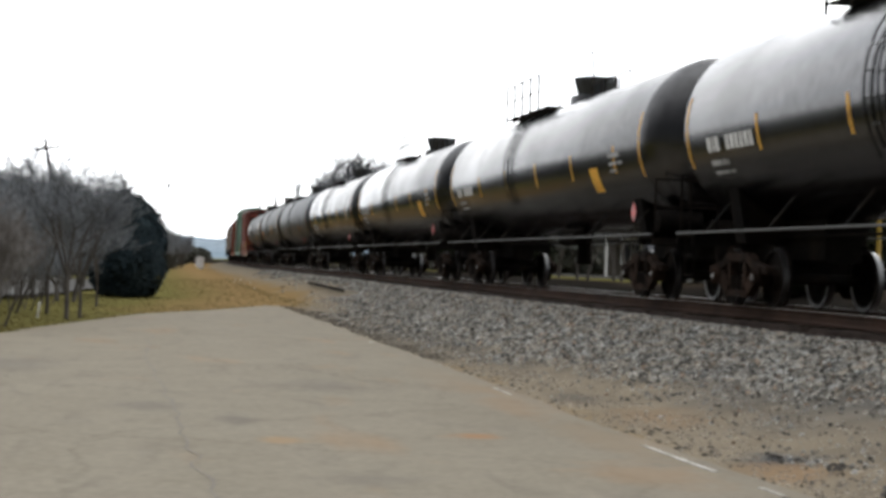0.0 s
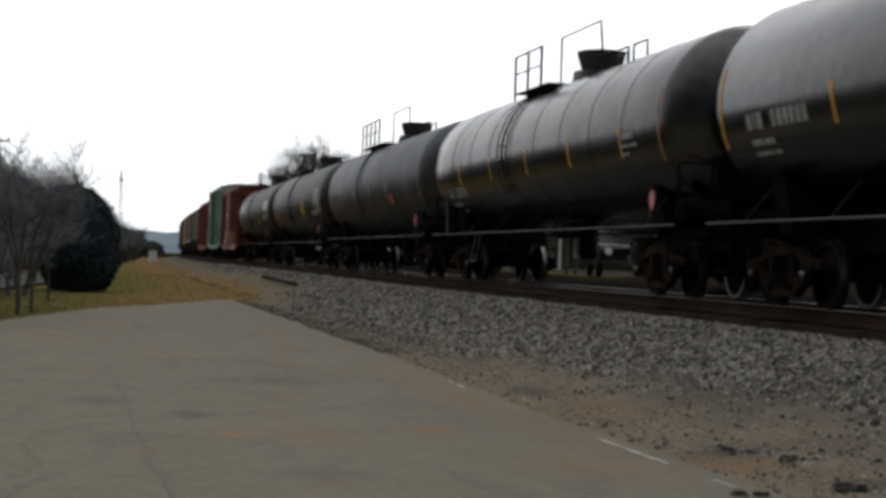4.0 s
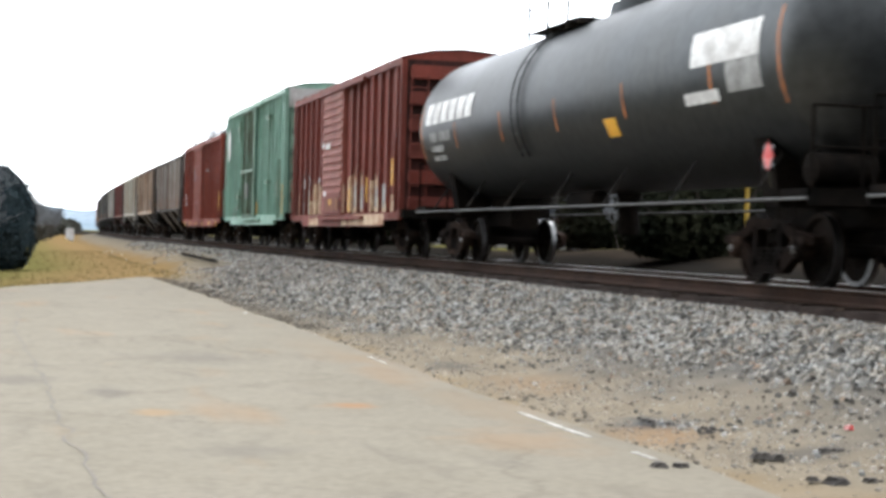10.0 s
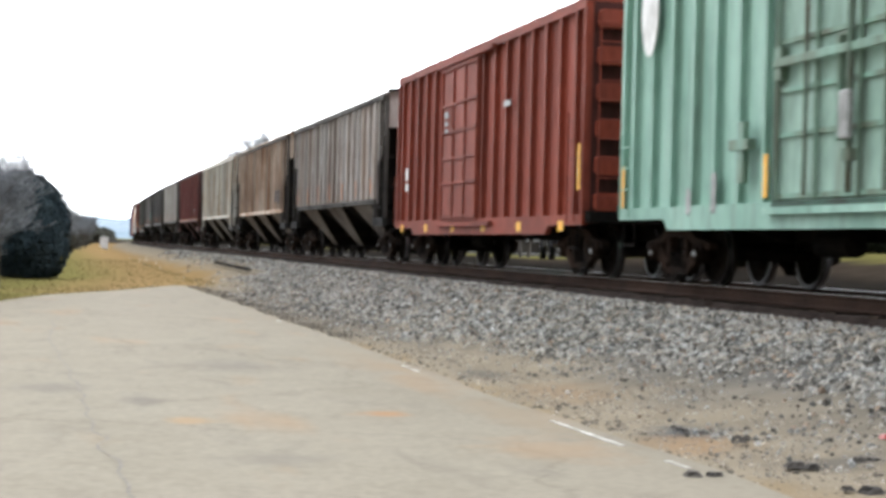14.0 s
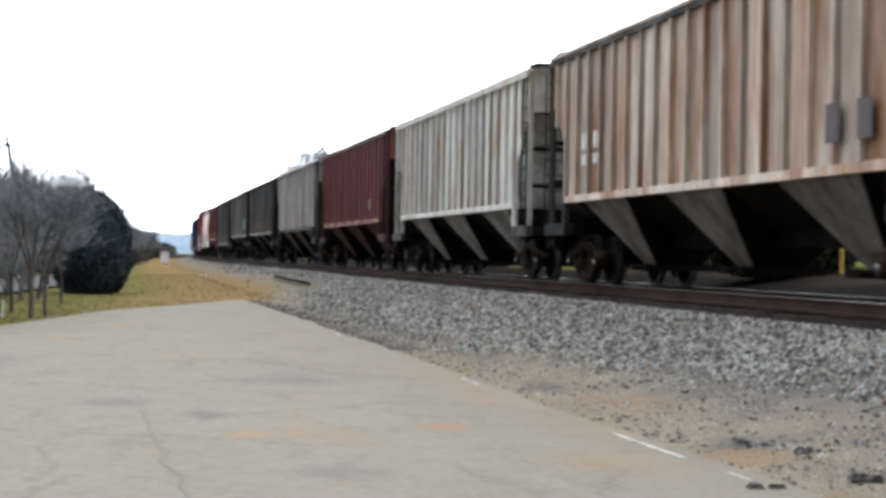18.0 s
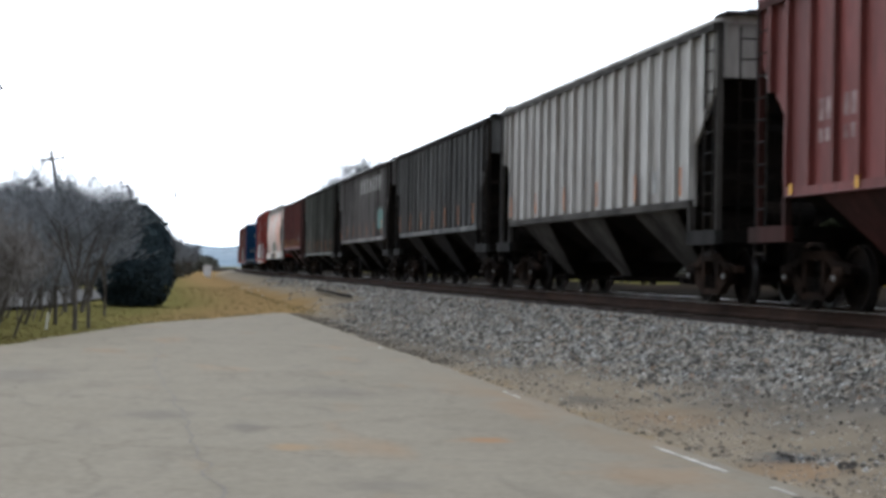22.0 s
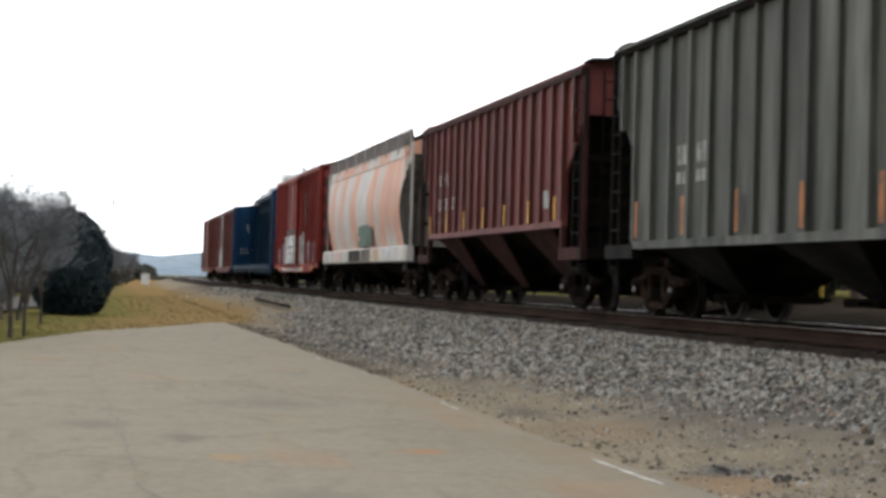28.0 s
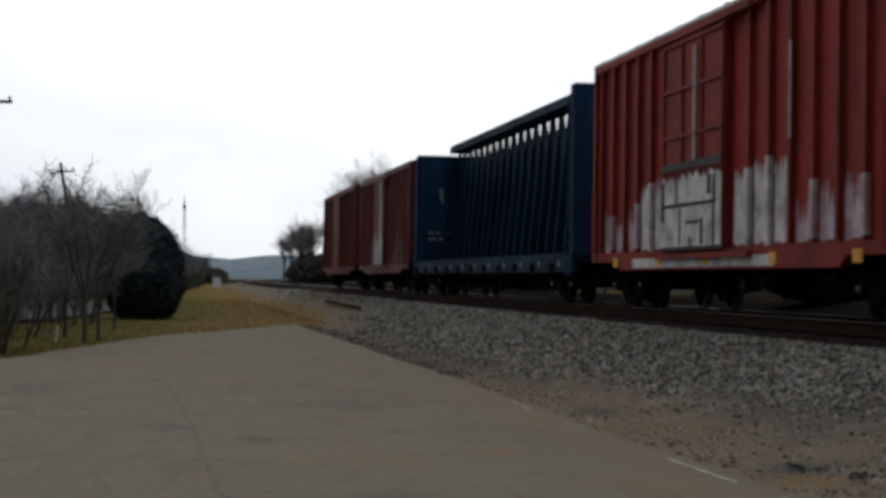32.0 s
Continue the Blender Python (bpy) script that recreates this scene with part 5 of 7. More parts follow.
def round_hopper(L, label):
    """A smooth-sided hopper whose walls bulge and whose ends curve in."""
    car = thing("covered_hopper", label, "hopper car", group="freight train")
    h, hb, top, bot = L / 2, L / 2 - 0.9, 4.56, 1.5
    W = Shape()
    nz, ny = 14, 20
    for sx in (-1, 1):
        o = len(W.v)
        for i in range(nz + 1):
            q = i / nz
            z = bot + (top - 0.42 - bot) * q
            x = 1.33 + 0.19 * math.sin(math.pi * min(q * 1.0, 1))
            ln = hb - 0.05 - 1.15 * math.sin(min((1 - q) * 1.5, 1) * math.pi / 2)
            for j in range(ny + 1):
                W.v.append((sx * x, -ln + 2 * ln * j / ny, z))
        W.f += [(o + i * (ny + 1) + j, o + i * (ny + 1) + j + 1, o + (i + 1) * (ny + 1) + j + 1, o + (i + 1) * (ny + 1) + j) for i in range(nz) for j in range(ny)]
    k = (nz + 1) * (ny + 1)
    for j in (0, ny):
        ends = Shape()
        for i in range(nz + 1):
            ends.v += [W.v[i * (ny + 1) + j], W.v[k + i * (ny + 1) + j]]
        ends.f += [(2 * i, 2 * i + 2, 2 * i + 3, 2 * i + 1) for i in range(nz)]
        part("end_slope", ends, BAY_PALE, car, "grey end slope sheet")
    part("body", W, PEACH, car, "bulging side in faded orange with bare grey streaks", smooth=40)
    part("roof", Shape().prism([(-1.36, top - 0.45), (1.36, top - 0.45), (1.3, top - 0.1), (0.8, top + 0.12), (-0.8, top + 0.12), (-1.3, top - 0.1)], -hb + 0.05, hb - 0.05), PEACH, car, "blotched roof band")
    for sx in (-1, 1):
        part("side_sill", Shape().box(*sorted((sx * 1.3, sx * 1.5)), -hb - 0.1, hb + 0.1, 1.04, 1.5, 0.03), PEACH_GREY, car, "patched side sill")
        for q in range(9):
            y = -hb + 0.4 + (2 * hb - 0.8) * q / 8
            part("rail_stay", Shape().rod((sx * 1.36, y, top - 0.3), (sx * 1.38, y, top + 0.3), 0.02), PEACH_GREY, car)
        part("roof_screen", Shape().box(*sorted((sx * 1.3, sx * 1.32)), -hb + 0.3, hb - 0.3, top - 0.12, top + 0.3), SCREEN, car, "dark grating along the roof's edge")
        part("roof_rail", Shape().rod((sx * 1.38, -hb + 0.2, top + 0.3), (sx * 1.38, hb - 0.2, top + 0.3), 0.018), RAILING, car)
    for s in (-1, 1):
        for x in (-1.38, 1.38):
            part("end_post", Shape().box(x - 0.035, x + 0.035, s * (hb - 0.02) - 0.035, s * (hb - 0.02) + 0.035, 1.5, top - 0.1), PEACH_GREY, car)
        part("end_sheet", Shape().box(-1.0, 1.0, *sorted((s * (hb - 0.9), s * (hb - 0.84))), 1.5, top - 0.45), BAY_PALE, car, "dusty grey end sheet")
        ladder(car, -1.42, s * (hb - 0.3), 0.75, top, RAILING, out=-0.05)
        part("end_sill", Shape().box(-1.48, 1.48, *sorted((s * (hb - 1.2), s * (hb + 0.14))), 1.0, 1.04), DARK, car)
        part("stub_sill", Shape().box(-0.3, 0.3, *sorted((s * (hb - 3.6), s * (h - 0.62))), 0.66, 1.0), DARK, car)
        add_truck(car, s * (h - 2.2))
    w = (2 * hb - 2.6) / 3
    for q in (-1, 0, 1):
        b = part("bay", bay_shape(q * w, w - 0.02, 1.04), DARK, car, "tapered discharge bay")
        part("outlet_gate", Shape().box(-0.7, 0.7, q * w - 0.5, q * w + 0.5, 0.3, 0.42), DARK, b)
    part("running_board", Shape().box(-0.9, -0.3, -hb, hb, top + 0.2, top + 0.24).box(0.3, 0.9, -hb, hb, top + 0.2, top + 0.24), TOPRAIL, car)
    for q in range(4):
        part("hatch", Shape().lathe([(top + 0.1, 0.5), (top + 0.26, 0.48), (top + 0.3, 0.3)], "z", 14, (0, -hb + 2.5 + (2 * hb - 5) * q / 3, 0)), PEACH_GREY, car)
    letters(car, -2.3, 0.2, 1.56, 2.3, 4, GRAFFITI_GREEN, 14, -1.497, "dark green graffiti letters low on the side", GRAFFITI_TEAL)
    blot(car, -6.4, -4.6, 1.15, 1.5, GRAFFITI, 5, "graffiti", -1.508)
    for y0, y1, mt in ((-2.2, -0.4, BAY_PALE), (-0.2, 2.2, BAY_GREY), (2.6, 3.4, PEACH), (4.6, 5.6, PEACH), (-5.4, -4.4, PEACH), (-3.7, -2.5, PATCH_CREAM)):
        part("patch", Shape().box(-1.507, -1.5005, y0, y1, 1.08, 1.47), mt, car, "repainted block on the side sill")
    add_ends(car, h)
    return car


def centerbeam(L, label):
    """An empty flatcar with a slotted wall along its middle and a bulkhead at each end."""
    car = thing("centerbeam_flatcar", label, "flatcar", group="freight train")
    h, hb = L / 2, L / 2 - 0.75
    part("deck", Shape().box(-1.4, 1.4, -hb, hb, 0.95, 1.1).box(-0.4, 0.4, -hb, hb, 0.6, 0.95), NAVY, car)
    for sx in (-1, 1):
        part("side_sill", Shape().box(*sorted((sx * 1.38, sx * 1.5)), -hb, hb, 0.72, 1.14), NAVY, car)
    part("top_chord", Shape().prism([(-0.32, 4.95), (0.32, 4.95), (0.28, 5.2), (-0.28, 5.2)], -hb, hb), NAVY, car)
    part("lower_wall", Shape().box(-0.05, 0.05, -hb, hb, 1.1, 4.28), NAVY, car, "dark blue middle wall")
    n = 22
    for k in range(n + 1):
        y = -hb + 0.3 + (2 * hb - 0.6) * k / n
        part("wall_post", Shape().prism([(-0.42, 1.1), (0.42, 1.1), (0.12, 4.28), (0.05, 4.34), (0.05, 4.95), (-0.05, 4.95), (-0.05, 4.34), (-0.12, 4.28)], y - 0.05, y + 0.05), NAVY, car)
        if k < n:
            y2 = y + (2 * hb - 0.6) / n
            w = y2 - y
            for u, q in ((y, y + 0.22 * w), (y2, y2 - 0.22 * w)):
                part("slot_panel", Shape().side([(u, 4.28), (y + 0.5 * w, 4.28), (q, 4.95), (u, 4.95)], -0.02, 0.02), NAVY, car)
    for s in (-1, 1):
        y0, y1 = sorted((s * hb, s * (hb - 0.3)))
        part("bulkhead", Shape().box(-1.5, 1.5, y0, y1, 1.1, 4.85, 0.04), BLUE, car, "tall blue end bulkhead")
        for x in (-1.3, -0.5, 0.5, 1.3):
            part("bulkhead_rib", Shape().box(x - 0.08, x + 0.08, *sorted((s * (hb - 0.3), s * (hb - 0.38))), 1.1, 4.7), BLUE, car)
        add_truck(car, s * (h - 3.1))
        ladder(car, -1.5, s * (hb - 0.15), 0.6, 4.6, BLUE, w=0.36, out=-0.05)
    # faded lettering on the inner face of the rear bulkhead
    for z, ws in ((2.1, (0.2, 0.16, 0.2)), (1.9, (0.3, 0.25))):
        x, B = -1.1, Shape()
        for w in ws:
            B.box(x, x + w, hb - 0.306, hb - 0.3, z, z + 0.08)
            x += w + 0.1
        part("lettering", B, PALE, car, "stencilled lettering, not legible")
    part("emblem", Shape().prism([(-0.62, 3.2), (-0.5, 3.2), (-0.6, 3.7), (-0.74, 3.7)], hb - 0.307, hb - 0.301), PALE, car, "faded white painted emblem")
    for k in range(11):
        y = -hb + 1.2 + (2 * hb - 2.4) * k / 10
        part("tape_stripe", Shape().box(-1.508, -1.501, y - 0.04, y + 0.04, 0.84, 0.98), PALE, car)
        part("winch", Shape().box(-1.56, -1.501, y + 0.5, y + 0.75, 0.74, 0.92), DARK, car)
    add_ends(car, h)
    return car


CARS = []


def on_line(y):
    """The pose of a car whose middle stands at y on the line."""
    return pose(TRACK_X + bend(y), y, RAIL_Z, 0, 0, -heading(y))


def place(i, car):
    """Sets a car on the rails between its two joints."""
    mid = (JOINTS[i] + JOINTS[i + 1]) / 2
    car.matrix_world = on_line(mid - travelled(0))
    CARS.append((car, mid))


def length(i):
    return JOINTS[i + 1] - JOINTS[i]


place(0, tank_car(length(0), TANK_BLACK, "glossy black tank car with yellow tape stripes on the track", 0))
place(1, tank_car(length(1), TANK_BLACK, "glossy black tank car with yellow panel and tall top railing", 1))
place(2, tank_car(length(2), TANK_BLACK, "glossy black tank car with pale side handrail", 2))
place(3, tank_car(length(3), TANK_BLACK, "black tank car with ringed barrel and short platform", 3))
place(4, tank_car(length(4), TANK_GREY, "matt dark grey tank car with long top walkway", 4))
place(5, tank_car(length(5), TANK_DUSTY, "dusty black tank car with white patch and silver scrawl", 5))
place(6, tank_car(length(6), TANK_DUSTY, "dusty black tank car with white name blocks", 6))

c = boxcar(length(7), 4.74, BROWN_RED, FADED_DOOR, "weathered oxide-red boxcar with peeling cream patches", "slide", 0.7, 17)
hb = c["half"]
bay = (2 * hb - 0.24) / 17
mid = [-hb + 0.12 + bay * k for k in range(1, 17)]  # middles of the panels between posts


def panel(y):
    return min(mid, key=lambda q: abs(q - y))


for y in (6.3, 5.2):
    q = panel(5.2) + (bay if y > 6 else 0.0)
    plate(c, q - 0.3, q + 0.3, 1.1, 2.35, PATCH_DARK, x=-1.404)
    if y > 6:
        bars(c, -1.409, q + 0.22, 2.22, [(0.18, 0.18)], WHITE, h=0.3)
        words(c, "11", q + 0.02, 1.62, 0.26, WHITE, -1.409)
    else:
        words(c, "T", q + 0.2, 1.95, 0.3, WHITE, -1.409)
        words(c, "99", q + 0.22, 1.62, 0.26, WHITE, -1.409)
    for z, ws in ((1.45, (0.14, 0.2)), (1.28, (0.1, 0.12))):
        bars(c, -1.409, q + 0.22, z, [ws], PALE, h=0.07)
splash(c, panel(5.2) + 2 * bay - 0.3, panel(5.2) + 2 * bay + 0.25, 1.1, 1.8, PATCH_CREAM, 44, label="peeling cream repaint patch")
for q, z in ((panel(4.3), 2.0), (panel(4.3) - bay, 1.9), (panel(4.3) + bay, 1.5)):
    part("patch", Shape().box(-1.499, -1.404, q - bay / 2 - 0.058, q - bay / 2 + 0.058, 1.09, z), PATCH_CREAM, c, "cream paint over a side post")
for k, (y, z, w) in enumerate(((4.3, 2.15, 0.34), (3.4, 2.25, 0.34), (-1.6, 2.25, 0.3), (-2.6, 2.45, 0.34), (-3.5, 2.35, 0.34), (-4.4, 2.2, 0.34), (-5.3, 1.8, 0.34), (-6.2, 1.6, 0.3))):
    q = panel(y)
    splash(c, q - w, q + w, 1.09, z, PATCH_CREAM, 20 + k, label="peeling cream repaint patch")
    splash(c, q + bay / 2 - 0.055, q + bay / 2 + 0.055, 1.09, z - 0.25, PATCH_CREAM, 50 + k, -1.497, n=2, flame=0.4)
    if y < -2:
        splash(c, q - w * 0.8, q + w * 0.75, 1.2, z - 0.4, PALE, 60 + k, -1.409, "graffiti", "remains of silver graffiti", 4, 0.4)
for k in range(5):
    splash(c, -1.4 - 0.9 * k, -0.75 - 0.9 * k, 0.76, 0.98, PATCH_CREAM, 70 + k, -1.502, n=5, flame=0.8)
splash(c, 2.9, 4.4, 0.76, 1.05, PATCH_CREAM, 79, -1.502, n=6, flame=0.7)
for k, (y, z, w) in enumerate(((1.9, 3.0, 0.12), (1.2, 2.95, 0.3), (1.5, 1.6, 0.14), (2.4, 2.0, 0.1))):
    splash(c, y - w, y + w, z, z + 0.18, WHITE, 90 + k, -1.575, n=3, flame=0.6)
plate(c, -0.6, 2.0, 1.1, 1.66, BROWN_RED, x=-1.574, label="plain lower door panel")
for y in (-0.45, 0.25, 0.95, 1.65):
    plate(c, y, y + 0.3, 1.18, 1.52, RUSTY if y < 1 else FADED_DOOR, x=-1.5795, label="small framed door plate")
plate(c, 0.4, 0.8, 1.35, 1.5, YELLOW, x=-1.579)
plate(c, -1.75, -1.63, 1.1, 1.75, YELLOW, "tape_stripe")
plate(c, -4.0, -3.88, 1.35, 2.0, YELLOW, "tape_stripe")
plate(c, hb - 0.2, hb - 0.08, 1.6, 2.05, ORANGE, "tape_stripe")
plate(c, -hb + 0.62, -hb + 0.88, 1.7, 2.35, YELLOW, "tape_stripe", -1.512)
plate(c, panel(-hb + 2.0) - 0.28, panel(-hb + 2.0) + 0.28, 1.35, 1.8, PALE, x=-1.413, label="pale stencilled square")
part("graffiti", Shape().box(-1.499, -1.404, panel(-2.6) + bay / 2 - 0.06, panel(-2.6) + bay / 2 + 0.06, 1.12, 2.1), PATCH_CREAM, c, "cream paint over a side post")
part("graffiti", Shape().box(-1.499, -1.404, panel(-4.4) + bay / 2 - 0.06, panel(-4.4) + bay / 2 + 0.06, 1.12, 1.9), PATCH_CREAM, c, "cream paint over a side post")
plate(c, -6.0, -2.3, 0.77, 1.04, PATCH_CREAM, x=-1.503, label="cream patch along the sill")
place(7, c)

c = boxcar(length(8), 5.4, MINT, MINT_DOOR, "tall pale green boxcar with plug door and yellow tape", "plug", 0.2, 19, ROOFMETAL, MINT_DARK, 0.9)
hb = c["half"]
for y, z0, z1 in ((-hb + 0.1, 1.15, 2.15), (-hb + 1.2, 1.0, 1.25), (-1.8, 1.2, 1.65), (2.2, 1.2, 1.75), (hb - 0.25, 1.15, 1.8)):
    plate(c, y, y + 0.12, z0, z1, YELLOW, "tape_stripe", -1.512)
for k in range(3):
    splash(c, -3.9 + 0.7 * k, -3.3 + 0.7 * k, 1.15, 2.2, GRAFFITI_FAINT, 31 + k, -1.404, "graffiti", "faint mauve graffiti", 4, 0.6)
for q in (-1, 1):
    part("end_gable", Shape().box(-1.39, 1.39, *sorted((q * (hb + 0.161), q * (hb + 0.172))), 4.75, 5.39), ROOFMETAL, c, "pale upper end panel")
part("emblem", Shape().lathe([(-1.512, 0.5), (-1.506, 0.5)], "x", 20, (0, 0, 0)), WHITE, c, "faded round white emblem", at=pose(0, hb - 1.2, 4.1) @ Matrix.Diagonal((1, 0.7, 1.35, 1)))
bars(c, -1.508, -hb + 1.5, 2.3, [(0.35,), (0.35,), (0.25,)], WHITE, h=0.16)
plate(c, -hb + 0.9, -hb + 1.3, 1.05, 1.25, ORANGE)
for y, z in ((-4.6, 2.3), (2.9, 1.9), (2.9, 4.6), (-4.6, 4.6)):
    part("door_bracket", Shape().box(-1.62, -1.501, y - 0.3, y + 0.3, z - 0.07, z + 0.07).box(-1.58, -1.501, y - 0.08, y + 0.08, z - 0.5, z + 0.3), MINT_DARK, c)
for y in (-hb + 0.25, -hb + 0.65):
    part("grab_rail", Shape().rod((-1.6, y, 1.0), (-1.6, y, 3.0), 0.03), MINT_DARK, c)
for k in range(2):
    blot(c, hb - 3.0 - 0.9 * k, hb - 2.8 - 0.9 * k, 1.0, 1.4 + 0.2 * k, PALE, 40 + k, "patch")
# frame and locking gear of the plug door; shadow gaps painted into the frame
for y in (-1.52, 1.92):
    part("door_frame", Shape().box(-1.56, -1.501, y - 0.055, y + 0.055, 0.98, 5.2), MINT_SHADE, c, "door frame with its shadow gaps painted in")
part("door_frame", Shape().box(-1.57, -1.501, -1.46, 1.86, 0.98, 1.14), MINT_SHADE, c)
part("lever_bar", Shape().box(-1.66, -1.6, -1.4, 1.8, 2.78, 2.89, 0.01).box(-1.64, -1.55, 1.62, 1.8, 2.63, 3.03), MINT_DARK, c, "stained green lever bar")
part("lock_post", Shape().rod((-1.64, -0.2, 1.2), (-1.64, -0.2, 5.1), 0.045, n=8).box(-1.68, -1.6, -0.3, -0.1, 1.55, 1.7).box(-1.68, -1.6, -0.3, -0.1, 4.2, 4.35), RUST_GEAR, c, "rusty vertical lock post", smooth=40)
part("lock_handle", Shape().box(-1.72, -1.66, -0.32, -0.08, 1.8, 2.35, 0.02), PALE, c, "pale worn lock handle")
for y in (-1.0, 0.95):
    part("lock_post", Shape().rod((-1.62, y, 1.2), (-1.62, y, 5.1), 0.028, n=8), RUST_GEAR, c, smooth=40)
place(8, c)

c = boxcar(length(9), 4.76, ORANGE_RED, ORANGE_RED, "faded red boxcar with twin doors and yellow sill tape", "twin", 0.9, 17)
hb = c["half"]
for k in range(6):
    y = -hb + 1.0 + (2 * hb - 2.0) * k / 5
    plate(c, y, y + 0.3, 0.8, 0.98, YELLOW, "tape_stripe")
plate(c, -hb + 0.1, -hb + 0.25, 1.5, 2.3, YELLOW, "tape_stripe", -1.512)
bars(c, -1.575, 2.1, 3.5, [(0.3,), (0.3, ), (0.3,)], PALE, h=0.14)
bars(c, -1.508, hb - 1.2, 2.4, [(0.25,), (0.3,)], WHITE, h=0.3)
bars(c, -1.508, -2.6, 3.4, [(0.5,)], PALE, h=0.12)
place(9, c)


def lettered(c, y, z, mat=WHITE):
    """Stencilled marks in the two panels on either side of a post."""
    k = round((y - c["first"]) / c["step"])
    for q in (k - 0.5, k - 1.5):
        m = c["first"] + c["step"] * q
        bars(c, -1.424, m + 0.2, z, [(0.16, 0.16), (0.14, 0.14)], mat, h=0.3, gap=0.08)


def taped(c, mat=ORANGE, n=7, z0=1.8, z1=2.35):
    hb = c["half"]
    for k in range(n):
        y = -hb + 1.6 + (2 * hb - 3.2) * k / (n - 1)
        plate(c, y, y + 0.1, z0, z1, mat, "tape_stripe", -1.512)


c = hopper(length(10), GREY_RIB, "weathered light grey ribbed covered hopper car", 18)
taped(c)
lettered(c, c["half"] - 3.0, 3.1, PALE)
place(10, c)
c = hopper(length(11), TAN_RIB, "rust-washed tan ribbed covered hopper car", 19)
lettered(c, c["half"] - 1.9, 2.9)
plate(c, -5.6, -5.2, 2.0, 2.5, PATCH_DARK)
plate(c, -6.5, -6.1, 2.0, 2.5, PATCH_DARK)
place(11, c)
c = hopper(length(12), WHITE_RIB, "stained off-white ribbed covered hopper car", 19, dark_ends=False, slope=SILVER_RIB)
lettered(c, c["half"] - 2.4, 2.9, PALE)
place(12, c)
c = hopper(length(13), DEEP_RED, "dark maroon ribbed covered hopper car", 18)
taped(c, YELLOW, 7, 1.62, 1.78)
lettered(c, c["half"] - 2.4, 2.9, WORN_STENCIL)
plate(c, -5.2, -4.9, 2.1, 2.4, PALE)
place(13, c)
c = hopper(length(14), SILVER_RIB, "plain light grey ribbed covered hopper car", 19)
plate(c, -5.3, -5.0, 1.9, 2.3, PALE)
taped(c, ORANGE, 6, 1.8, 2.3)
place(14, c)
c = hopper(length(15), DARK_RIB, "sooty dark grey ribbed covered hopper car", 18)
taped(c)
place(15, c)
c = hopper(length(16), SOOT_RIB, "sooty brown-grey ribbed hopper with white squares along its top", 16)
taped(c)
for k in range(7):
    m = c["first"] + c["step"] * (k + 1.5)
    plate(c, m - 0.4, m + 0.4, 3.62, 4.2, WHITE, "white_square", -1.424)
plate(c, c["half"] - 0.75, c["half"] - 0.3, 3.75, 4.2, WHITE, "white_square", -1.424)
for k in range(3):
    m = c["first"] + c["step"] * (14.5 - k)
    for z0, z1 in ((2.75, 3.35), (1.85, 2.6)):
        plate(c, m - 0.26, m + 0.26, z0 - 0.08 * k, z1, PALE, "worn_stencil", -1.424, "worn white stencil block")
splash(c, -7.0, -5.4, 2.0, 3.0, GRAFFITI_TEAL, 120, -1.506, "graffiti", "dull teal graffiti", 5, 0.5)
place(16, c)
c = hopper(length(17), OLIVE_RIB, "sooty olive-grey ribbed covered hopper car", 17, bottom=1.12)
taped(c, ORANGE, 7, 1.3, 1.9)
lettered(c, c["half"] - 2.6, 2.7, PALE)
place(17, c)
c = hopper(length(18), DEEP_RED, "dark red ribbed covered hopper with white stencilled marks", 17)
taped(c, YELLOW, 7, 1.75, 2.2)
for k, z, text in ((15, 2.95, "FU"), (14, 2.95, "RX"), (15, 2.32, "82"), (14, 2.32, "28"), (13, 2.32, "25")):
    words(c, text, c["first"] + c["step"] * (k - 0.1), z, 0.31, WHITE)
for k in (15, 14):
    bars(c, -1.424, c["first"] + c["step"] * (k - 0.15), 2.05, [(0.4,), (0.3,)], WORN_STENCIL, h=0.08)
plate(c, -5.4, -5.05, 2.0, 2.35, PALE)
place(18, c)
place(19, round_hopper(length(19), "smooth-sided hopper car in faded orange and bare grey"))

c = boxcar(length(20), 4.95, BRIGHT_RED, BRIGHT_RED, "bright red boxcar with large silver graffiti across its door", "twin", 0.8, 17, ROOFMETAL)
hb = c["half"]
bay = (2 * hb - 0.24) / 17
for k in range(1, 17):
    q = -hb + 0.12 + bay * k
    if abs(q - 0.8) > 1.7:
        pale = -3.0 < q < 4.6
        if q < -6.3:
            continue
        splash(c, q - 0.36, q + 0.36, 1.09, 2.42 if pale else 2.05 + 0.2 * math.sin(q * 2), GRAFFITI if pale else GRAFFITI_MAUVE, 131 + k, -1.404, "graffiti", "silver graffiti between the posts" if pale else "faded mauve graffiti", 4, 0.3 if pale else 0.75)
        if pale and q - bay / 2 > -2.95:
            part("graffiti", Shape().box(-1.499, -1.404, q - bay / 2 - 0.059, q - bay / 2 + 0.059, 1.082, 2.3 + 0.12 * math.sin(5 * q)), GRAFFITI, c, "silver spray paint over a side post")
        elif k % 2 == 0:
            part("graffiti", Shape().box(-1.499, -1.404, q - bay / 2 - 0.059, q - bay / 2 + 0.059, 1.15, 1.75 + 0.25 * math.sin(3 * q)), GRAFFITI_MAUVE, c, "mauve spray paint over a side post")
splash(c, -0.78, 2.38, 1.06, 2.42, GRAFFITI, 130, -1.576, "graffiti", "large silver graffiti across the door", 9, 0.16)
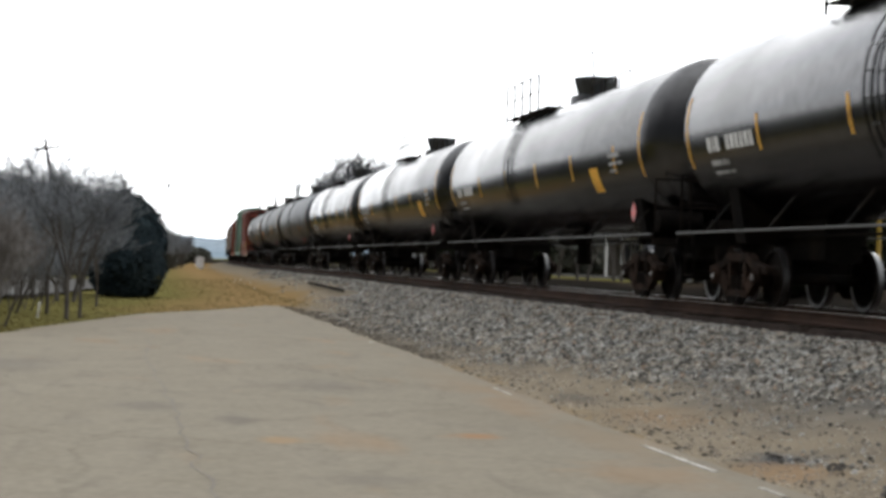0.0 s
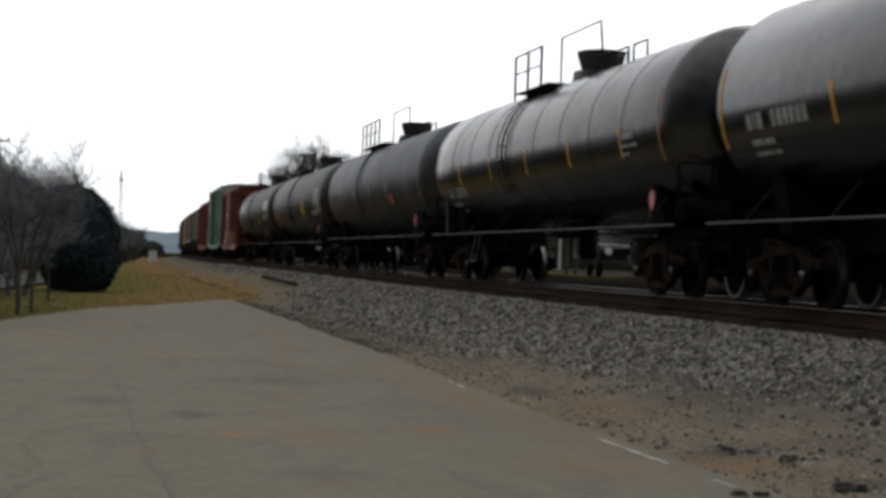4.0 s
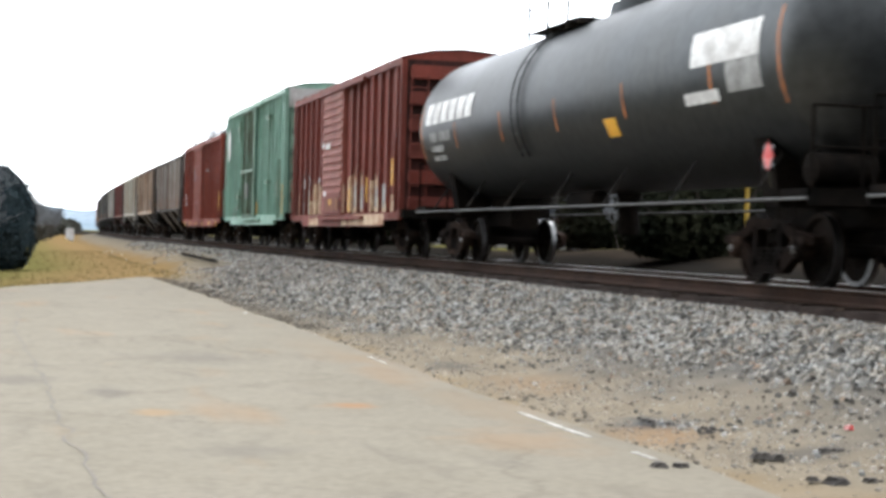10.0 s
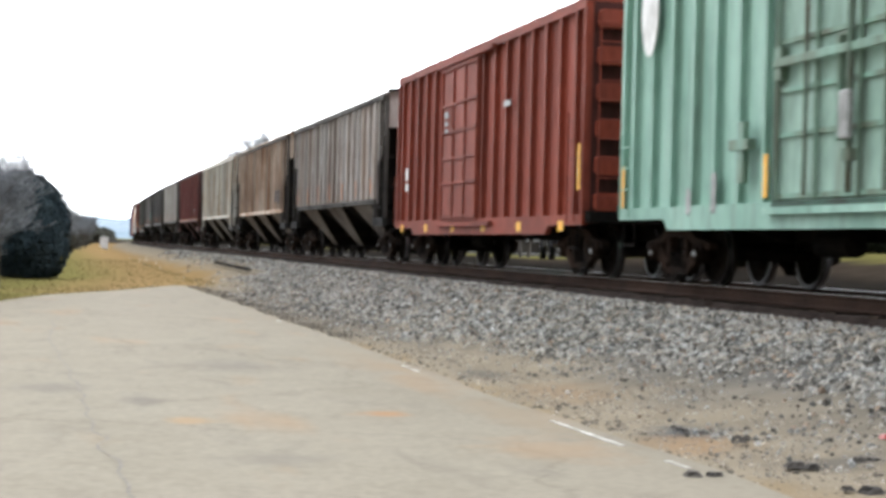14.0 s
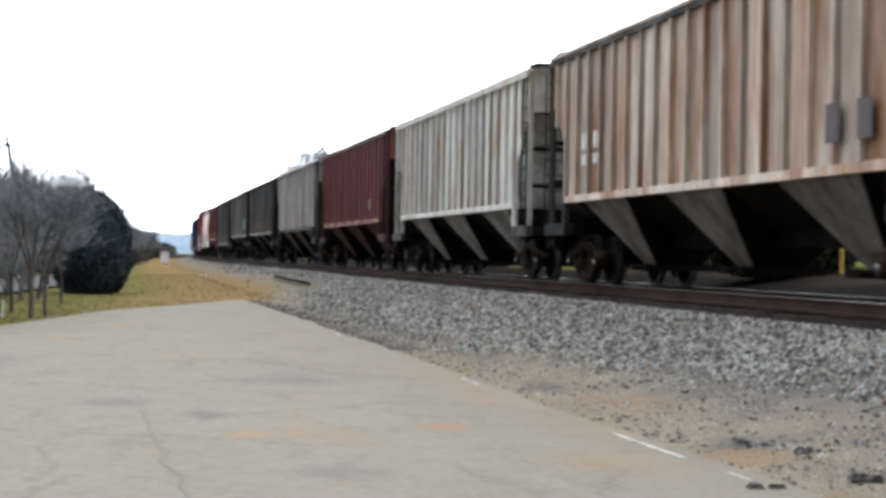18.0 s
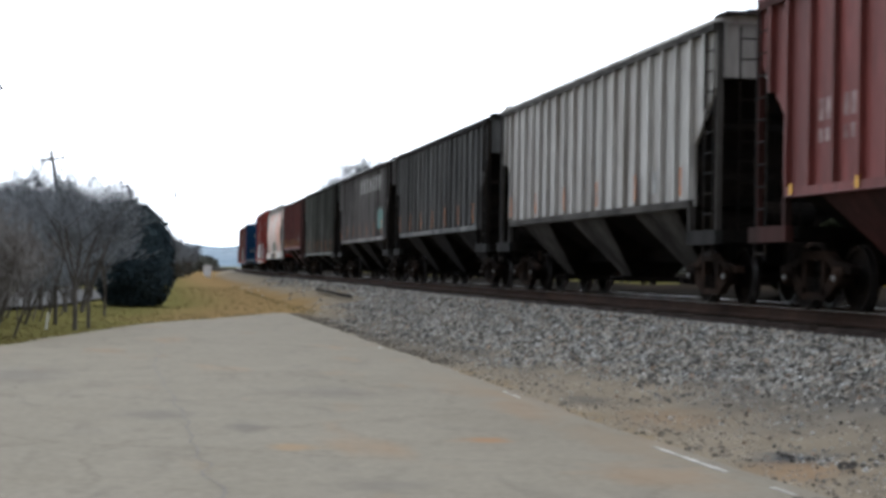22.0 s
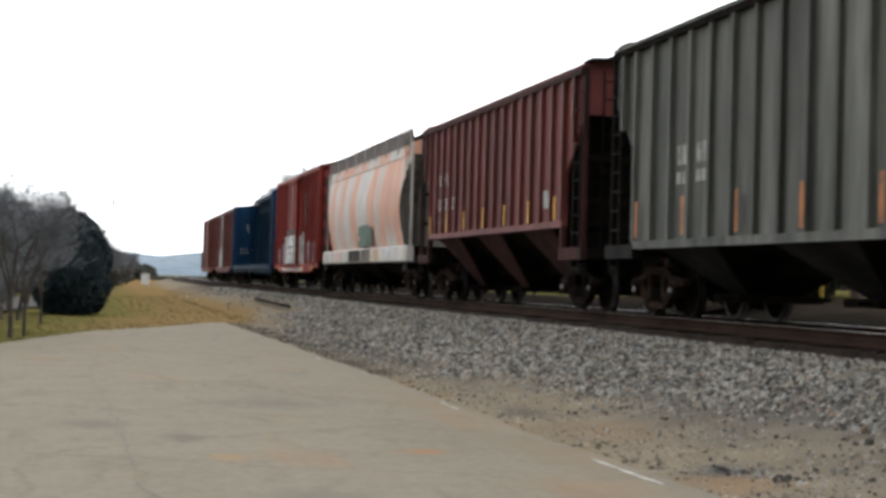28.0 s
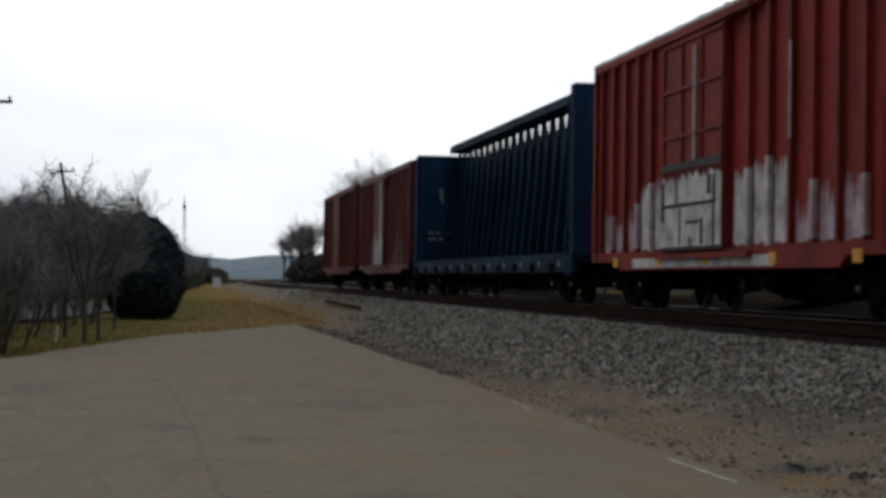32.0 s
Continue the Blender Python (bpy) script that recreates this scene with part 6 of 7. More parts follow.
for k, (a, b, z0, z1) in enumerate(((-0.5, 2.36, 1.8, 1.87), (1.46, 1.56, 1.87, 2.38), (2.18, 2.36, 1.55, 2.3), (-0.5, -0.38, 1.1, 2.36), (1.26, 1.36, 1.14, 1.78), (0.1, 0.24, 1.14, 1.6),
                                     (-0.78, 2.38, 1.065, 1.13), (-0.78, 2.38, 2.44, 2.58), (0.7, 0.8, 1.13, 1.3), (0.3, 1.0, 1.5, 1.56), (-0.3, -0.1, 1.95, 2.3))):
    splash(c, a, b, z0, z1, BLACK_SPRAY, 200 + k, -1.581, "graffiti_outline", "black spray outline" if k == 0 else "", n=4, flame=0.12)
plate(c, -2.9, 4.4, 0.78, 0.95, GRAFFITI, x=-1.502)
plate(c, 0.55, 0.68, 2.5, 4.5, PALE, x=-1.578)
plate(c, -3.5, -3.42, 2.6, 4.0, PALE)
for y in (-6.0, -3.0, 0.0, 2.6, 5.4):
    plate(c, y, y + 0.3, 0.8, 0.98, YELLOW, "tape_stripe", -1.512)
place(20, c)
place(21, centerbeam(length(21), "deep blue centre-wall flatcar with end bulkheads"))
c = boxcar(length(22), 4.75, DEEP_RED, DEEP_RED, "dull brown-red boxcar with pale graffiti", "twin", 0.4, 15)
hb = c["half"]
for k in range(7):
    splash(c, -5.4 + 0.95 * k - (0 if k < 3 else -3.2), -4.7 + 0.95 * k - (0 if k < 3 else -3.2), 1.09, 2.3 + 0.4 * math.sin(2.2 * k), PALE, 141 + k, -1.404, "graffiti", "pale graffiti between the posts", 4, 0.6)
splash(c, -0.9, 1.7, 1.06, 2.6, PALE, 149, -1.576, "graffiti", "pale graffiti on the door", 7, 0.6)
plate(c, -0.4, -0.1, 1.6, 4.4, WHITE, x=-1.578)
place(22, c)
place(23, boxcar(length(23), 4.8, BROWN_RED, BROWN_RED, "plain dull red boxcar at the end of the train", "slide", 0.4, 15))

# ---- plants ----
BARK = material("grey-brown bark", (0.06, 0.053, 0.047), 0.9, 0, (0.1, 0.09, 0.08), 0.45, 2.5, 18, 0.3, 0.3, 0.4, spec=0.1)
# Haze is put into the blue-grey of TWIG and NEEDLE and the lighter DRYLEAF.
TWIG = material("bare twigs", (0.13, 0.137, 0.146), 0.9, 0, (0.178, 0.186, 0.197), 0.45, 1.2, 12, 0.3, 0.0, spec=0.1)
TWIG_RED = material("reddish bare twigs", (0.118, 0.106, 0.097), 0.9, 0, (0.15, 0.138, 0.128), 0.45, 1.2, 12, 0.3, 0.0, spec=0.1)
NEEDLE = material("dark evergreen leaves", (0.016, 0.025, 0.03), 0.85, 0, (0.028, 0.039, 0.042), 0.45, 1.2, 8, 0.35, 0.0, spec=0.04)
HEDGE = material("dark hedge leaves", (0.009, 0.011, 0.007), 0.9, 0, (0.018, 0.019, 0.011), 0.45, 1.2, 8, 0.35, 0.0, spec=0.02)
DRYLEAF = material("dull hedge leaves", (0.045, 0.05, 0.042), 0.8, 0, (0.07, 0.065, 0.052), 0.5, 1.2, 8, 0.35, 0.0, spec=0.1)


def branch(S, T, p, d, ln, r, level, rng, spread=0.55, up=0.12, least=0.01):
    """A tapering limb that forks; thick wood goes to S, fine wood to T."""
    steps = 3 if level > 1 else 2
    for k in range(steps):
        nd = (d + Vector((rng.uniform(-1, 1), rng.uniform(-1, 1), rng.uniform(-0.6, 1))) * 0.16 + Vector((0, 0, up * 0.5))).normalized()
        q = p + nd * (ln / steps)
        r2 = r * (0.86 if level else 0.7)
        (S if level > 2 else T).rod(p, q, max(r, least), max(r2, least * 0.7), 5 if level > 2 else 3)
        p, d, r = q, nd, r2
        if level > 0 and (k > 0 or level < 3):
            for _ in range(2 if level > 1 else 3):
                side = Vector((rng.uniform(-1, 1), rng.uniform(-1, 1), rng.uniform(-0.25, 0.8))).normalized()
                branch(S, T, p, (d * (1 - spread) + side * spread).normalized(), ln * rng.uniform(0.5, 0.78), r * 0.6, level - 1, rng, spread, up, least)


def bare_tree(height, seed, label, trunk=0.16, stems=1, twig=TWIG, levels=4, spread=0.55, name="bare_tree", category="tree"):
    rng = random.Random(seed)
    ob = thing(name, label, category)
    T = Shape()
    for s in range(stems):
        S = Shape()
        a = 2 * math.pi * s / max(stems, 1) + rng.uniform(0, 1)
        lean = 0.0 if stems == 1 else 0.14 if stems == 2 else 0.35
        base = Vector((0.12 * stems * math.cos(a), 0.12 * stems * math.sin(a), -0.15)) if stems > 1 else Vector((0, 0, -0.15))
        d = Vector((lean * math.cos(a), lean * math.sin(a), 1)).normalized()
        top = base + d * height * (0.3 if stems == 1 else 0.16)
        S.rod(base, top, trunk, trunk * 0.78, 8)
        for _ in range(4 if stems == 1 else 3):
            side = Vector((rng.uniform(-1, 1), rng.uniform(-1, 1), rng.uniform(0.4, 1.4))).normalized()
            branch(S, T, top, (d * 0.5 + side * 0.5).normalized(), height * rng.uniform(0.3, 0.42), trunk * 0.55, levels, rng, spread, 0.12, height * 0.0015)
        part("trunk" if stems == 1 else "stem", S, BARK, ob)
    part("crown", T, twig, ob, "leafless crown of fine twigs")
    return ob


def leafy(w, d, hgt, seed, label, mat, count=5000, name="evergreen_bush", size=0.16):
    """A dense rounded evergreen: short trunk, clumps of small leaf blades with an uneven outline."""
    rng = random.Random(seed)
    ob = thing(name, label, "bush")
    part("trunk", Shape().rod((0, 0, -0.2), (0, 0, hgt * 0.6), 0.14, 0.06, 7), BARK, ob)
    S = Shape()
    for _ in range(count):
        a, q = rng.uniform(0, 2 * math.pi), rng.random() ** 0.55
        z = rng.uniform(0.02, 1)
        prof = (math.sqrt(max(1 - ((z - 0.36) / 0.64) ** 2, 0)) if z > 0.36 else 0.62 + 0.38 * math.sin(math.pi * z / 0.72)) * (1 + 0.16 * noise.noise((math.cos(a) * 2.2, math.sin(a) * 2.2, z * 4 + seed)))
        p = Vector((w / 2 * prof * q * math.cos(a), d / 2 * prof * q * math.sin(a), hgt * z * (1 + 0.05 * math.sin(3 * a))))
        n = Vector((math.cos(a) * q, math.sin(a) * q, rng.uniform(-0.3, 0.9))) + Vector((rng.uniform(-1, 1), rng.uniform(-1, 1), rng.uniform(-1, 1))) * 0.6
        u = n.orthogonal().normalized()
        v = n.cross(u).normalized()
        s = size * rng.uniform(0.6, 1.5)
        p *= 1 + 0.035 * noise.noise(p * 2.4) + 0.03 * noise.noise(p * 6.0)
        S.add([tuple(p - u * s - v * s * 0.4), tuple(p + u * s - v * s * 0.4), tuple(p + u * s * 0.4 + v * s), tuple(p - u * s * 0.5 + v * s * 0.8)], [(0, 1, 2, 3)])
    part("crown", S, mat, ob, "dense dark evergreen crown")
    return ob


def at_angle(az, dist):
    return dist * math.sin(radians(az)), dist * math.cos(radians(az))


def put(ob, az, dist, turn=0, scale=1.0, dz=0.0):
    x, y = at_angle(az, dist)
    ob.matrix_world = pose(x, y, land(x, y) + dz, 0, 0, turn) @ Matrix.Scale(scale, 4)
    return ob


# the large dark evergreen and the thicket beside it
put(leafy(3.0, 2.9, 3.5, 3, "large dark rounded evergreen bush on the grass verge", NEEDLE, 40000, size=0.052), -0.5, 58)
shrub_a = put(bare_tree(2.7, 11, "reddish-brown leafless shrub thicket at the lot's edge", 0.03, 6, TWIG_RED, 3, 0.6, "bare_shrub", "shrub"), -5.7, 34)
shrub_b = put(bare_tree(2.8, 12, "grey-brown leafless multi-stemmed shrub", 0.03, 5, TWIG, 3, 0.6, "bare_shrub", "shrub"), -4.9, 42)
tree_a = put(bare_tree(3.6, 13, "small leafless tree on the grass verge", 0.06, 1, TWIG, 4, 0.62), -2.45, 38.5)
tree_b = put(bare_tree(4.0, 14, "small leafless tree with forked trunk", 0.07, 2, TWIG, 4, 0.6), -2.5, 52)
tree_c = put(bare_tree(6.0, 15, "tall leafless tree behind the verge", 0.15, 1, TWIG, 4, 0.55), -4.4, 110)
tree_d = put(bare_tree(9.4, 16, "tall leafless tree standing behind the railway", 0.26, 1, TWIG, 4, 0.5), 7.1, 150)


def again(ob, az, dist, turn, scale, dz=0.0):
    x, y = at_angle(az, dist)
    c = copy_thing(ob, pose(x, y, land(x, y) + dz, 0, 0, turn))
    c.scale = (scale, scale, scale * random.uniform(0.92, 1.08))
    return c


for az, dist, turn, sc in ((-6.4, 33, 40, 1.0), (-6.2, 42, 200, 1.1), (-6.9, 38, 20, 1.1), (-7.6, 36, 77, 1.1), (-6.6, 55, 110, 1.3), (-6.6, 35, 10, 0.75), (-7.2, 34, 150, 0.85), (-5.9, 36, 260, 0.65), (-7.9, 35, 310, 0.95), (-6.2, 34, 95, 0.6), (-7.5, 50, 60, 1.3)):
    again(shrub_a, az, dist, turn, sc)
for az, dist, turn, sc in ((-3.9, 84, 120, 1.3), (-4.6, 80, 280, 1.35), (-2.2, 90, 330, 1.2), (-1.6, 84, 20, 1.0), (-5.0, 66, 80, 1.4), (-3.0, 92, 40, 1.3), (-4.3, 44, 25, 0.8), (-5.4, 46, 140, 1.0), (-3.5, 49, 260, 0.85), (-6.1, 48, 330, 1.05), (-4.6, 53, 75, 1.0), (-7.0, 46, 190, 1.0), (-2.7, 54, 15, 0.8), (22.2, 42, 150, 0.8), (21.6, 46, 40, 0.7)):
    again(shrub_b, az, dist, turn, sc)
for az, dist, turn, sc in ((-3.1, 42, 90, 0.9), (-1.45, 48, 250, 0.72), (-3.6, 54, 310, 1.1), (0.25, 72, 140, 0.7), (-1.9, 66, 200, 1.1), (-2.0, 39.5, 130, 0.8)):
    again(tree_a, az, dist, turn, sc)
for az, dist, turn, sc in ((-2.6, 60, 80, 1.0), (-1.4, 74, 160, 1.05), (-3.3, 76, 240, 1.25), (-5.0, 78, 320, 1.4), (-2.2, 82, 20, 1.2), (-4.2, 72, 110, 1.25), (0.5, 105, 200, 0.9), (0.9, 120, 290, 0.85), (1.15, 140, 20, 0.8), (1.35, 165, 60, 0.8), (0.2, 98, 88, 0.95), (-2.9, 70, 300, 1.2)):
    again(tree_b, az, dist, turn, sc)
for az, dist, turn, sc in ((-5.3, 115, 100, 1.0), (-6.4, 108, 190, 1.1), (-3.6, 118, 260, 0.95), (-2.9, 124, 30, 1.0), (-2.1, 130, 140, 0.9), (-1.4, 134, 220, 0.8), (-5.9, 125, 310, 1.2), (-7.4, 112, 60, 1.2), (-0.6, 140, 75, 0.68), (0.3, 170, 180, 0.6), (1.0, 215, 260, 0.6), (1.5, 245, 350, 0.55), (-4.0, 106, 5, 0.9), (-4.9, 104, 200, 0.95)):
    again(tree_c, az, dist, turn, sc)
for az, dist, turn, sc in ((7.9, 156, 120, 0.95), (6.6, 168, 210, 1.0), (8.5, 165, 300, 0.85), (4.5, 215, 40, 0.62), (4.75, 222, 130, 0.72), (5.0, 205, 220, 0.62), (5.35, 200, 310, 0.66), (5.8, 196, 80, 0.74), (4.3, 235, 170, 0.6), (5.2, 225, 260, 0.62), (9.6, 150, 10, 0.9), (10.8, 160, 50, 0.85)):
    again(tree_d, az, dist, turn, sc)
# scrub on the far side of the track and beside the far crossing
bush_b = put(leafy(5.0, 4.0, 2.6, 21, "dull dark hedge beside the railway", DRYLEAF, 2600, "hedge", 0.2), 5.1, 190)
for az, dist, turn, sc in ((5.2, 185, 50, 1.2), (5.0, 205, 100, 0.9), (5.8, 178, 200, 1.2), (2.0, 330, 20, 1.0), (1.6, 300, 120, 1.1), (1.2, 250, 210, 1.1), (0.9, 200, 30, 1.1), (0.5, 150, 60, 1.0), (-0.6, 112, 90, 1.1), (-3.9, 96, 0, 1.2), (-5.5, 98, 50, 1.2), (-2.1, 102, 20, 1.1)):
    again(bush_b, az, dist, turn, sc)
hedge_near = put(leafy(3.4, 2.6, 2.4, 22, "dense dark evergreen shrub in the yard behind the track", HEDGE, 9000, "evergreen_shrub", 0.075), 23.4, 37)
for az, dist, turn, sc in ((24.5, 38, 70, 1.0), (28.6, 44, 40, 0.4), (30.2, 44, 100, 0.42), (20.4, 48, 10, 0.9), (13.2, 75, 20, 1.0), (12.1, 84, 90, 1.2), (11.0, 95, 50, 1.2)):
    again(hedge_near, az, dist, turn, sc)
for az, dist, turn, sc in ((15.3, 62, 10, 1.0), (16.5, 66, 90, 1.1), (19.8, 58, 200, 1.0), (14.3, 80, 300, 1.2), (25.8, 60, 45, 1.1), (29.6, 64, 130, 1.2)):
    again(tree_b, az, dist, turn, sc)

# a dark belt of trees and scrub closes the field behind the track
for k in range(22):
    az = 9.5 + 1.15 * k + 0.3 * math.sin(5.1 * k)
    again(bush_b, az, 122 + 16 * math.sin(2.3 * k), 67 * k, 1.25 + 0.25 * math.sin(1.7 * k))
    if k % 2 == 0:
        again(tree_d, az + 0.5, 135 + 8 * math.sin(3.1 * k), 41 * k, 0.42 + 0.08 * math.sin(k))

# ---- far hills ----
# The pale blue is distance haze put into the hills' base colour.
HILL = material("haze-blue wooded hill", (0.125, 0.165, 0.2), 1.0, 0, (0.16, 0.195, 0.225), 0.5, 0.01, 0.08, 0.15, 0.0, spec=0.1)
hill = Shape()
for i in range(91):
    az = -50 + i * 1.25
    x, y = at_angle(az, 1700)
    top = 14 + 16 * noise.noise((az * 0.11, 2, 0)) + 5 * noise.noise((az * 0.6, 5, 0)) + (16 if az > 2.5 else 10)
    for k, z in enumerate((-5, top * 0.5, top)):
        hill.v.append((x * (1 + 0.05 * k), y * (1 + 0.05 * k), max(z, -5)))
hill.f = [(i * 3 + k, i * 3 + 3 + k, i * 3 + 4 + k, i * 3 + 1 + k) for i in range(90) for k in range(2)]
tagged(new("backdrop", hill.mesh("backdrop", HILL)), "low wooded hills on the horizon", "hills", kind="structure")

# ---- poles, mast, cabinet ----
POLE = material("weathered pole timber", (0.085, 0.065, 0.052), 0.9, 0, (0.12, 0.1, 0.085), 0.45, 1.0, 16, 0.25, 0.2, 0.2)
INSUL = material("glass insulator", (0.12, 0.16, 0.15), 0.3, 0, None, 0.4, 3, 16, 0.1, 0)


def utility_pole(az, dist, hgt, lean, label, arm=2.4):
    x, y = at_angle(az, dist)
    ob = thing("utility_pole", label, "utility pole", pose(x, y, land(x, y) - 0.4, 0, lean, 8))
    part("shaft", Shape().rod((0, 0, 0), (0, 0, hgt), 0.17, 0.11, 10), POLE, ob)
    part("crossarm", Shape().box(-arm / 2, arm / 2, -0.18, -0.07, hgt - 0.75, hgt - 0.62), POLE, ob)
    part("brace", Shape().rod((-0.7, -0.13, hgt - 0.72), (0, -0.13, hgt - 1.4), 0.02).rod((0.7, -0.13, hgt - 0.72), (0, -0.13, hgt - 1.4), 0.02), DARK, ob)
    for k in (-0.95, -0.35, 0.35, 0.95):
        part("insulator", Shape().lathe([(hgt - 0.62, 0.03), (hgt - 0.56, 0.06), (hgt - 0.5, 0.06), (hgt - 0.44, 0.03)], "z", 8, (k * arm / 2.1, -0.12, 0)), INSUL, ob)
    return ob


utility_pole(-2.5, 118, 9.8, -10.0, "leaning timber utility pole with crossarm above the thicket", 1.7)
utility_pole(-5.75, 72, 9.9, -1.0, "upright timber utility pole with crossarm", 2.3)
mx, my = at_angle(0.86, 380)
mast = thing("radio_mast", "thin grey lattice mast far behind the trees", "mast", pose(mx, my, 0.3))
for k in range(3):
    a = 2.1 * k
    part("leg", Shape().rod((0.45 * math.cos(a), 0.45 * math.sin(a), 0), (0.2 * math.cos(a), 0.2 * math.sin(a), 18.6), 0.06), RAILING, mast)
for k in range(12):
    part("lattice", Shape().rod((0.4, 0, 1.5 * k), (-0.2, 0.35, 1.5 * k + 1.4), 0.035).rod((-0.2, 0.35, 1.5 * k), (-0.2, -0.35, 1.5 * k + 1.4), 0.035), RAILING, mast)
part("antenna", Shape().box(-0.35, 0.35, -0.35, 0.35, 16.6, 17.4).rod((0, 0, 17), (0, 0, 20.0), 0.06), RAILING, mast)

CABINET = material("white painted steel", (0.72, 0.73, 0.74), 0.5, 0, (0.55, 0.55, 0.55), 0.3, 1.2, 10, 0.1, 0.02)
cx, cy = at_angle(2.0, 195)
cab = thing("signal_cabinet", "white steel signal cabinet beside the track", "cabinet", pose(cx, cy, land(cx, cy)))
part("body", Shape().box(-0.45, 0.45, -0.4, 0.4, 0.15, 1.35, 0.03), CABINET, cab)
part("roof", Shape().prism([(-0.52, 1.35), (0.52, 1.35), (0.5, 1.4), (0, 1.5), (-0.5, 1.4)], -0.47, 0.47), CABINET, cab)
part("door", Shape().box(-0.38, 0.38, -0.425, -0.4, 0.22, 1.28), CABINET, cab)
part("plinth", Shape().box(-0.4, 0.4, -0.35, 0.35, -0.2, 0.15), CABINET, cab)

# ---- street behind the thicket, far crossing ----
ROADM = material("light grey road", (0.1, 0.098, 0.093), 0.9, 0, (0.08, 0.078, 0.075), 0.45, 0.2, 25, 0.15, 0.15, spec=0.0)
rd = Shape()
pts = [at_angle(a, d) for a, d in ((-16, 44), (-9, 50), (-5.2, 57), (-3.2, 68), (-2.4, 84))]
for x, y in pts:
    for s in (-2.4, 2.4):
        rd.v.append((x + s * 0.9, y - s * 0.25, land(x, y) + 0.12))
rd.f = [(2 * i, 2 * i + 1, 2 * i + 3, 2 * i + 2) for i in range(len(pts) - 1)]
tagged(new("road", rd.mesh("road", ROADM)), "pale grey street behind the thicket", "road", kind="structure")
tagged(new("road", Shape().box(-60, 120, 327, 334, 0.3, 1.04).mesh("road", ROADM)), "far road crossing the railway", "road", kind="structure")
tagged(new("road", Shape().box(23.0, 25.0, 58, 320, 0.9, 1.22).mesh("road", ROADM)), "pale street parallel to the railway on its far side", "road", kind="structure")

# ---- house, posts and vehicles behind the track ----
SIDING = material("dark brown house siding", (0.075, 0.066, 0.055), 0.8, 0, (0.055, 0.048, 0.042), 0.45, 1.0, 14, 0.15, 0.1)
SHINGLE = material("dark roof shingles", (0.06, 0.058, 0.057), 0.9, 0, (0.09, 0.085, 0.08), 0.45, 2.0, 14, 0.25, 0.2)
GLASS = material("dark window glass", (0.02, 0.022, 0.025), 0.15, 0, (0.03, 0.03, 0.035), 0.4, 1.0, 6, 0.05, 0, spec=0.3)
TRIM = material("white window trim", (0.72, 0.72, 0.7), 0.6, 0, (0.6, 0.6, 0.58), 0.4, 1.0, 10, 0.1, 0.02)


def house(x, y, turn, w, d, hgt, label, windows):
    ob = thing("house", label, "house", pose(x, y, land(x, y), 0, 0, turn))
    part("wall", Shape().box(-w / 2, w / 2, -d / 2, d / 2, -0.3, hgt), SIDING, ob)
    part("roof", Shape().prism([(-w / 2 - 0.4, hgt - 0.05), (w / 2 + 0.4, hgt - 0.05), (w / 2 + 0.4, hgt + 0.06), (0, hgt + 2.3), (-w / 2 - 0.4, hgt + 0.06)], -d / 2 - 0.35, d / 2 + 0.35), SHINGLE, ob)
    for k in windows:
        wn_ = part("window", Shape().box(k - 0.6, k + 0.6, -d / 2 - 0.06, -d / 2 - 0.001, 0.75, 2.25), TRIM, ob, "white-trimmed window")
        part("pane", Shape().box(k - 0.45, k - 0.03, -d / 2 - 0.08, -d / 2 - 0.061, 0.9, 2.1), GLASS, wn_)
        part("pane", Shape().box(k + 0.03, k + 0.45, -d / 2 - 0.08, -d / 2 - 0.061, 0.9, 2.1), GLASS, wn_)
    part("porch", Shape().box(-w / 2, w / 2, -d / 2 - 1.5, -d / 2, -0.3, 0.1), ROADM, ob)
    for k in (-w / 2 + 0.2, 0, w / 2 - 0.2):
        part("porch_post", Shape().box(k - 0.07, k + 0.07, -d / 2 - 1.45, -d / 2 - 1.31, 0.1, 2.4), TRIM, ob)
    part("porch_roof", Shape().box(-w / 2 - 0.2, w / 2 + 0.2, -d / 2 - 1.7, -d / 2 + 0.05, 2.4, 2.52), SHINGLE, ob)
    return ob


house(*at_angle(28.9, 62), -28, 9, 7, 2.7, "single-storey house with white-trimmed windows behind the track", (-3.0, -0.6, 1.6, 3.4))
house(*at_angle(19.4, 98), -20, 11, 8, 2.8, "low house with pale porch far behind the track", (-4, -1.5, 1.2, 3.8))
house(*at_angle(12.2, 175), -12, 12, 8, 3.0, "low house across the field", (-4, -1.5, 1.2, 3.8))
BOLLARD = material("yellow painted steel", (0.42, 0.28, 0.04), 0.55, 0, (0.28, 0.19, 0.04), 0.4, 2.0, 14, 0.15, 0.05)
for az, dist, hh in ((25.5, 36, 1.5), (27.1, 35, 1.5), (24.6, 37, 0.8), (29.5, 34, 1.1)):
    x, y = at_angle(az, dist)
    ob = thing("bollard", "yellow painted steel guard post behind the track", "post", pose(x, y, land(x, y)), group="yellow guard posts")
    part("post", Shape().rod((0, 0, -0.3), (0, 0, hh), 0.05, n=10), BOLLARD, ob, smooth=40)
    part("cap", Shape().lathe([(hh, 0.055), (hh + 0.05, 0.04), (hh + 0.07, 0.01)], "z", 10), BOLLARD, ob, smooth=40)
x, y = at_angle(26.7, 36)
ob = thing("utility_pole", "thick brown timber pole beside the yellow posts", "utility pole", pose(x, y, land(x, y)))
part("shaft", Shape().rod((0, 0, -0.5), (0, 0, 3.4), 0.16, 0.14, 12), POLE, ob)
part("stub_cap", Shape().rod((0, 0, 3.4), (0, 0, 3.45), 0.15, n=12), DARK, ob)

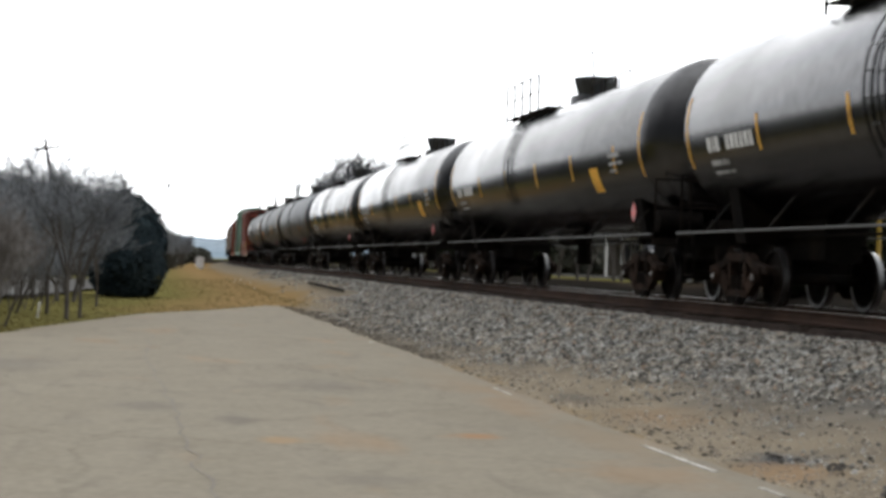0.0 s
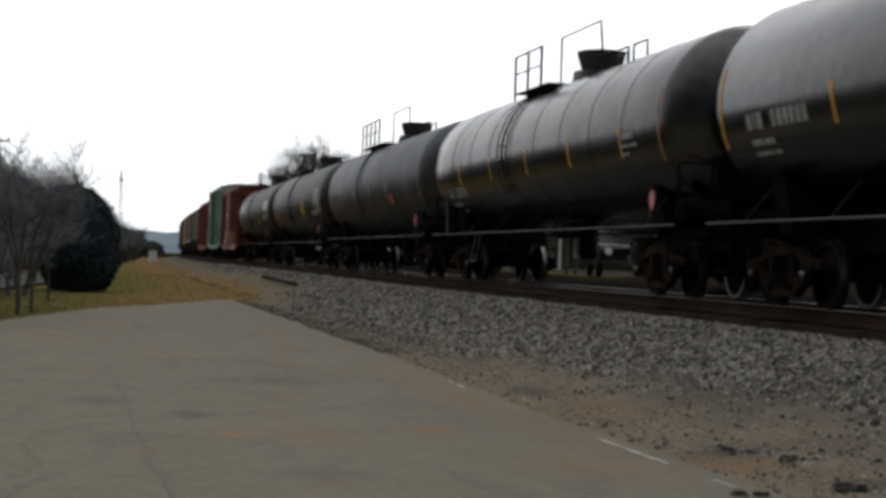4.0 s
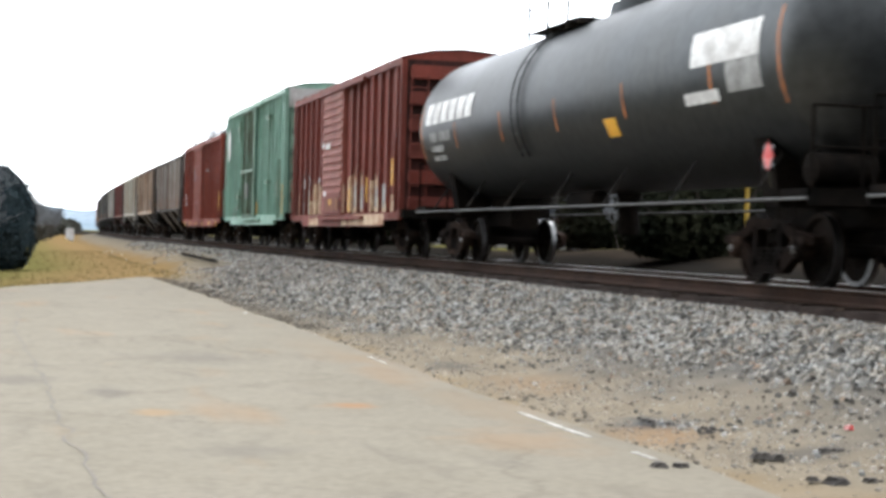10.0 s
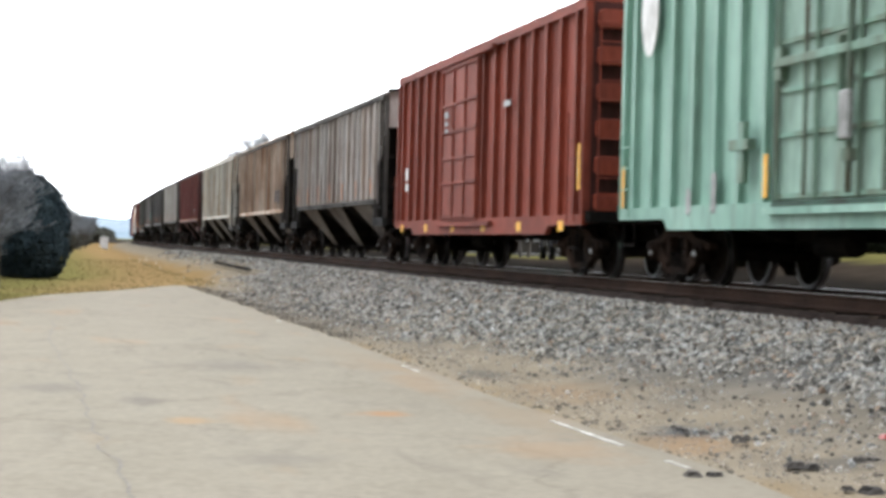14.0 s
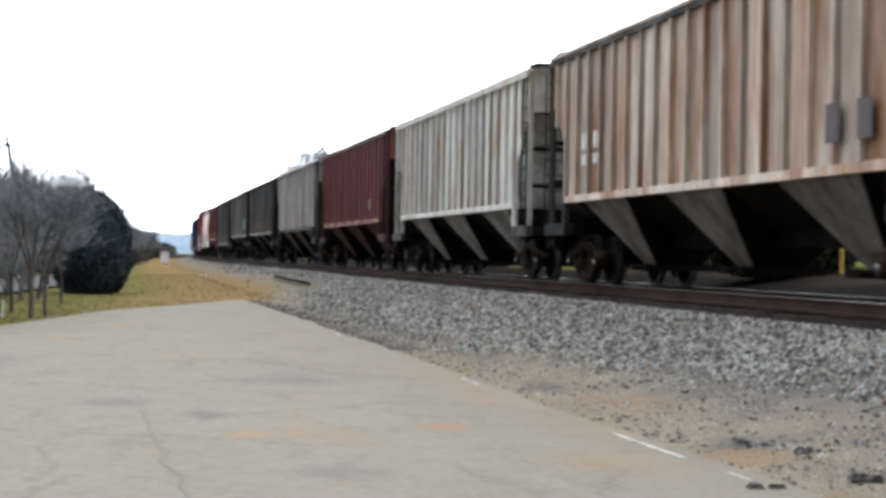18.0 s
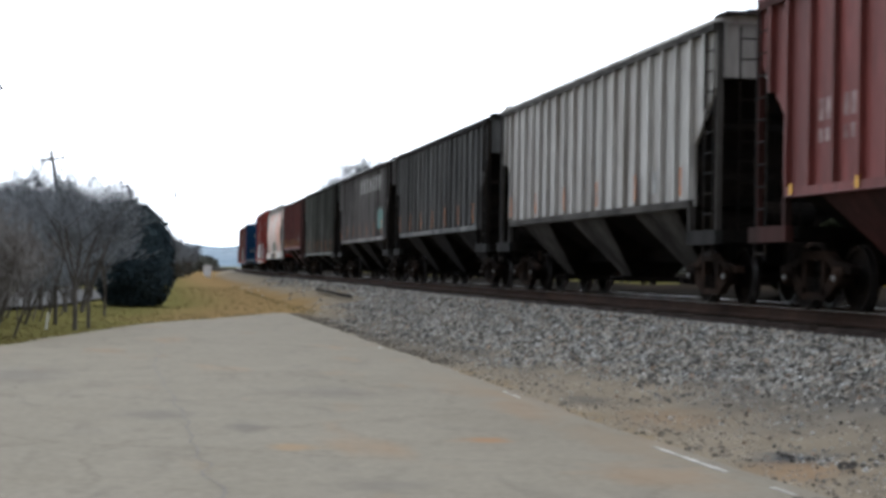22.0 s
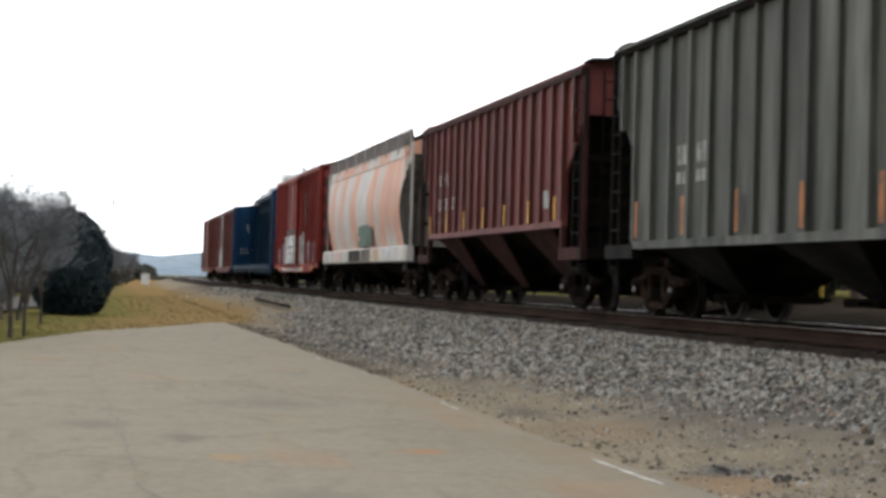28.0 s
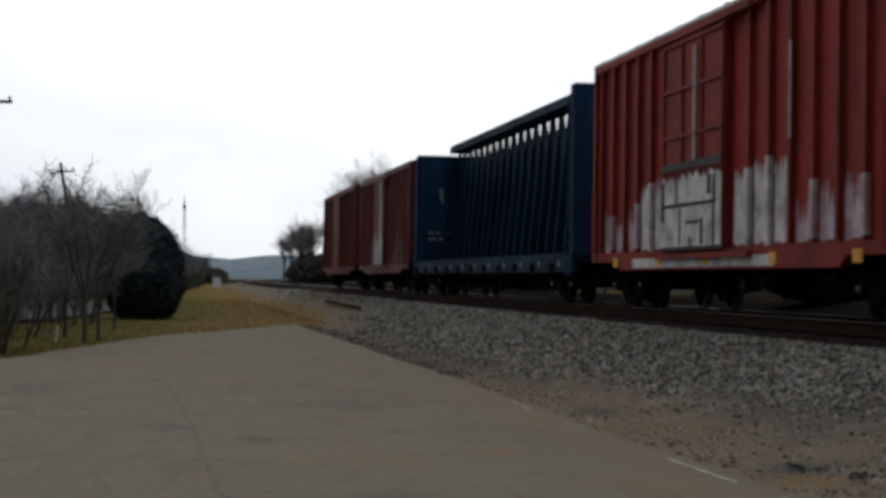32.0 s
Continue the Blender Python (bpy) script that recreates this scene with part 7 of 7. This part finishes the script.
GLASSCAR = material("vehicle glass", (0.015, 0.017, 0.02), 0.06, 0, (0.02, 0.022, 0.025), 0.4, 1.0, 6, 0.05, 0)
TYRE = material("tyre rubber", (0.012, 0.012, 0.012), 0.85, 0, (0.02, 0.02, 0.02), 0.4, 4.0, 20, 0.15, 0.1)
CHROME = material("bright chrome", (0.6, 0.6, 0.6), 0.15, 1.0, (0.5, 0.5, 0.5), 0.3, 3.0, 14, 0.05, 0)
LENS = material("headlight lens", (0.75, 0.75, 0.72), 0.1, 0, (0.6, 0.6, 0.58), 0.3, 4.0, 14, 0.05, 0)


def vehicle(name, label, category, paint, pickup=False, tall=0.0):
    """A car facing -y."""
    ob = thing(name, label, category)
    L2 = 2.6 if pickup else 2.25
    t = tall
    body = [(-L2, 0.42), (L2, 0.42), (L2, 0.92 + t), (L2 - 0.1, 1.0 + t), (-L2 + 1.25, 1.0 + t), (-L2 + 0.1, 0.9 + t), (-L2, 0.75 + t)]
    part("body", Shape().side(body, -0.9, 0.9), paint, ob, smooth=25)
    c0, c1 = (-L2 + 1.5, 0.6) if pickup else (-L2 + 1.2, L2 - 0.35)
    roof = [(c0, 1.0 + t), (c1, 1.0 + t), (c1 - (0.15 if pickup else 0.55), 1.5 + t), (c0 + 0.65, 1.5 + t)]
    part("cabin", Shape().side(roof, -0.78, 0.78), GLASSCAR, ob, "dark glass")
    part("roof", Shape().box(-0.76, 0.76, c0 + 0.62, c1 - (0.12 if pickup else 0.5), 1.49 + t, 1.55 + t, 0.02), paint, ob)
    for sx in (-0.92, 0.92):
        for yy in (-L2 + 0.85, L2 - 0.85):
            wh = part("wheel", Shape().lathe([(-0.1, 0.2), (-0.1, 0.33), (0.1, 0.33), (0.1, 0.2)], "x", 20, (sx * 0.93, yy, 0.33)), TYRE, ob, smooth=40)
            part("rim", Shape().lathe([(-0.11, 0.05), (-0.105, 0.2), (0.105, 0.2), (0.11, 0.05)], "x", 14, (sx * 0.93, yy, 0.33)), CHROME, wh, smooth=40)
    for sx in (-0.62, 0.62):
        part("headlight", Shape().lathe([(-L2 - 0.03, 0.02), (-L2 - 0.03, 0.12), (-L2 + 0.05, 0.13)], "y", 14, (sx, 0, 0.72 + t)), LENS, ob, "clear headlight", smooth=40)
    part("grille", Shape().box(-0.45, 0.45, -L2 - 0.02, -L2 + 0.02, 0.6 + t, 0.82 + t), DARK, ob)
    part("bumper", Shape().box(-0.88, 0.88, -L2 - 0.08, -L2 + 0.02, 0.4, 0.56, 0.03), CHROME if pickup else paint, ob)
    part("bumper", Shape().box(-0.88, 0.88, L2 - 0.02, L2 + 0.08, 0.4, 0.56, 0.03), CHROME if pickup else paint, ob)
    for sx in (-0.75, 0.75):
        part("tail_light", Shape().box(sx - 0.1, sx + 0.1, L2 - 0.01, L2 + 0.02, 0.7 + t, 0.9 + t), PLACARD, ob)
    return ob


CARDARK = material("black car paint", (0.012, 0.012, 0.013), 0.25, 0, (0.02, 0.02, 0.02), 0.4, 1.0, 8, 0.1, 0, spec=0.3)
CARSILVER = material("dark silver car paint", (0.09, 0.095, 0.1), 0.3, 0.4, (0.07, 0.075, 0.08), 0.4, 1.0, 8, 0.1, 0, coat=0.5)
CARRED = material("red car paint", (0.5, 0.03, 0.03), 0.3, 0, (0.42, 0.03, 0.03), 0.4, 1.0, 8, 0.1, 0, coat=0.5)
x, y = at_angle(18.2, 58)
vehicle("pickup_truck", "black pickup truck parked on the grass behind the track", "truck", CARDARK, True, 0.15).matrix_world = pose(x, y, land(x, y) + 0.02, 0, 0, -12)
x, y = at_angle(21.2, 52)
vehicle("car", "dark silver car parked in the yard behind the track", "car", CARSILVER).matrix_world = pose(x, y, land(x, y) + 0.02, 0, 0, 35)
red_car = vehicle("car", "bright red car driving over the far crossing", "car", CARRED)
grey_car = vehicle("car", "dark silver car driving over the far crossing", "car", CARSILVER)

# ---- loose things on the lot and the bank ----
old_rail = thing("old_rail", "rusty discarded rail lying on the ballast shoulder", "rail", pose(6.95, 62.6, land(6.95, 62.6) + 0.1, 0.2, 0, -0.84))
part("rail_bar", Shape().prism([(-0.07, 0), (0.07, 0), (0.05, 0.03), (0.02, 0.05), (0.02, 0.12), (0.04, 0.14), (0.04, 0.17), (-0.04, 0.17), (-0.04, 0.14), (-0.02, 0.12), (-0.02, 0.05), (-0.05, 0.03)], -7, 7), DARK, old_rail, "rust-dark rail section", at=Matrix.Diagonal((0.8, 1, 0.6, 1)))
LINE = material("worn white road paint", (0.4, 0.39, 0.36), 0.8, 0, (0.2, 0.185, 0.16), 0.5, 2.5, 25, 0.25, 0.1)


rng = random.Random(5)
dashes = Shape()
for y0, y1 in ((9.9, 10.3), (11.2, 13.1), (18.2, 19.2), (29.8, 30.2)):
    y = y0
    while y < y1:
        q = min(y + rng.uniform(0.12, 0.4), y1)
        w = rng.uniform(0.014, 0.03)
        xo = 4.3 + 0.02 * math.sin(y)
        zz = lot_z(xo, y) + 0.004
        dashes.box(xo - w, xo + w, y, q - 0.01, zz - 0.004, zz)
        y = q
tagged(new("edge_line", dashes.mesh("edge_line", LINE)), "worn broken white line along the lot's edge", "line", kind="structure")
# a wandering tar-dark crack across the lot
TAR = material("dark crack filler", (0.095, 0.085, 0.071), 0.9, 0, (0.12, 0.107, 0.087), 0.5, 3.0, 25, 0.25, 0.2, spec=0.1)
crack = Shape()
for path in (((0.25, 31), (0.11, 23.6), (0.35, 17), (0.39, 14), (0.44, 11.5), (0.6, 8)), ((0.3, 19), (1.6, 18.6), (2.7, 19.2))):
    o = len(crack.v)
    n = 60
    for i in range(n + 1):
        u = i / n * (len(path) - 1)
        a, b = path[min(int(u), len(path) - 2)], path[min(int(u), len(path) - 2) + 1]
        f = u - min(int(u), len(path) - 2)
        x, y = a[0] + (b[0] - a[0]) * f + 0.12 * noise.noise((i * 0.4, 1, o)), a[1] + (b[1] - a[1]) * f
        w = 0.008 + 0.02 * abs(noise.noise((i * 0.7, 4, o)))
        crack.v += [(x - w, y, lot_z(x, y) + 0.004), (x + w, y, lot_z(x, y) + 0.004)]
    crack.f += [(o + 2 * i, o + 2 * i + 1, o + 2 * i + 3, o + 2 * i + 2) for i in range(n)]
tagged(new("pavement_crack", crack.mesh("pavement_crack", TAR)), "dark tarred cracks wandering across the lot", "crack", kind="structure")
CRUMB = material("stone crumbs of asphalt", (0.125, 0.11, 0.088), 0.95, 0, (0.09, 0.08, 0.066), 0.45, 4.0, 25, 0.3, 0.3, jitter=0.3, spec=0.02)
CHUNK = material("broken asphalt", (0.035, 0.032, 0.029), 0.95, 0, (0.06, 0.054, 0.048), 0.45, 4.0, 25, 0.3, 0.3, spec=0.1)


def lump(S, x, y, z, s, rng, flat=0.6, n=5):
    """A broken stone with flat facets."""
    top = [(x + s * rng.uniform(0.35, 0.7) * math.cos(a), y + s * rng.uniform(0.35, 0.7) * math.sin(a), z + s * flat * rng.uniform(0.5, 1)) for a in [2 * math.pi * (k + 0.3) / n for k in range(n)]]
    bot = [(x + s * rng.uniform(0.8, 1.1) * math.cos(a), y + s * rng.uniform(0.8, 1.1) * math.sin(a), z - s * 0.35) for a in [2 * math.pi * k / n for k in range(n)]]
    S.add(bot + top, [tuple(range(n, 2 * n))] + [(k, (k + 1) % n, (k + 1) % n + n, k + n) for k in range(n)])


for k, (x, y, s) in enumerate(((4.25, 9.48, 0.09), (5.15, 9.86, 0.09), (5.5, 9.92, 0.08), (5.1, 8.8, 0.1), (5.1, 12.0, 0.05), (5.3, 11.2, 0.05), (4.7, 37, 0.07), (4.8, 40, 0.08), (4.7, 43, 0.07), (4.9, 46, 0.08), (5.6, 33, 0.06), (5.0, 35, 0.07))):
    S = Shape()
    for _ in range(4):
        wide, deep = (2.2, 0.9) if k < 4 else (2, 4)
        lump(S, rng.uniform(-wide, wide) * s, rng.uniform(-deep, deep) * s, 0.02, s * rng.uniform(0.5, 1), rng, 0.2 if k < 4 else 0.35)
    thing("debris", "dark broken asphalt lumps at the lot's edge", "debris", pose(x, y, max(land(x, y), 0.06) + 0.015), S, CHUNK, "edge rubble")

scrap = Shape()
lump(scrap, 0, 0, 0, 0.045, rng, 0.5)
thing("scrap", "small faded red scrap lying among the ballast stones", "scrap", pose(6.02, 10.4, land(6.02, 10.4) + 0.03), scrap, PLACARD)

stake = thing("marker_stake", "small white marker stake in the grass verge", "stake", pose(-2.32, 39.0, land(-2.32, 39.0), 4, 6, 0))
part("shaft", Shape().box(-0.025, 0.025, -0.012, 0.012, -0.1, 0.36), TRIM, stake)
part("tip", Shape().prism([(-0.025, 0.36), (0.025, 0.36), (0, 0.4)], -0.012, 0.012), TRIM, stake)

# ---- ballast ----
STONE = material("stone ballast", (0.225, 0.225, 0.213), 0.85, 0, (0.205, 0.183, 0.15), 0.5, 3.0, 30, 0.25, 0.2, jitter=0.82, spec=0.1)
STONE_TAN = material("stone ballast, rusty", (0.23, 0.17, 0.125), 0.85, 0, (0.19, 0.15, 0.118), 0.45, 3.0, 30, 0.25, 0.2, jitter=0.7, spec=0.1)
STONE_ONE = material("single ballast stone", (0.205, 0.207, 0.198), 0.85, 0, (0.21, 0.17, 0.128), 0.42, 2.0, 10, 0.25, 0.2, jitter=0.7, spec=0.1)
stones, rusty = Shape(), Shape()
rng = random.Random(9)
for y0, y1, dens, size in ((8, 16, 330, 0.035), (16, 26, 250, 0.041), (26, 40, 130, 0.054), (40, 62, 100, 0.058), (62, 110, 26, 0.085)):
    for _ in range(int((y1 - y0) * 4.4 * dens)):
        x, y = 4.6 + 4.4 * rng.random() ** 0.8, rng.uniform(y0, y1)
        edge = (x - 4.6 - 0.6 * min(max((24 - y) / 7, 0), 1) - max(y - 47, 0) * 0.12 * (y < 64) - 2.0 * (y >= 64) + 1.1 * noise.noise((x, y * 0.3, 3))) / 1.9
        if edge < 1 and rng.random() > max(edge, 0.06) ** 1.45:
            continue
        if noise.noise((x * 0.7, y * 0.35, 21)) > 0.12 and x < 7.6 and rng.random() < 0.55:
            continue
        if abs(x - 6.95) < 0.45 and 54 < y < 70.5:
            continue
        s = size * rng.uniform(0.5, 1.3) * (0.7 if edge < 0.6 else 1)
        x += bend(y)
        lump(rusty if rng.random() < 0.06 else stones, x, y, land(x, y) + s * 0.2, s, rng, 0.8, 5)
tagged(new("ballast_stones", stones.mesh("ballast_stones", STONE)), "loose grey and tan crushed ballast stones", "ballast", kind="stuff")
tagged(new("ballast_stones", rusty.mesh("ballast_stones", STONE_TAN)), "rust-stained crushed ballast stones", "ballast", kind="stuff")
# the nearest loose stones lie singly
stone_meshes = []
for k in range(10):
    S = Shape()
    lump(S, 0, 0, 0, 1.0, rng, 0.8, 5 + k % 2)
    stone_meshes.append(S.mesh("ballast_stone", STONE_TAN if k == 9 else STONE_ONE))
for k in range(300):
    x, y = rng.uniform(6.3, 8.7), rng.uniform(9.0, 19.0)
    s = rng.uniform(0.03, 0.052)
    part("ballast_stone", stone_meshes[k % 10], None, ground, at=pose(x, y, land(x, y) + s * 0.45, rng.uniform(-15, 15), rng.uniform(-15, 15), rng.uniform(0, 360)) @ Matrix.Scale(s, 4))
# small pebbles strewn over the dirt margin
PEBBLE = material("stone pebbles", (0.25, 0.215, 0.17), 0.9, 0, (0.16, 0.14, 0.115), 0.5, 3.0, 30, 0.25, 0.2, jitter=0.55, spec=0.1)
peb, edging = Shape(), Shape()
for _ in range(5500):
    y = 8 + 34 * rng.random() ** 1.7
    x = 4.35 + 1.9 * rng.random() ** 0.8
    lump(peb, x, y, max(land(x, y), 0) + 0.004, rng.uniform(0.008, 0.02) * (1 + y / 40), rng, 0.3, 5)
for _ in range(2600):
    y = 8 + 44 * rng.random() ** 1.3
    x = lot_right(y) + 0.08 + abs(rng.gauss(0, 0.2)) + 0.3 * max(noise.noise((y * 0.5, 2, 8)), 0)
    if rng.random() > (1.0 if y > 25 else 0.12) * (0.6 + 1.2 * noise.noise((y * 0.8, 4, 1))):
        continue
    lump(edging, x, y, max(land(x, y), 0) + 0.006, rng.uniform(0.012, 0.03) * (1 + y / 40), rng, 0.35, 5)
tagged(new("edge_gravel", edging.mesh("edge_gravel", CRUMB)), "dark crumbled asphalt gravel along the lot's edge", "gravel", kind="stuff")
tagged(new("pebbles", peb.mesh("pebbles", PEBBLE)), "small tan and grey pebbles on the dirt margin", "gravel", kind="stuff")
GRASSM = material("dry grass blades", (0.105, 0.082, 0.034), 0.9, 0, (0.078, 0.074, 0.024), 0.5, 0.25, 6, 0.3, 0.0, spec=0.1)
# thin blades let light through
gn, gl_ = GRASSM.node_tree.nodes, GRASSM.node_tree.links
thin, both = gn.new("ShaderNodeBsdfTranslucent"), gn.new("ShaderNodeMixShader")
thin.inputs["Color"].default_value = (0.105, 0.084, 0.032, 1)
both.inputs["Fac"].default_value = 0.55
gl_.new(gn["Principled BSDF"].outputs[0], both.inputs[1])
gl_.new(thin.outputs[0], both.inputs[2])
gl_.new(both.outputs[0], gn["Material Output"].inputs["Surface"])
gr = Shape()
for _ in range(14000):
    y = 24 + 70 * rng.random() ** 1.3
    x = lot_left(min(y, 51)) - 0.2 - 6 * rng.random() ** 1.5 if y < 51 else rng.uniform(-6, 5.6)
    z, hh, a = land(x, y), rng.uniform(0.015, 0.045), rng.uniform(0, 6.3)
    w = 0.012 + 0.0003 * y
    gr.add([(x - w * math.cos(a), y - w * math.sin(a), z), (x + w * math.cos(a), y + w * math.sin(a), z), (x + rng.uniform(-0.08, 0.08), y + rng.uniform(-0.08, 0.08), z + hh)], [(0, 1, 2)])
tagged(new("grass_tufts", gr.mesh("grass_tufts", GRASSM)), "dry yellow-green grass on the verge", "grass", kind="stuff")


# ---- what moves ----


def motions():
    for car, mid in CARS:
        walk(car, [(t, on_line(mid - travelled(t))) for t in (0, 2, 4, 6, 8, 10, 12, 14, 16, 18, 20, 22, 24, 26, 28, 30, 32)])
    # behind the train one car comes over the far crossing, another waits and drives the other way
    walk(grey_car, [(t, pose(x, 329.2, 1.05, 0, 0, -90)) for t, x in ((0, 72), (16, 72), (18.5, 34), (20, 18), (20.5, 15.7), (21, 14), (21.5, 12.5), (22, 9.5), (24, -8), (28, -46), (32, -56))])
    walk(red_car, [(t, pose(x, 331.8, 1.05, 0, 0, 90)) for t, x in ((0, -16), (18.5, -16), (20, 3), (21, 9.4), (22, 10.9), (23, 14.5), (24, 17), (26, 28), (29, 52), (32, 80))])
    # every wheelset rolls without slipping: two sets of keys, one for each axle of a truck
    turns = []
    t, last = 0.0, None
    while t < 32.0:
        turns.append(t)
        t += 0.05
    turns.append(32.0)
    first = {}
    for ax, y in AXLES:
        if y not in first:
            walk(ax, [(q, pose(0, y, 0.457, math.degrees((travelled(q) - travelled(0)) / 0.457))) for q in turns])
            first[y] = ax
        else:
            keys = ax.animation_data_create()
            ax.rotation_mode = "QUATERNION"
            keys.action = first[y].animation_data.action
            keys.action_slot = first[y].animation_data.action_slot


motions()
